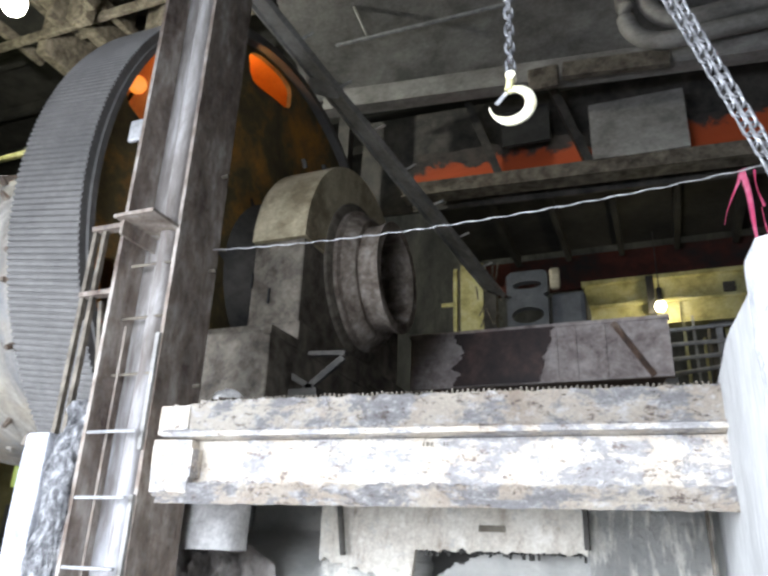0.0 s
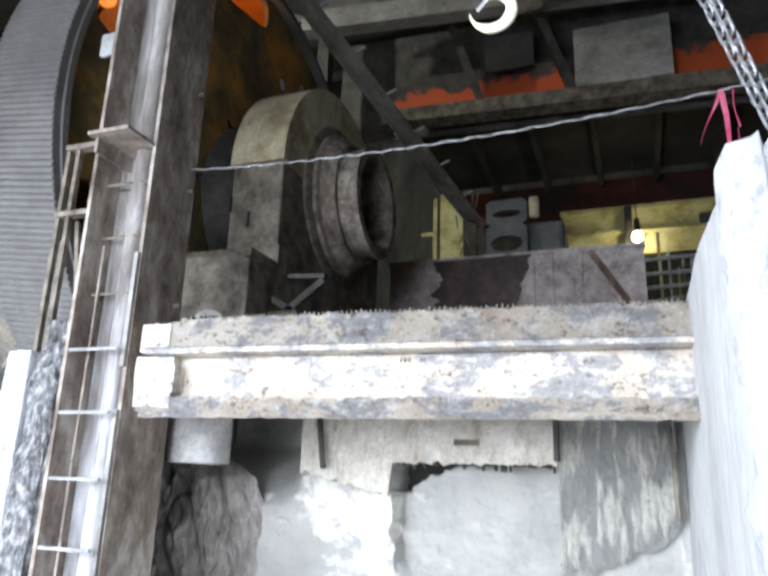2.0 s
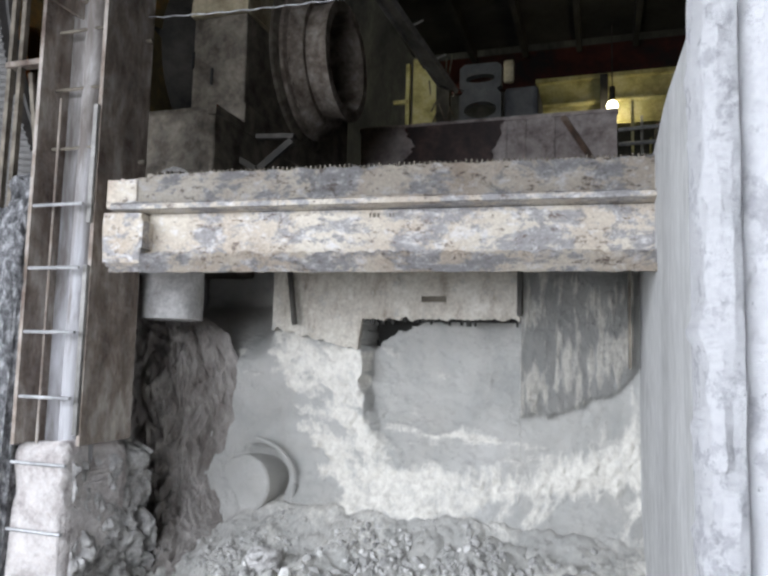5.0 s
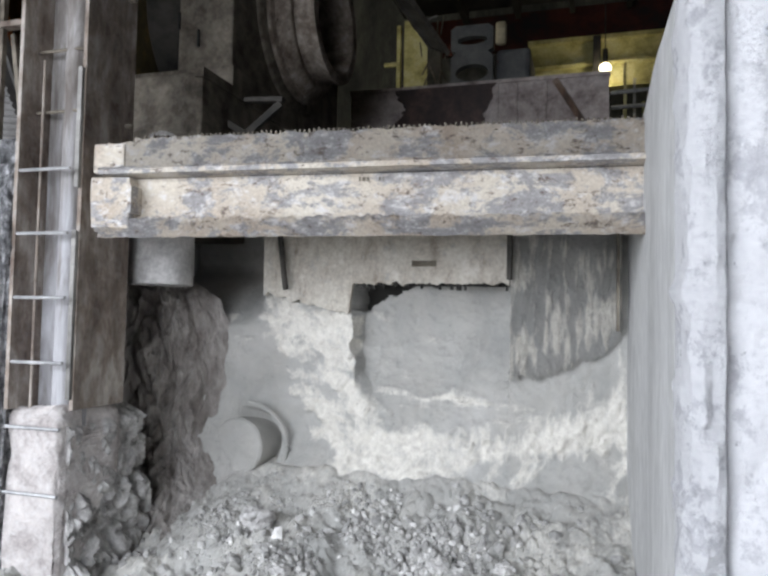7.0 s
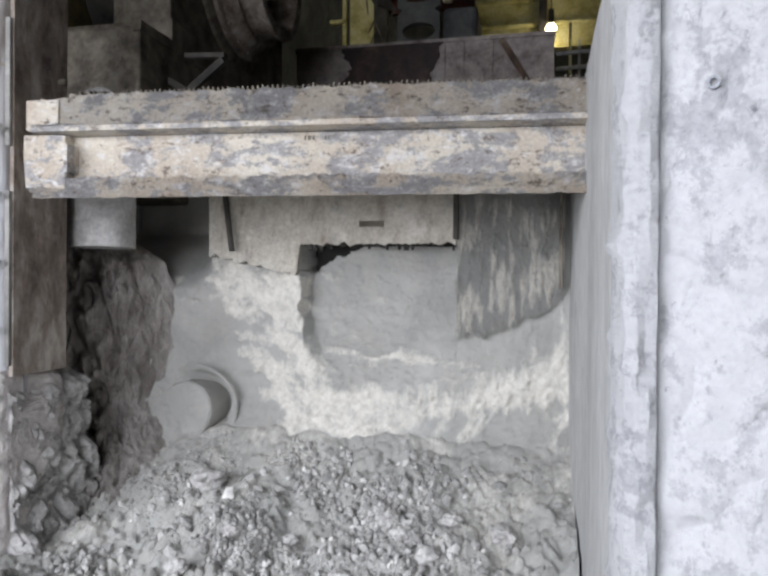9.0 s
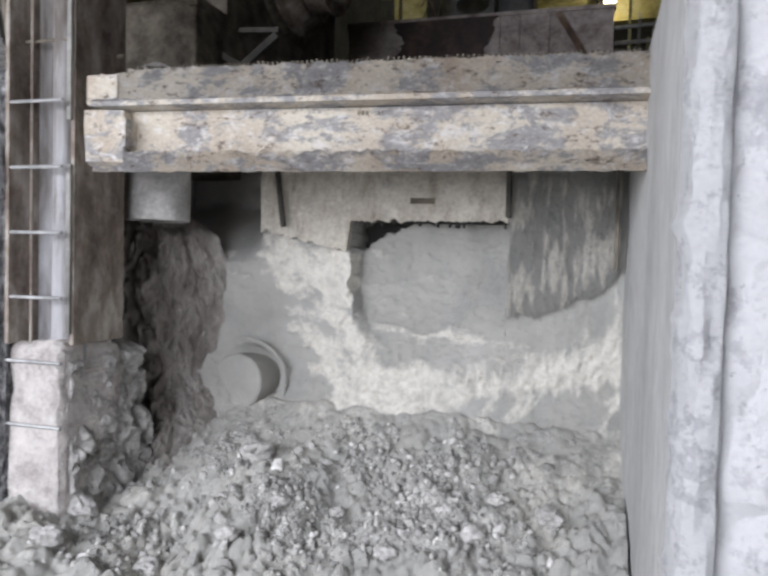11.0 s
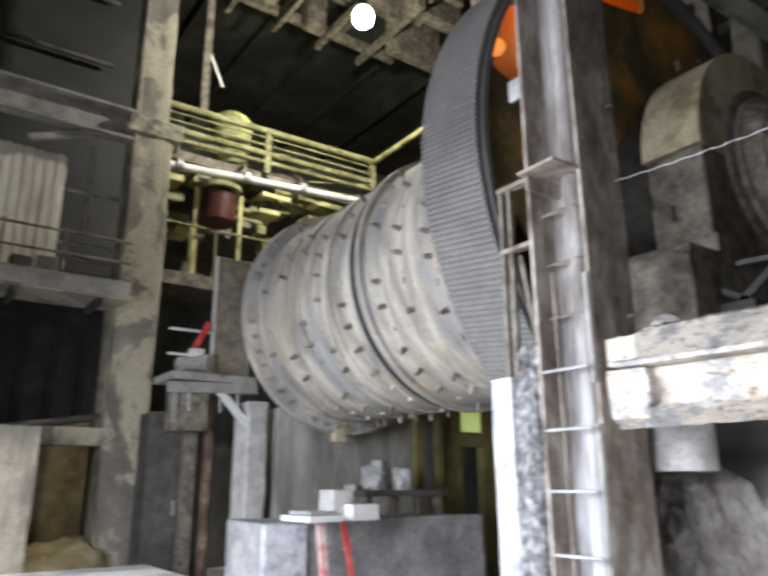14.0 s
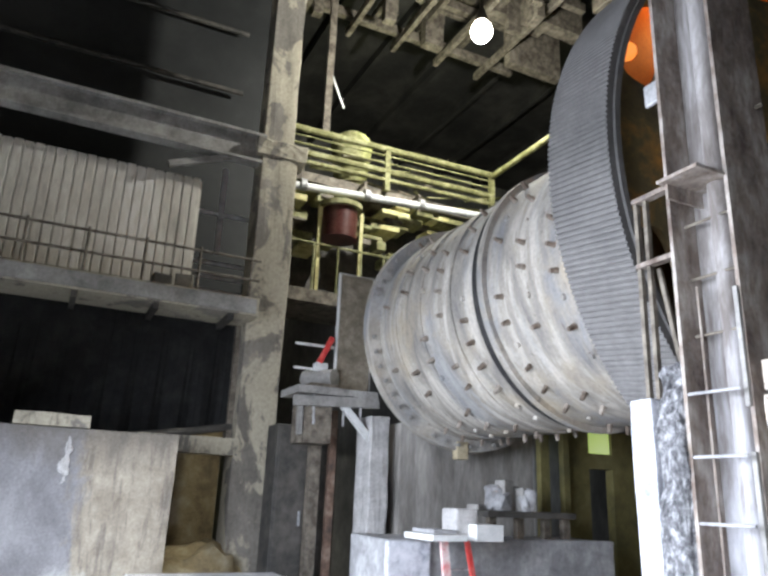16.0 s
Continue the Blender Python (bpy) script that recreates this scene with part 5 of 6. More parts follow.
    for k in range(7):
        p = a + (b - a) * (0.16 + 0.12 * k) + side * (-0.135)
        part("step_peg", bm_rod(p + Vector((0, -0.03, 0)), p + Vector((0.17, -0.03, 0.06)), 0.016, 6), M["galvanised"], brace)
    bits = bmesh.new()
    r = random.Random(3)
    for k in range(10):
        x, z = -2.4 + r.uniform(-0.2, 0.4), 5.0 + r.uniform(-0.1, 0.8)
        bm_rod((x, 9.9, z), (x + r.uniform(-0.1, 0.1), 9.9, z + r.uniform(0.1, 0.3)), 0.012, 5, bm=bits)
    part("loose_cable", bits, M["dusty_steel"], brace)["kind"] = "stuff"
    part("foot_post", bm_box((-2.38, 9.95, 2.3), (-2.18, 10.1, 5.6)), M["dark_steel"], brace)
    # far bay: yellow crane beam, post, bulb, pipework
    girder = thing("crane_girder", "yellow painted travelling crane girder", "crane")
    part("web", bm_box((-1.1, 13.0, 5.75), (6.0, 13.1, 6.62)), M["yellow_paint"], girder)
    part("top_flange", bm_box((-1.15, 12.9, 6.62), (6.0, 13.25, 6.70)), M["yellow_paint"], girder)
    part("bottom_flange", bm_box((-1.15, 12.9, 5.72), (6.0, 13.25, 5.78)), M["yellow_paint"], girder)
    part("rail", bm_rod((-1.1, 12.93, 6.18), (6.0, 12.93, 6.18), 0.05, 8), M["yellow_paint"], girder)
    part("bracket", bm_box((0.02, 12.8, 5.9), (0.16, 12.98, 6.65)), M["dark_steel"], girder)
    part("junction_box", bm_box((1.32, 12.9, 6.25), (1.52, 13.0, 6.42)), M["dark_steel"], girder)
    for x in (-1.05, 5.4):
        part("end_post", bm_box((x, 13.3, -0.05), (x + 0.3, 13.6, 6.6)), M["dark_steel"], girder)
    post = thing("yellow_post", "yellow painted steel post in the far bay", "post")
    part("post", bm_box((-3.6, 13.0, -0.02), (-3.12, 13.3, 7.4)), M["yellow_paint"], post)
    part("edge", bm_box((-3.74, 12.95, -0.02), (-3.66, 13.05, 7.3)), M["yellow_paint"], post)
    part("arm", bm_box((-4.0, 12.95, 6.48), (-3.66, 13.02, 6.56)), M["yellow_paint"], post)
    bulb = thing("work_lamp", "bare bright work bulb hanging in the far bay", "lamp")
    bm = bmesh.new()
    bmesh.ops.create_uvsphere(bm, u_segments=16, v_segments=10, radius=0.1)
    bm.transform(pose(0.23, 12.6, 5.95))
    part("bulb", bm, M["lamp_warm"], bulb, "glowing bulb", smooth=True)
    part("socket", bm_rod((0.23, 12.6, 6.06), (0.23, 12.6, 6.3), 0.05, 10), M["dark_steel"], bulb)
    part("cable", bm_rod((0.23, 12.6, 6.3), (0.23, 12.6, 14.0), 0.012, 6), M["dark_steel"], bulb)
    pipes = thing("pipework", "pale pipes and posts in the far bay", "pipes")
    r = random.Random(8)
    for k in range(9):
        x = 0.5 + 0.16 * k
        part("upright", bm_box((x, 11.5 + 0.3 * (k % 3), 2.35), (x + r.uniform(0.03, 0.09), 11.6 + 0.3 * (k % 3), 5.3 + r.uniform(-0.3, 0.35))), M["galvanised" if k % 2 else "yellow_paint"], pipes)
    for k in range(5):
        z = 4.15 + 0.24 * k
        part("run", bm_rod((0.3, 11.4, z), (4.0, 11.4, z + r.uniform(0.0, 0.5)), 0.035, 8), M["galvanised"], pipes)
    part("tank", bm_box((0.9, 11.9, 3.2), (3.6, 12.4, 5.4), 0.1), M["dark_steel"], pipes)
    solo("back_platform", bm_box((-6, 9.9, -0.05), (9.9, 14, 2.3)), M["dark_concrete"], "dark floor of the far bay", "slab", "structure")


behind()


# ---- overhead machinery ----
def overhead():
    hop = thing("overhead_frame", "dirty steel underframe of overhead machinery with red primer patches", "steel frame")
    y = 9.0
    part("lower_channel", bm_strip(((-3.4, y, 6.93), (4.5, y, 6.62)), 0.3, 0.22), M["dusty_steel"], hop)
    part("upper_channel", bm_strip(((-4.6, y - 0.6, 8.51), (4.5, y - 0.6, 7.70)), 0.25, 0.34), M["pale_steel"], hop, "dusty grey channel")
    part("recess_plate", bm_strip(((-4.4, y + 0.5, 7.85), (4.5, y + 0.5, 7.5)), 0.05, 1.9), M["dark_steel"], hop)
    for x0, x1 in ((-3.3, -0.52), (0.80, 4.4)):
        strip = bm_strip(((x0, y + 0.2, 7.24 - 0.039 * x0), (x1, y + 0.2, 7.24 - 0.039 * x1)), 0.05, 0.75)
        part("primer_patch", rough_up(strip, 0.02, 3, 8), M["orange_primer"], hop, "grimy plate with red-orange primer showing")
    for x in (-2.3, -1.0):
        part("stiffener", bm_strip(((x, y - 0.1, 8.3), (x + 0.45, y, 6.95)), 0.12, 0.25, (0, 1, 0)), M["dark_steel"], hop)
    part("cover_panel", bm_box((-0.5, y - 0.15, 6.9), (0.78, y - 0.1, 7.85)), M["pale_steel"], hop, "plain grey cover panel")
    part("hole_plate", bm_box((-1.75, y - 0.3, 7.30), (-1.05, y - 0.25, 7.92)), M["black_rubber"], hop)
    part("lug", bm_box((-1.25, y - 0.85, 7.80), (-0.82, y - 0.78, 8.16), 0.04), M["dusty_steel"], hop)
    part("tie_bar", bm_strip(((-0.76, y - 0.85, 8.0), (0.62, y - 0.85, 7.86)), 0.1, 0.24, (0, 0, 1)), M["dusty_steel"], hop)
    slope = bmesh.new()
    vs = [slope.verts.new(p) for p in ((-5.0, y - 0.5, 8.72), (5.0, y - 0.5, 7.86), (5.5, 5.0, 12.2), (-5.2, 5.0, 12.2))]
    slope.faces.new(vs)
    bmesh.ops.solidify(slope, geom=slope.faces[:], thickness=0.05)
    part("hopper_side", slope, M["pale_steel"], hop, "plain grey hopper side")
    part("edge_bar", bm_rod((-4.07, 7.6, 8.94), (-1.41, 7.6, 8.92), 0.028, 8), M["galvanised"], hop)
    part("bar_hanger", bm_rod((-3.53, 7.6, 8.92), (-3.91, 7.6, 9.9), 0.022, 6), M["pale_steel"], hop)
    for x in (-4.6, 4.2):
        part("hanger", bm_box((x, y - 0.1, 7.0), (x + 0.2, y + 0.1, 14.1)), M["dark_steel"], hop)
    pipe = thing("bent_pipes", "two thick dusty pipes bending along the overhead frame", "pipe")
    for k, off in enumerate((0.0, 0.28)):
        pts = [(0.42 - off, 8.0, 10.5), (0.42 - off, 8.0, 9.0 - off)]
        for i in range(7):
            a = math.pi / 2 * i / 6
            pts.append((0.42 - off + 0.5 * (1 - math.cos(a)), 8.0, 8.8 - off - 0.5 * math.sin(a)))
        pts.append((4.5, 8.0, 8.35 - off))
        part("pipe", bm_tube(pts, 0.12, 14), M["pale_steel"], pipe, smooth=True)
    deck = thing("deck_underside", "dark ribbed underside of an upper deck", "deck", kind="structure")
    # deck underside is near black too, in place of shade
    part("deck_plate", bm_box((-3.6, 9.3, 7.45), (6.0, 13.0, 7.55)), M["shade_rubber_black"], deck)
    joist = mesh_of("joist", bm_box((0, 9.3, 7.2), (0.1, 13.0, 7.446)), M["shade_rubber_black"])
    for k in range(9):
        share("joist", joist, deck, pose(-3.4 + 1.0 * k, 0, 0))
    solo("deck_fascia", bm_box((-3.6, 13.3, 6.72), (6.0, 13.4, 7.45)), M["red_fascia"], "red primed fascia of the upper deck", "fascia", "structure")
    for x in (-3.6, 5.8):
        solo("deck_post", bm_box((x, 13.45, -0.05), (x + 0.2, 13.7, 7.44)), M["dark_steel"], "dark steel post carrying the upper deck", "post", "structure")


overhead()


# ---- chains, hook, wire, tape ----
def link_mesh(name, wire, length, width, material):
    bm = bmesh.new()
    n, m = 14, 6
    path = []
    for i in range(n):
        a = 2 * math.pi * i / n
        path.append(Vector((width / 2 * math.cos(a), 0, width / 2 * math.sin(a) + math.copysign((length - width) / 2, math.sin(a + 1e-6)))))
    rings = []
    for i, p in enumerate(path):
        d = (path[(i + 1) % n] - path[i - 1]).normalized()
        side = Vector((0, 1, 0))
        out = side.cross(d)
        rings.append([bm.verts.new(p + wire * (math.cos(2 * math.pi * k / m) * side + math.sin(2 * math.pi * k / m) * out)) for k in range(m)])
    for i in range(n):
        a, b = rings[i], rings[(i + 1) % n]
        for k in range(m):
            bm.faces.new((a[k], a[(k + 1) % m], b[(k + 1) % m], b[k]))
    bmesh.ops.recalc_face_normals(bm, faces=bm.faces)
    return mesh_of(name, bm, material, True)


def chain(name, label, a, b, near, pitch=0.028):
    """A chain of single links from a to b; those past the near count are one joined part."""
    t = thing(name, label, "chain")
    me = link_mesh("link", 0.0036, pitch * 1.38, 0.021, M["chain_steel"])
    a, b = Vector(a), Vector(b)
    d = b - a
    n = int(d.length / pitch)
    turn = d.to_track_quat("Z", "Y").to_matrix().to_4x4()
    rest = bmesh.new()
    for k in range(n):
        m = Matrix.Translation(a + d * (k + 0.5) / n) @ turn @ pose(0, 0, 0, 0, 0, 90 * (k % 2) + 25)
        if k < near:
            share("link", me, t, m)
        else:
            rest.from_mesh(me)
            rest.verts.ensure_lookup_table()
            fresh = rest.verts[-len(me.vertices):]
            for v in fresh:
                v.co = m @ v.co
    if n > near:
        ob = part("upper_chain", rest, M["chain_steel"], t)
        ob["kind"] = "stuff"
    else:
        rest.free()
    return t


def rigging():
    hx, hy = -0.255, 1.4
    t = chain("hoist_chain", "hoist chain with a cream-yellow load hook", (hx, hy, 2.665), (hx + 0.02, hy, 14.0), 40)
    hook = bmesh.new()
    pts, radii = [], []
    for i in range(27):
        a = radians(100 - 285 * i / 26)
        f = i / 26
        rad = 0.046 if f < 0.8 else 0.046 + 0.01 * (f - 0.8) / 0.2
        pts.append(Vector((hx + rad * math.cos(a), hy, 2.590 + rad * math.sin(a))))
        radii.append(0.0078 + 0.0068 * math.sin(math.pi * min(1, f * 1.12)) - 0.006 * max(0, f - 0.75) * 4)
    rings = []
    for i, p in enumerate(pts):
        d = (pts[min(i + 1, 26)] - pts[max(i - 1, 0)]).normalized()
        out = Vector((0, 1, 0)).cross(d)
        rings.append([hook.verts.new(p + radii[i] * (0.75 * math.cos(2 * math.pi * k / 10) * Vector((0, 1, 0)) + math.sin(2 * math.pi * k / 10) * out)) for k in range(10)])
    for a, b in zip(rings, rings[1:]):
        for k in range(10):
            hook.faces.new((a[k], a[(k + 1) % 10], b[(k + 1) % 10], b[k]))
    hook.faces.new(rings[0][::-1])
    hook.faces.new(rings[-1])
    bmesh.ops.recalc_face_normals(hook, faces=hook.faces)
    h = part("hook", hook, M["hook_paint"], t, "cream-yellow forged hook", smooth=True)
    part("shank", bm_rod((hx - 0.006, hy, 2.632), (hx, hy, 2.675), 0.012, 12, 0.009), M["yellow_paint"], t, "yellow swivel", smooth=True)
    part("eye", bm_rod((hx, hy - 0.012, 2.672), (hx, hy + 0.012, 2.672), 0.013, 14), M["hook_paint"], t, smooth=True)
    part("latch", bm_strip(((hx - 0.012, hy, 2.628), (hx - 0.038, hy, 2.600)), 0.010, 0.004, (0, 1, 0)), M["galvanised"], t, "spring latch")
    chain("hand_chain", "double hand chain hanging slack across the bay", (0.34, 1.4, 2.1), (0.0, 1.42, 3.32), 60)
    chain("hand_chain", "double hand chain hanging slack across the bay", (0.335, 1.46, 2.14), (-0.02, 1.48, 3.36), 60)
    wire = thing("guy_wire", "thin twisted wire stretched across the bay", "wire")
    a, b = Vector((-2.235, 2.9, 3.13)), Vector((0.95, 2.65, 3.06))
    for ph in (0.0, 0.9):
        pts = []
        for k in range(241):
            f = k / 240
            p = a.lerp(b, f) + Vector((0, 0, -0.10 * 4 * f * (1 - f) * 0.8))
            q = 2 * math.pi * 24 * f + ph
            pts.append(p + Vector((0, 0.003 * math.cos(q), 0.003 * math.sin(q))))
        part("strand", bm_tube(pts, 0.0022, 5), M["galvanised"], wire)
    part("anchor", bm_box((0.93, 2.6, 2.1), (0.97, 2.7, 3.12)), M["dusty_steel"], wire)
    r = random.Random(5)
    for k, (x, z0, z1, dx) in enumerate(((0.405, 3.035, 2.68, 0.018), (0.40, 3.035, 2.80, -0.085), (0.445, 3.035, 2.86, 0.01), (0.45, 2.86, 2.62, 0.02))):
        tape = bmesh.new()
        left, right = [], []
        for i in range(9):
            f = i / 8
            c = Vector((x + dx * f + 0.006 * math.sin(5 * f + k), 2.7 + 0.012 * math.sin(4 * f + k), z0 + (z1 - z0) * f))
            w = 0.005 * math.cos(2.2 * f + k) + 0.006
            left.append(tape.verts.new(c + Vector((-w, 0.004, 0))))
            right.append(tape.verts.new(c + Vector((w, -0.004, 0))))
        for i in range(8):
            tape.faces.new((left[i], right[i], right[i + 1], left[i + 1]))
        bmesh.ops.solidify(tape, geom=tape.faces[:], thickness=0.0012)
        solo("marker_tape", tape, M["pink_tape"], "pink plastic marker tape tied to the wire", "tape", group="marker tapes")


rigging()


# ---- left hall ----
def box_part(name, lo, hi, m, parent, label="", bevel=0.0):
    return part(name, bm_box(lo, hi, bevel), M[m], parent, label)


def left_hall():
    X = -11.0
    post = thing("hall_column", "tall concrete column with blotched paint", "column")
    part("upper_shaft", rough_up(bm_box((X - 0.25, 2.40, 7.4), (X + 0.2, 2.95, 14.0), 0.02), 0.02, 1.5, 10), M["hall_concrete"], post)
    part("shaft", rough_up(bm_box((X - 0.3, 2.40, -0.05), (X + 0.25, 3.03, 7.4), 0.02), 0.02, 1.5, 10), M["hall_concrete"], post)
    part("collar", rough_up(bm_box((X - 0.32, 2.28, 7.1), (X + 0.3, 3.2, 7.42), 0.03), 0.03, 3, 6), M["hall_concrete"], post)
    beam = thing("hall_beam", "dusty steel tie beam between the hall columns", "beam")
    box_part("upper_flange", (X, -2.69, 7.45), (X + 0.25, 2.45, 7.5), "pale_steel", beam)
    box_part("web", (X + 0.1, -2.69, 7.0), (X + 0.14, 2.45, 7.45), "pale_steel", beam)
    box_part("lower_flange", (X, -2.69, 6.95), (X + 0.25, 2.45, 7.0), "pale_steel", beam)
    part("knee", bm_strip(((X + 0.1, 0.9, 6.6), (X + 0.1, 2.45, 7.2)), 0.1, 0.1, (1, 0, 0)), M["pale_steel"], beam)
    sheet = thing("cladding_sheet", "dented pale corrugated cladding sheet", "cladding")
    part("backing", bm_box((X - 0.09, -2.69, 4.42), (X - 0.06, 1.5, 6.5)), M["sheet_metal"], sheet)
    rib = mesh_of("rib", bm_box((0, 0, 4.42), (0.03, 0.128, 6.52), 0.014), M["sheet_metal"])
    for k in range(28):
        share("rib", rib, sheet, pose(X - 0.06, -2.67 + 0.1485 * k, 0.006 * math.sin(k * 2.9)))
    walk_ = thing("walkway", "steel walkway with a handrail along the hall wall", "walkway")
    box_part("deck", (X - 0.1, -2.69, 4.12), (X + 0.75, 2.45, 4.40), "hall_concrete", walk_)
    box_part("edge_channel", (X + 0.753, -2.69, 4.15), (X + 0.78, 2.40, 4.37), "pale_steel", walk_, "dusty pinkish edge channel")
    box_part("grating", (X - 0.08, -2.69, 4.40), (X + 0.72, 2.40, 4.415), "dusty_steel", walk_)
    for k in range(5):
        box_part("bearer", (X - 0.1, -2.4 + 1.1 * k, 4.02), (X + 0.7, -2.32 + 1.1 * k, 4.12), "dark_steel", walk_)
    rail = thing("handrail", "thin steel handrail along the walkway", "handrail")
    for z in (4.72, 5.05):
        part("rail", bm_rod((X + 0.62, -2.69, z), (X + 0.62, 2.45, z), 0.022, 8), M["dusty_steel"], rail)
    for k in range(7):
        y = -2.5 + 0.8 * k
        part("stanchion", bm_rod((X + 0.62, y, 4.4), (X + 0.62, y, 5.1), 0.022, 8), M["dusty_steel"], rail)
    pipes = thing("wall_pipes", "pale pipes behind the walkway", "pipes")
    part("riser", bm_box((X - 0.5, 1.9, 5.4), (X - 0.42, 1.98, 7.0)), M["galvanised"], pipes)
    for z, y0 in ((6.15, 1.5), (5.0, 1.4), (5.25, 1.4), (4.75, 1.4)):
        part("run", bm_rod((X - 0.5, y0, z), (X - 0.5, 2.45, z), 0.04, 8), M["galvanised"], pipes)
    for z in (8.0, 9.2, 10.6):
        part("purlin_pipe", bm_rod((X - 1.5, -2.69, z), (X - 1.5, 2.3, z + 0.05), 0.05, 8), M["dark_steel"], pipes)
    # panel reaches low and near black: its colour stands in for shade
    solo("wall_panel", bm_box((X - 1.8, -2.69, 4.4), (X - 1.7, 2.9, 13.9)), M["panel_shade"], "dim grey sheeted wall above the walkway, shade in its colour", "wall", "structure")
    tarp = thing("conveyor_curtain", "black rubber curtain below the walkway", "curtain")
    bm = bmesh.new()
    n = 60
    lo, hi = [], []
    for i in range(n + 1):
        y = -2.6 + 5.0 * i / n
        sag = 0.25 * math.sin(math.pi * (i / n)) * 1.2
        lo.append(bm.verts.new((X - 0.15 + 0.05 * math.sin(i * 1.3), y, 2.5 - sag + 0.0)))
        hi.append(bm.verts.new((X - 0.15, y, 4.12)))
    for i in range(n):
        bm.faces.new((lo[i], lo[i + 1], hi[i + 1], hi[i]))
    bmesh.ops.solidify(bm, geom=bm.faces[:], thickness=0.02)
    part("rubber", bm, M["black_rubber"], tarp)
    part("hem", bm_tube([(X - 0.05, -2.6 + 5.0 * i / 20, 2.5 - 0.3 * math.sin(math.pi * i / 20)) for i in range(21)], 0.06, 8), M["dark_steel"], tarp)
    part("edge_post", bm_box((X - 0.2, 2.32, 2.1), (X - 0.02, 2.44, 4.12)), M["dusty_steel"], tarp)
    wall = thing("bunker_wall", "stained concrete bunker wall", "wall", kind="structure")
    part("panel", rough_up(bm_box((-9.7, -2.69, -0.05), (-9.5, 1.36, 2.2), 0.01), 0.02, 1.2, 12), M["bunker"], wall)
    part("cap", rough_up(bm_box((-9.72, -0.58, 2.2), (-9.48, 0.28, 2.36), 0.01), 0.015, 2, 4), M["hall_concrete"], wall)
    part("runoff", bm_blob((-9.515, 0.03, 1.50), (-9.475, 0.11, 2.10), 0.8, 0.05, 6.0, 5), M["white_dust"], wall)
    ledge = thing("ledge_beam", "dusty ledge beam at the foot of the column", "beam")
    box_part("beam", (X, 1.0, 2.05), (X + 0.3, 2.45, 2.3), "hall_concrete", ledge)
    solo("niche_wall", bm_box((-12.2, 0.2, -0.05), (-12.0, 2.5, 2.6)), M["brown_niche"], "brown soiled wall inside the niche", "wall", "structure")
    heap = bmesh.new()
    bmesh.ops.create_icosphere(heap, subdivisions=4, radius=0.8, matrix=Matrix.LocRotScale((-10.7, 1.9, 0.0), None, (1.2, 1.4, 0.9)))
    solo("spill_heap", rough_up(heap, 0.25, 1.6), M["brown_niche"], "heap of brown spilled material by the column", "heap", "stuff", smooth=True)
    slab = thing("floor_plinth", "pale grey plinth slab on the hall floor", "slab")
    part("slab", bm_box((-9.4, 0.9, -0.03), (-7.9, 2.75, 0.55), 0.03), M["grey_white_paint"], slab)
    # pillars and platform at the drum's end
    pl = thing("end_platform", "small steel platform on brackets at the drum's end", "platform")
    part("deck", rough_up(bm_box((-9.75, 2.75, 2.85), (-9.0, 3.95, 2.95)), 0.012, 4, 5), M["pale_steel"], pl)
    part("edge_beam", bm_strip(((-9.05, 2.72, 2.74), (-9.05, 3.98, 2.80)), 0.07, 0.14), M["pale_steel"], pl)
    part("bracket", bm_strip(((-9.15, 2.85, 2.72), (-9.15, 2.86, 2.3)), 0.05, 0.12, (1, 0, 0)), M["pale_steel"], pl)
    for y in (3.02, 3.46, 3.72):
        part("hanger_rod", bm_rod((-9.1, y, 2.85), (-9.1, y + 0.02, 2.45), 0.018, 6), M["galvanised"], pl)
    part("brace", bm_strip(((-9.1, 3.40, 2.80), (-9.1, 4.06, 2.12)), 0.09, 0.09, (1, 0, 0)), M["grey_white_paint"], pl)
    box_part("motor", (-9.6, 2.9, 2.2), (-9.1, 3.3, 2.72), "dusty_steel", pl)
    box_part("leg", (-9.7, 3.2, -0.05), (-9.55, 3.35, 2.72), "dusty_steel", pl)
    box_part("leg", (-9.7, 3.5, -0.05), (-9.6, 3.6, 2.72), "rust", pl)
    cage = thing("mesh_cage", "pale mesh guard cage on the platform", "guard")
    for y in (3.4, 3.92):
        part("upright", bm_box((-9.4, y, 2.95), (-9.35, y + 0.05, 4.75)), M["grey_white_paint"], cage)
    for k in range(5):
        part("rail", bm_box((-9.4, 3.4, 3.2 + 0.38 * k), (-9.36, 3.97, 3.23 + 0.38 * k)), M["grey_white_paint"], cage)
    part("mesh", bm_box((-9.33, 3.42, 3.0), (-9.32, 3.93, 4.72)), M["mesh_tan"], cage)
    for z in (3.25, 3.6):
        part("rail", bm_rod((-9.4, 2.8, z), (-9.4, 3.4, z), 0.02, 6), M["grey_white_paint"], cage)
    wires = bmesh.new()
    for k in range(14):
        bm_box((-9.345, 3.44 + 0.036 * k, 3.0), (-9.338, 3.447 + 0.036 * k, 4.72), bm=wires)
    for k in range(48):
        bm_box((-9.35, 3.42, 3.0 + 0.036 * k), (-9.345, 3.93, 3.007 + 0.036 * k), bm=wires)
    tagged(part("wires", wires, M["mesh_pale"], cage, "pale woven wires"), kind="stuff")
    part("red_lever", bm_strip(((-9.3, 3.14, 3.34), (-9.3, 3.32, 3.72)), 0.075, 0.04, (1, 0, 0)), M["red_paint"], cage, "red lever")
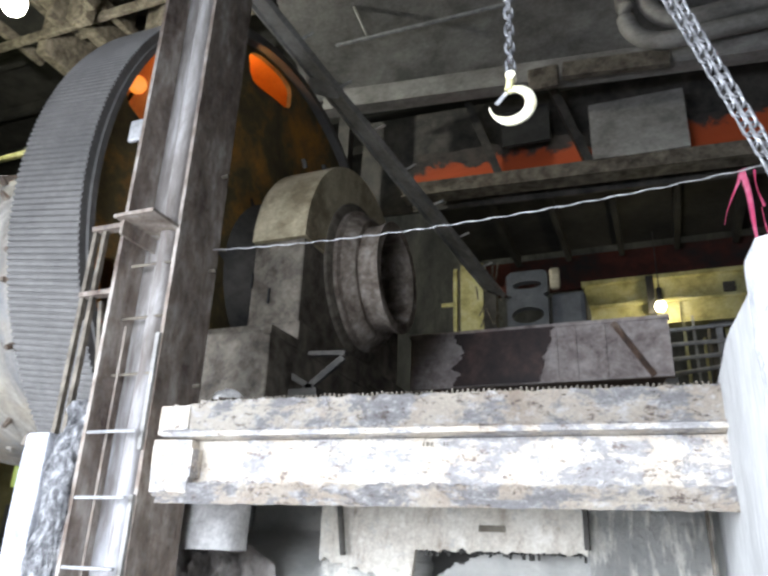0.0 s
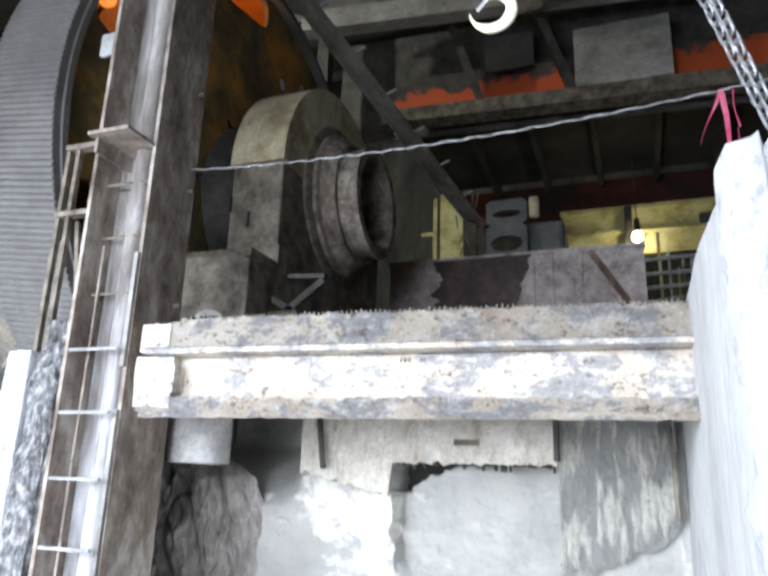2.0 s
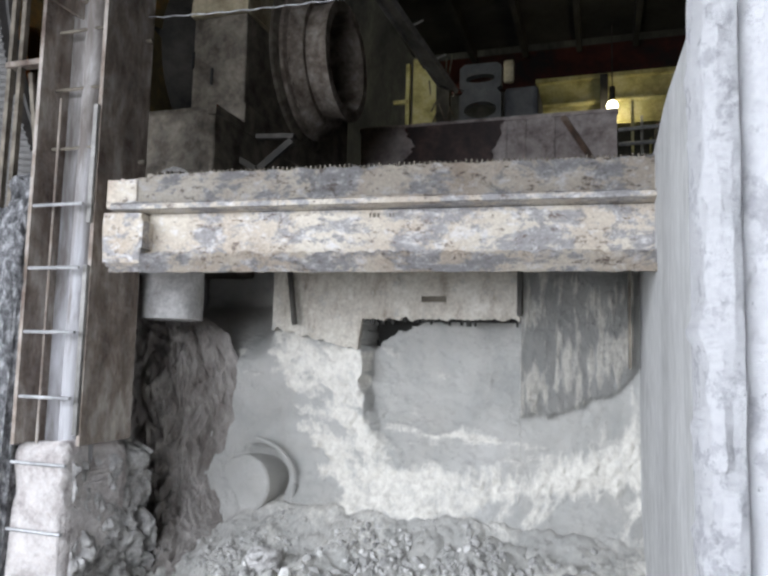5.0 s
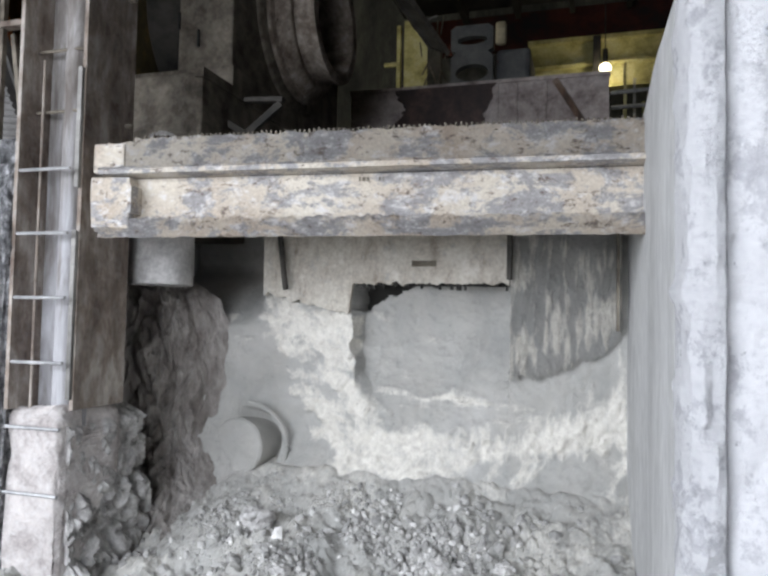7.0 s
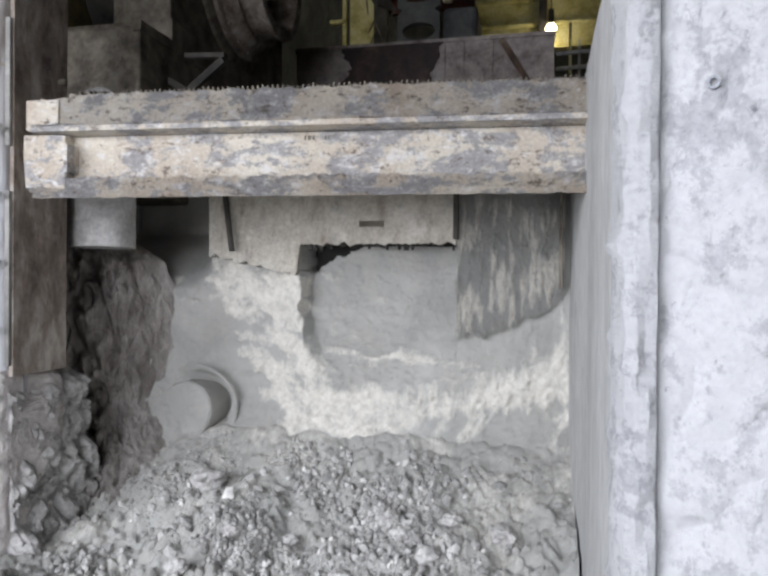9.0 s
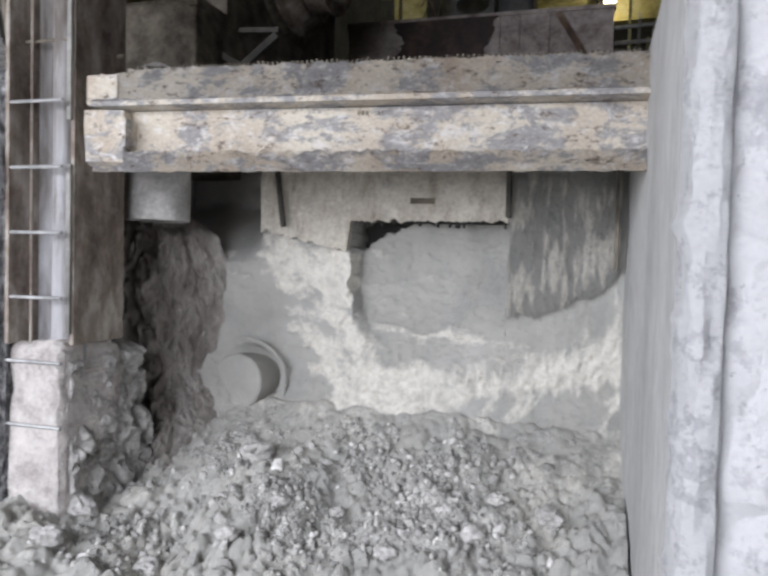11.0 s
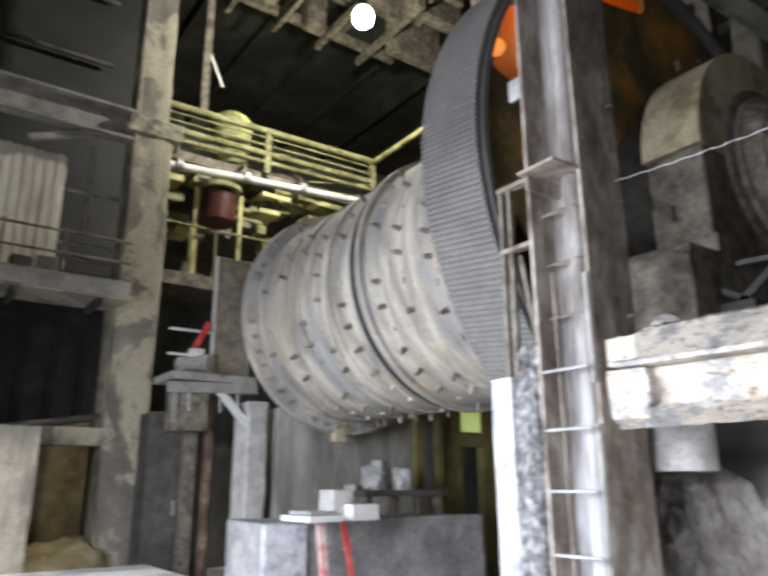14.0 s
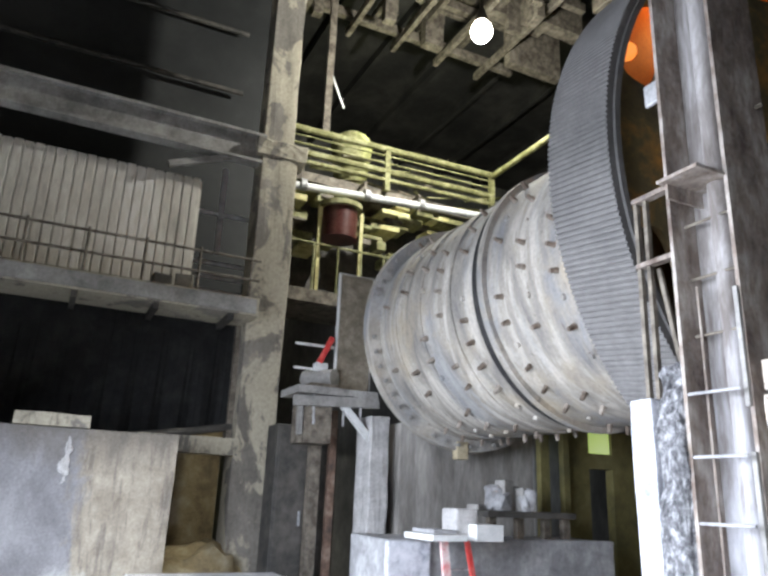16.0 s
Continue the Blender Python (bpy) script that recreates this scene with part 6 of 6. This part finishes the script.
    pil = thing("end_pillar", "pale concrete pillar supporting the drum's end", "pillar")
    part("pillar", rough_up(bm_box((-9.5, 3.86, -0.05), (-9.0, 4.15, 2.62), 0.02), 0.02, 3.5, 8), M["white_dust"], pil)
    wall2 = thing("end_pier", "wide grey concrete pier under the drum's end bearing", "pier", kind="structure")
    part("pier", rough_up(bm_box((-9.95, 4.3, -0.05), (-8.95, 7.0, 2.55)), 0.02, 1.5, 8), M["pier_streak"], wall2)
    # block, door and handle are added; they stand in for dark background
    dark = thing("dark_backdrop", "dark block standing in for the dark background beside the platform", "cabinet")
    box_part("body", (-10.4, 2.8, -0.05), (-9.9, 3.75, 2.5), "dark_steel", dark, bevel=0.02)
    door = box_part("door", (-9.9, 2.84, 0.05), (-9.875, 3.26, 2.4), "dark_steel", dark, bevel=0.01)
    box_part("handle", (-9.875, 3.18, 1.1), (-9.85, 3.21, 1.3), "galvanised", door)
    box_part("door_strip", (-9.9, 3.28, 0.0), (-9.88, 3.34, 2.4), "dusty_steel", dark)


# near-black tones put the wall's shade into its colour
M["panel_shade"] = patchy("panel_shade", (0.012, 0.013, 0.013), (0.02, 0.021, 0.021), (0.033, 0.034, 0.033), 0.5, 0.7, bump=0.1)


def bunker_material():
    """Grey cement wash that gives way along the wall to tan concrete with dark runs, and white splashes low down."""
    k = Mat("bunker", 0.9)
    s = k.t.nodes.new("ShaderNodeSeparateXYZ")
    k.t.links.new(k.co, s.inputs[0])

    def span(value, a, b):
        n = k.t.nodes.new("ShaderNodeMapRange")
        k.t.links.new(value, n.inputs[0])
        n.inputs[1].default_value, n.inputs[2].default_value = a, b
        return n.outputs[0]

    big = k.noise(1.6, 8, 0.65, (1, 1, 0.6), 0.4)
    grey = k.ramp(big, [(0.35, (0.16, 0.155, 0.16)), (0.65, (0.28, 0.275, 0.28))])
    tan = k.ramp(k.noise(3.0, 8, 0.65), [(0.35, (0.25, 0.215, 0.165)), (0.65, (0.40, 0.355, 0.28))])
    runs = k.noise(5.0, 8, 0.7, (1, 1.2, 0.16), 0.3)
    tan = k.mix(k.ramp(runs, [(0.36, 0.85), (0.48, 0.0)]), tan, (0.15, 0.13, 0.11))
    col = k.mix(k.ramp(k.mix(0.55, span(s.outputs[1], -0.6, 1.0), k.noise(2.6, 9, 0.7, (1, 1, 0.45), 0.3)), [(0.48, 0.0), (0.56, 1.0)]), grey, tan)
    soil = k.mix(0.5, span(s.outputs[2], 0.9, 2.4), k.noise(2.0, 9, 0.72, (1, 1, 0.35)))
    col = k.mix(k.ramp(soil, [(0.52, 0.0), (0.66, 0.75)]), col, (0.14, 0.125, 0.105))
    low = k.mix(0.5, span(s.outputs[2], 1.3, -0.2), k.noise(2.4, 9, 0.7))
    col = k.mix(k.ramp(low, [(0.5, 0.0), (0.66, 0.8)]), col, (0.62, 0.61, 0.59))
    small = k.noise(30, 6, 0.7)
    k.colour(k.mix(0.3, col, k.ramp(small, [(0.3, 0.25), (0.7, 0.95)]), "OVERLAY"))
    k.bump(big, 0.4, 0.02).bump(small, 0.4, 0.006)
    return k.m


M["bunker"] = bunker_material()
M["brown_niche"] = patchy("brown_niche", (0.15, 0.11, 0.06), (0.32, 0.25, 0.13), (0.46, 0.40, 0.27), 1.4, 0.9, bump=0.4)
M["pier_streak"] = patchy("pier_streak", (0.15, 0.14, 0.125), (0.26, 0.245, 0.225), (0.40, 0.38, 0.35), 2.4, 0.9, bump=0.3, fine=22, stretch=(1, 1, 0.2))
M["mesh_tan"] = patchy("mesh_tan", (0.13, 0.11, 0.08), (0.20, 0.17, 0.125), (0.28, 0.245, 0.19), 5, 0.8, bump=0.3)
M["mesh_pale"] = patchy("mesh_pale", (0.30, 0.27, 0.21), (0.42, 0.38, 0.30), (0.50, 0.46, 0.38), 8, 0.7, bump=0.1)
left_hall()


def gallery():
    X = -12.5
    g = thing("gallery", "dull yellow gallery with handrails and pipes behind the drum", "gallery")
    for z, r in ((8.84, 0.075), (8.68, 0.02), (8.50, 0.025), (8.30, 0.07), (8.10, 0.05)):
        part("rail", bm_rod((X, 3.2, z), (X, 8.4, z + 0.12), r, 8), M["gallery_olive"], g)
    for y in (5.55, 8.3):
        part("stanchion", bm_box((X - 0.05, y, 7.9), (X + 0.05, y + 0.12, 8.95)), M["gallery_olive"], g)
    part("side_rail", bm_rod((X, 8.35, 8.9), (-8.6, 8.35, 8.95), 0.07, 8), M["gallery_olive"], g)
    part("floor_edge", bm_box((X - 1.6, 3.2, 7.75), (X - 0.1, 8.4, 7.95)), M["dusty_steel"], g)
    part("vertical_post", bm_box((X - 0.05, 4.05, 8.9), (X + 0.05, 4.2, 13.9)), M["dusty_steel"], g)
    part("loose_bar", bm_strip(((X, 4.15, 10.4), (X, 4.5, 9.6)), 0.04, 0.04, (1, 0, 0)), M["grey_white_paint"], g)
    loose = random.Random(41)
    for k in range(16):
        y = 3.4 + 4.6 * loose.random()
        z = 7.95 + 0.8 * loose.random()
        part("cable_run", bm_rod((X - 0.2 - 0.5 * loose.random(), y, z), (X - 0.2 - 0.5 * loose.random(), y + loose.uniform(0.4, 1.6), z + loose.uniform(-0.3, 0.3)), loose.uniform(0.015, 0.04), 6), M["gallery_olive" if k % 2 else "dusty_steel"], g)
    white = thing("white_pipe", "white painted pipe running under the gallery", "pipe")
    part("pipe", bm_rod((X + 0.2, 3.2, 7.42), (X + 0.2, 8.0, 7.75), 0.08, 14), M["grey_white_paint"], white, smooth=True)
    for y in (3.6, 5.0, 6.3):
        part("coupling", bm_rod((X + 0.2, y, 7.45 + (y - 3.2) * 0.069), (X + 0.2, y + 0.12, 7.458 + (y - 3.2) * 0.069), 0.125, 14), M["galvanised"], white)
        part("hanger", bm_box((X + 0.18, y, 7.5), (X + 0.22, y + 0.05, 7.9)), M["dusty_steel"], white)
        part("bracket", bm_box((X - 0.5, y, 7.84), (X + 0.22, y + 0.05, 7.9)), M["dusty_steel"], white)
    r = random.Random(21)
    duct = thing("cable_ducts", "cluttered dusty ducts and boxes under the gallery", "ducts")
    for k in range(46):
        y, z = 3.4 + r.random() * 4.4, 6.3 + r.random() * 1.6
        w, h = r.uniform(0.2, 0.7), r.uniform(0.06, 0.22)
        part("duct", bm_box((X - 0.5 - r.random() * 0.5, y, z), (X - 0.2, y + w, z + h), 0.02), M[("gallery_olive", "yellow_paint", "dusty_steel", "gallery_olive")[k % 4]], duct)
    part("back", bm_box((X - 1.5, 3.2, 5.2), (X - 1.3, 9.5, 7.9)), M["dark_steel"], duct)
    tank = thing("brown_tank", "dark red-brown hanging tank", "tank")
    part("tank", bm_rod((X + 0.3, 4.45, 6.42), (X + 0.3, 4.45, 7.05), 0.36, 24), M["brown_tank"], tank, smooth=True)
    part("lid", bm_rod((X + 0.3, 4.45, 7.05), (X + 0.3, 4.45, 7.15), 0.45, 24), M["gallery_olive"], tank)
    for y in (4.0, 4.9):
        part("leg", bm_box((X + 0.25, y, 5.2), (X + 0.32, y + 0.07, 7.1)), M["yellow_paint"], tank)
    plat = thing("drive_platform", "steel drive platform beyond the drum", "platform")
    part("deck", bm_box((X - 1.2, 3.2, 5.0), (X + 0.5, 9.0, 5.25)), M["dusty_steel"], plat)
    for k in range(8):
        y = 3.4 + 0.5 * k
        part("post", bm_rod((X + 0.45, y, 5.25), (X + 0.45, y, 6.2), 0.025, 6), M["gallery_olive"], plat)
    part("rail", bm_rod((X + 0.45, 3.4, 6.2), (X + 0.45, 7.0, 6.2), 0.025, 6), M["gallery_olive"], plat)
    part("lower_wall", bm_box((X - 1.2, 3.2, -0.05), (X - 1.0, 9.0, 5.0)), M["dark_concrete"], plat)
    hopper = thing("yellow_hopper", "dull yellow rounded hopper standing behind the gallery rail", "hopper")
    bm = bmesh.new()
    bmesh.ops.create_uvsphere(bm, u_segments=24, v_segments=14, radius=0.5)
    bm.transform(Matrix.LocRotScale((-13.5, 5.15, 9.3), None, (0.98, 0.98, 0.7)))
    part("dome", rough_up(bm, 0.02, 3), M["gallery_olive"], hopper, smooth=True)
    part("body", bm_rod((-13.5, 5.15, 7.93), (-13.5, 5.15, 9.3), 0.3, 20, 0.485), M["gallery_olive"], hopper, smooth=True)
    lamp = thing("hall_lamp", "bright hanging hall lamp in a cage", "lamp")
    L = Vector((-9.4, 6.0, 10.05))
    bm = bmesh.new()
    bmesh.ops.create_uvsphere(bm, u_segments=20, v_segments=12, radius=0.2)
    bm.transform(Matrix.LocRotScale(L, None, (1, 1, 1.15)))
    part("globe", bm, M["lamp_white"], lamp, "glowing globe", smooth=True)
    part("cap", bm_rod(L + Vector((0, 0, 0.2)), L + Vector((0, 0, 0.5)), 0.14, 16, 0.06), M["dark_steel"], lamp)
    part("stem", bm_rod(L + Vector((0, 0, 0.5)), (L.x, L.y, 13.95), 0.025, 8), M["dark_steel"], lamp)
    beacon = thing("gear_lamp", "orange glowing bulb behind the gear web", "lamp")
    bm = bmesh.new()
    bmesh.ops.create_uvsphere(bm, u_segments=16, v_segments=10, radius=0.07)
    bm.transform(pose(-3.36, 3.2, 4.77))
    part("bulb", bm, M["lamp_orange"], beacon, smooth=True)
    part("stalk", bm_rod((-3.36, 3.2, 4.77), (-3.58, 3.35, 4.8), 0.015, 6), M["dark_steel"], beacon)
    roofing = thing("roof_ducts", "dim ducts and steel beams hanging under the hall roof", "ducts")
    r = random.Random(9)
    for k in range(90):
        x, y = -13.5 + r.random() * 8, 3.5 + r.random() * 6
        if abs(x + 9.4) < 0.9 and abs(y - 6.0) < 1.2:
            continue
        part("duct", bm_box((x, y, 12.0 + r.random() * 1.8), (x + r.uniform(0.1, 0.4) * (4 if k % 3 == 0 else 1), y + r.uniform(0.08, 0.35) * (5 if k % 3 == 1 else 1), 14.0), 0.02), M["dusty_steel"], roofing)
    for k in range(9):
        x, y = -13.4 + 0.95 * k, 3.6 + 0.62 * k
        part("roof_beam", bm_box((x, 3.4, 12.6 + 0.5 * (k % 3)), (x + 0.16, 9.6, 12.85 + 0.5 * (k % 3)), 0.02), M["dusty_steel"], roofing)
        part("roof_beam", bm_box((-13.6, y, 12.3 + 0.6 * (k % 2)), (-5.4, y + 0.12, 12.5 + 0.6 * (k % 2)), 0.02), M["dusty_steel"], roofing)


gallery()


def hall_clutter():
    rope = thing("slack_cable", "slack grey cable looped beside the hall column", "cable")
    for k, (y0, z0, y1, z1, sag) in enumerate(((3.1, 2.75, 3.15, 1.3, 0.35), (3.15, 3.1, 3.7, 2.9, -0.25))):
        pts = []
        for i in range(17):
            f = i / 16
            pts.append((-10.2, y0 + (y1 - y0) * f + sag * math.sin(math.pi * f), z0 + (z1 - z0) * f - 0.1 * math.sin(math.pi * f)))
        part("cable", bm_tube(pts, 0.018, 6), M["galvanised"], rope, smooth=True)
    drive = thing("drive_unit", "small dusty drive unit on the end platform", "motor")
    part("body", bm_rod((-9.6, 3.05, 3.12), (-9.2, 3.35, 3.12), 0.13, 18), M["pale_steel"], drive, smooth=True)
    part("foot", bm_box((-9.65, 2.98, 2.95), (-9.15, 3.4, 3.02), 0.01), M["dusty_steel"], drive)
    part("terminal_box", bm_box((-9.45, 3.1, 3.22), (-9.3, 3.28, 3.34), 0.01), M["grey_white_paint"], drive)
    r = random.Random(33)
    for k in range(2):
        y, z = 1.02 + 0.34 * k, 4.40
        bm = bm_box((-0.1, -0.14, 0), (0.1, 0.14, 0.16 + 0.2 * r.random()), 0.02)
        bm.transform(pose(-10.75, y, z, 0, 0, r.uniform(-20, 20)))
        solo("walkway_box", bm, M["hall_concrete" if k % 2 else "dark_steel"], "small dusty box lying on the steel walkway", "box", group="boxes on the walkway")


hall_clutter()


# ---- floor below the drum ----
def below_drum():
    block = thing("concrete_block", "big grey concrete block on the hall floor", "block")
    part("block", rough_up(bm_box((-7.9, 3.15, -0.03), (-7.0, 6.3, 1.12), 0.03), 0.012, 2, 8), M["block_grey"], block)
    part("white_end", rough_up(bm_box((-7.0, 3.14, -0.03), (-6.92, 3.65, 1.10), 0.02), 0.01, 3, 5), M["white_concrete"], block, "whitewashed end")
    stand = thing("folding_trestle", "red and white folding trestle stand", "trestle", (0, -0.27, 0))
    for y0, y1, w, m in ((3.88, 4.02, 0.085, "trestle"), (4.16, 4.40, 0.05, "red_paint")):
        part("leg", bm_strip(((-6.6, y0, 1.14), (-6.6, y1, 0.0)), w, 0.04, (1, 0, 0)), M[m], stand)
    for k in range(3):
        part("rung", bm_rod((-6.62, 3.92 + 0.045 * k, 0.85 - 0.3 * k), (-6.62, 4.22 + 0.06 * k, 0.85 - 0.3 * k), 0.012, 6), M["galvanised"], stand)
    part("top_board", bm_box((-6.9, 3.58, 1.14), (-6.3, 3.98, 1.20), 0.006), M["grey_white_paint"], stand, "white board")
    part("top_board", bm_box((-6.9, 3.68, 1.203), (-6.45, 3.94, 1.24), 0.006), M["block_grey"], stand, "grey board")
    part("top_board", bm_box((-6.85, 4.12, 1.14), (-6.35, 4.45, 1.30), 0.006), M["grey_white_paint"], stand, "white box")
    part("box", bm_box((-6.8, 3.97, 1.18), (-6.5, 4.24, 1.45), 0.03), M["white_dust"], stand)
    table = thing("work_table", "low dark steel work table stacked with parts", "table")
    part("top", bm_box((-7.8, 4.5, 1.36), (-7.1, 5.8, 1.43), 0.008), M["dark_steel"], table)
    for y in (4.6, 5.0, 5.4, 5.7):
        part("leg", bm_box((-7.3, y, 1.1), (-7.22, y + 0.1, 1.36)), M["dusty_steel"], table)
    r = random.Random(2)
    for k in range(14):
        y, h, x = 4.55 + r.random() * 0.75, r.uniform(0.06, 0.36), -7.65 + 0.4 * r.random()
        bm = bm_box((-0.08, -0.09, 0), (0.08, 0.09, h), 0.02) if k % 3 else bm_blob((-0.12, -0.12, 0), (0.12, 0.12, 0.5 * h + 0.12), 0.6, 0.04, 9.0, 3, k)
        bm.transform(pose(x, y, 1.43, 0, 0, r.uniform(0, 90)))
        solo("machine_part", bm, M["pale_steel" if k % 3 else "block_grey"], "small dusty machine part on the table", "machine part", group="parts on the table")
    back = thing("shed_wall", "olive painted wall with a doorway under the drum", "wall", kind="structure")
    box_part("panel", (-8.3, 6.6, -0.05), (-8.15, 7.0, 2.6), "olive_wall", back)
    box_part("panel", (-8.3, 7.45, -0.05), (-8.15, 9.5, 2.6), "olive_wall", back)
    box_part("lintel", (-8.3, 7.0, 2.05), (-8.15, 7.45, 2.25), "olive_wall", back)
    box_part("post", (-8.1, 6.0, -0.05), (-8.0, 6.15, 2.6), "olive_wall", back)
    box_part("post", (-8.1, 6.4, -0.05), (-8.0, 6.5, 2.6), "olive_wall", back)
    box_part("dark_back", (-9.0, 6.6, -0.05), (-8.9, 9.5, 2.6), "dark_concrete", back)
    window = thing("window_1", "bright yellow-green window above the doorway", "window", kind="structure")
    box_part("pane", (-8.28, 7.0, 2.26), (-8.2, 7.45, 2.6), "lime_glass", window, "lit lime pane")
    box_part("window_frame", (-8.2, 6.97, 2.24), (-8.17, 7.48, 2.27), "olive_wall", window)


M["trestle"] = patchy("trestle", (0.60, 0.10, 0.10), (0.70, 0.45, 0.43), (0.75, 0.68, 0.66), 6, 0.55, bump=0.1)
M["lime_glass"] = glow("lime_glass", (0.55, 0.75, 0.12), 0.6)
below_drum()


def motions():
    """Nothing but the camera moves in this shot."""


motions()
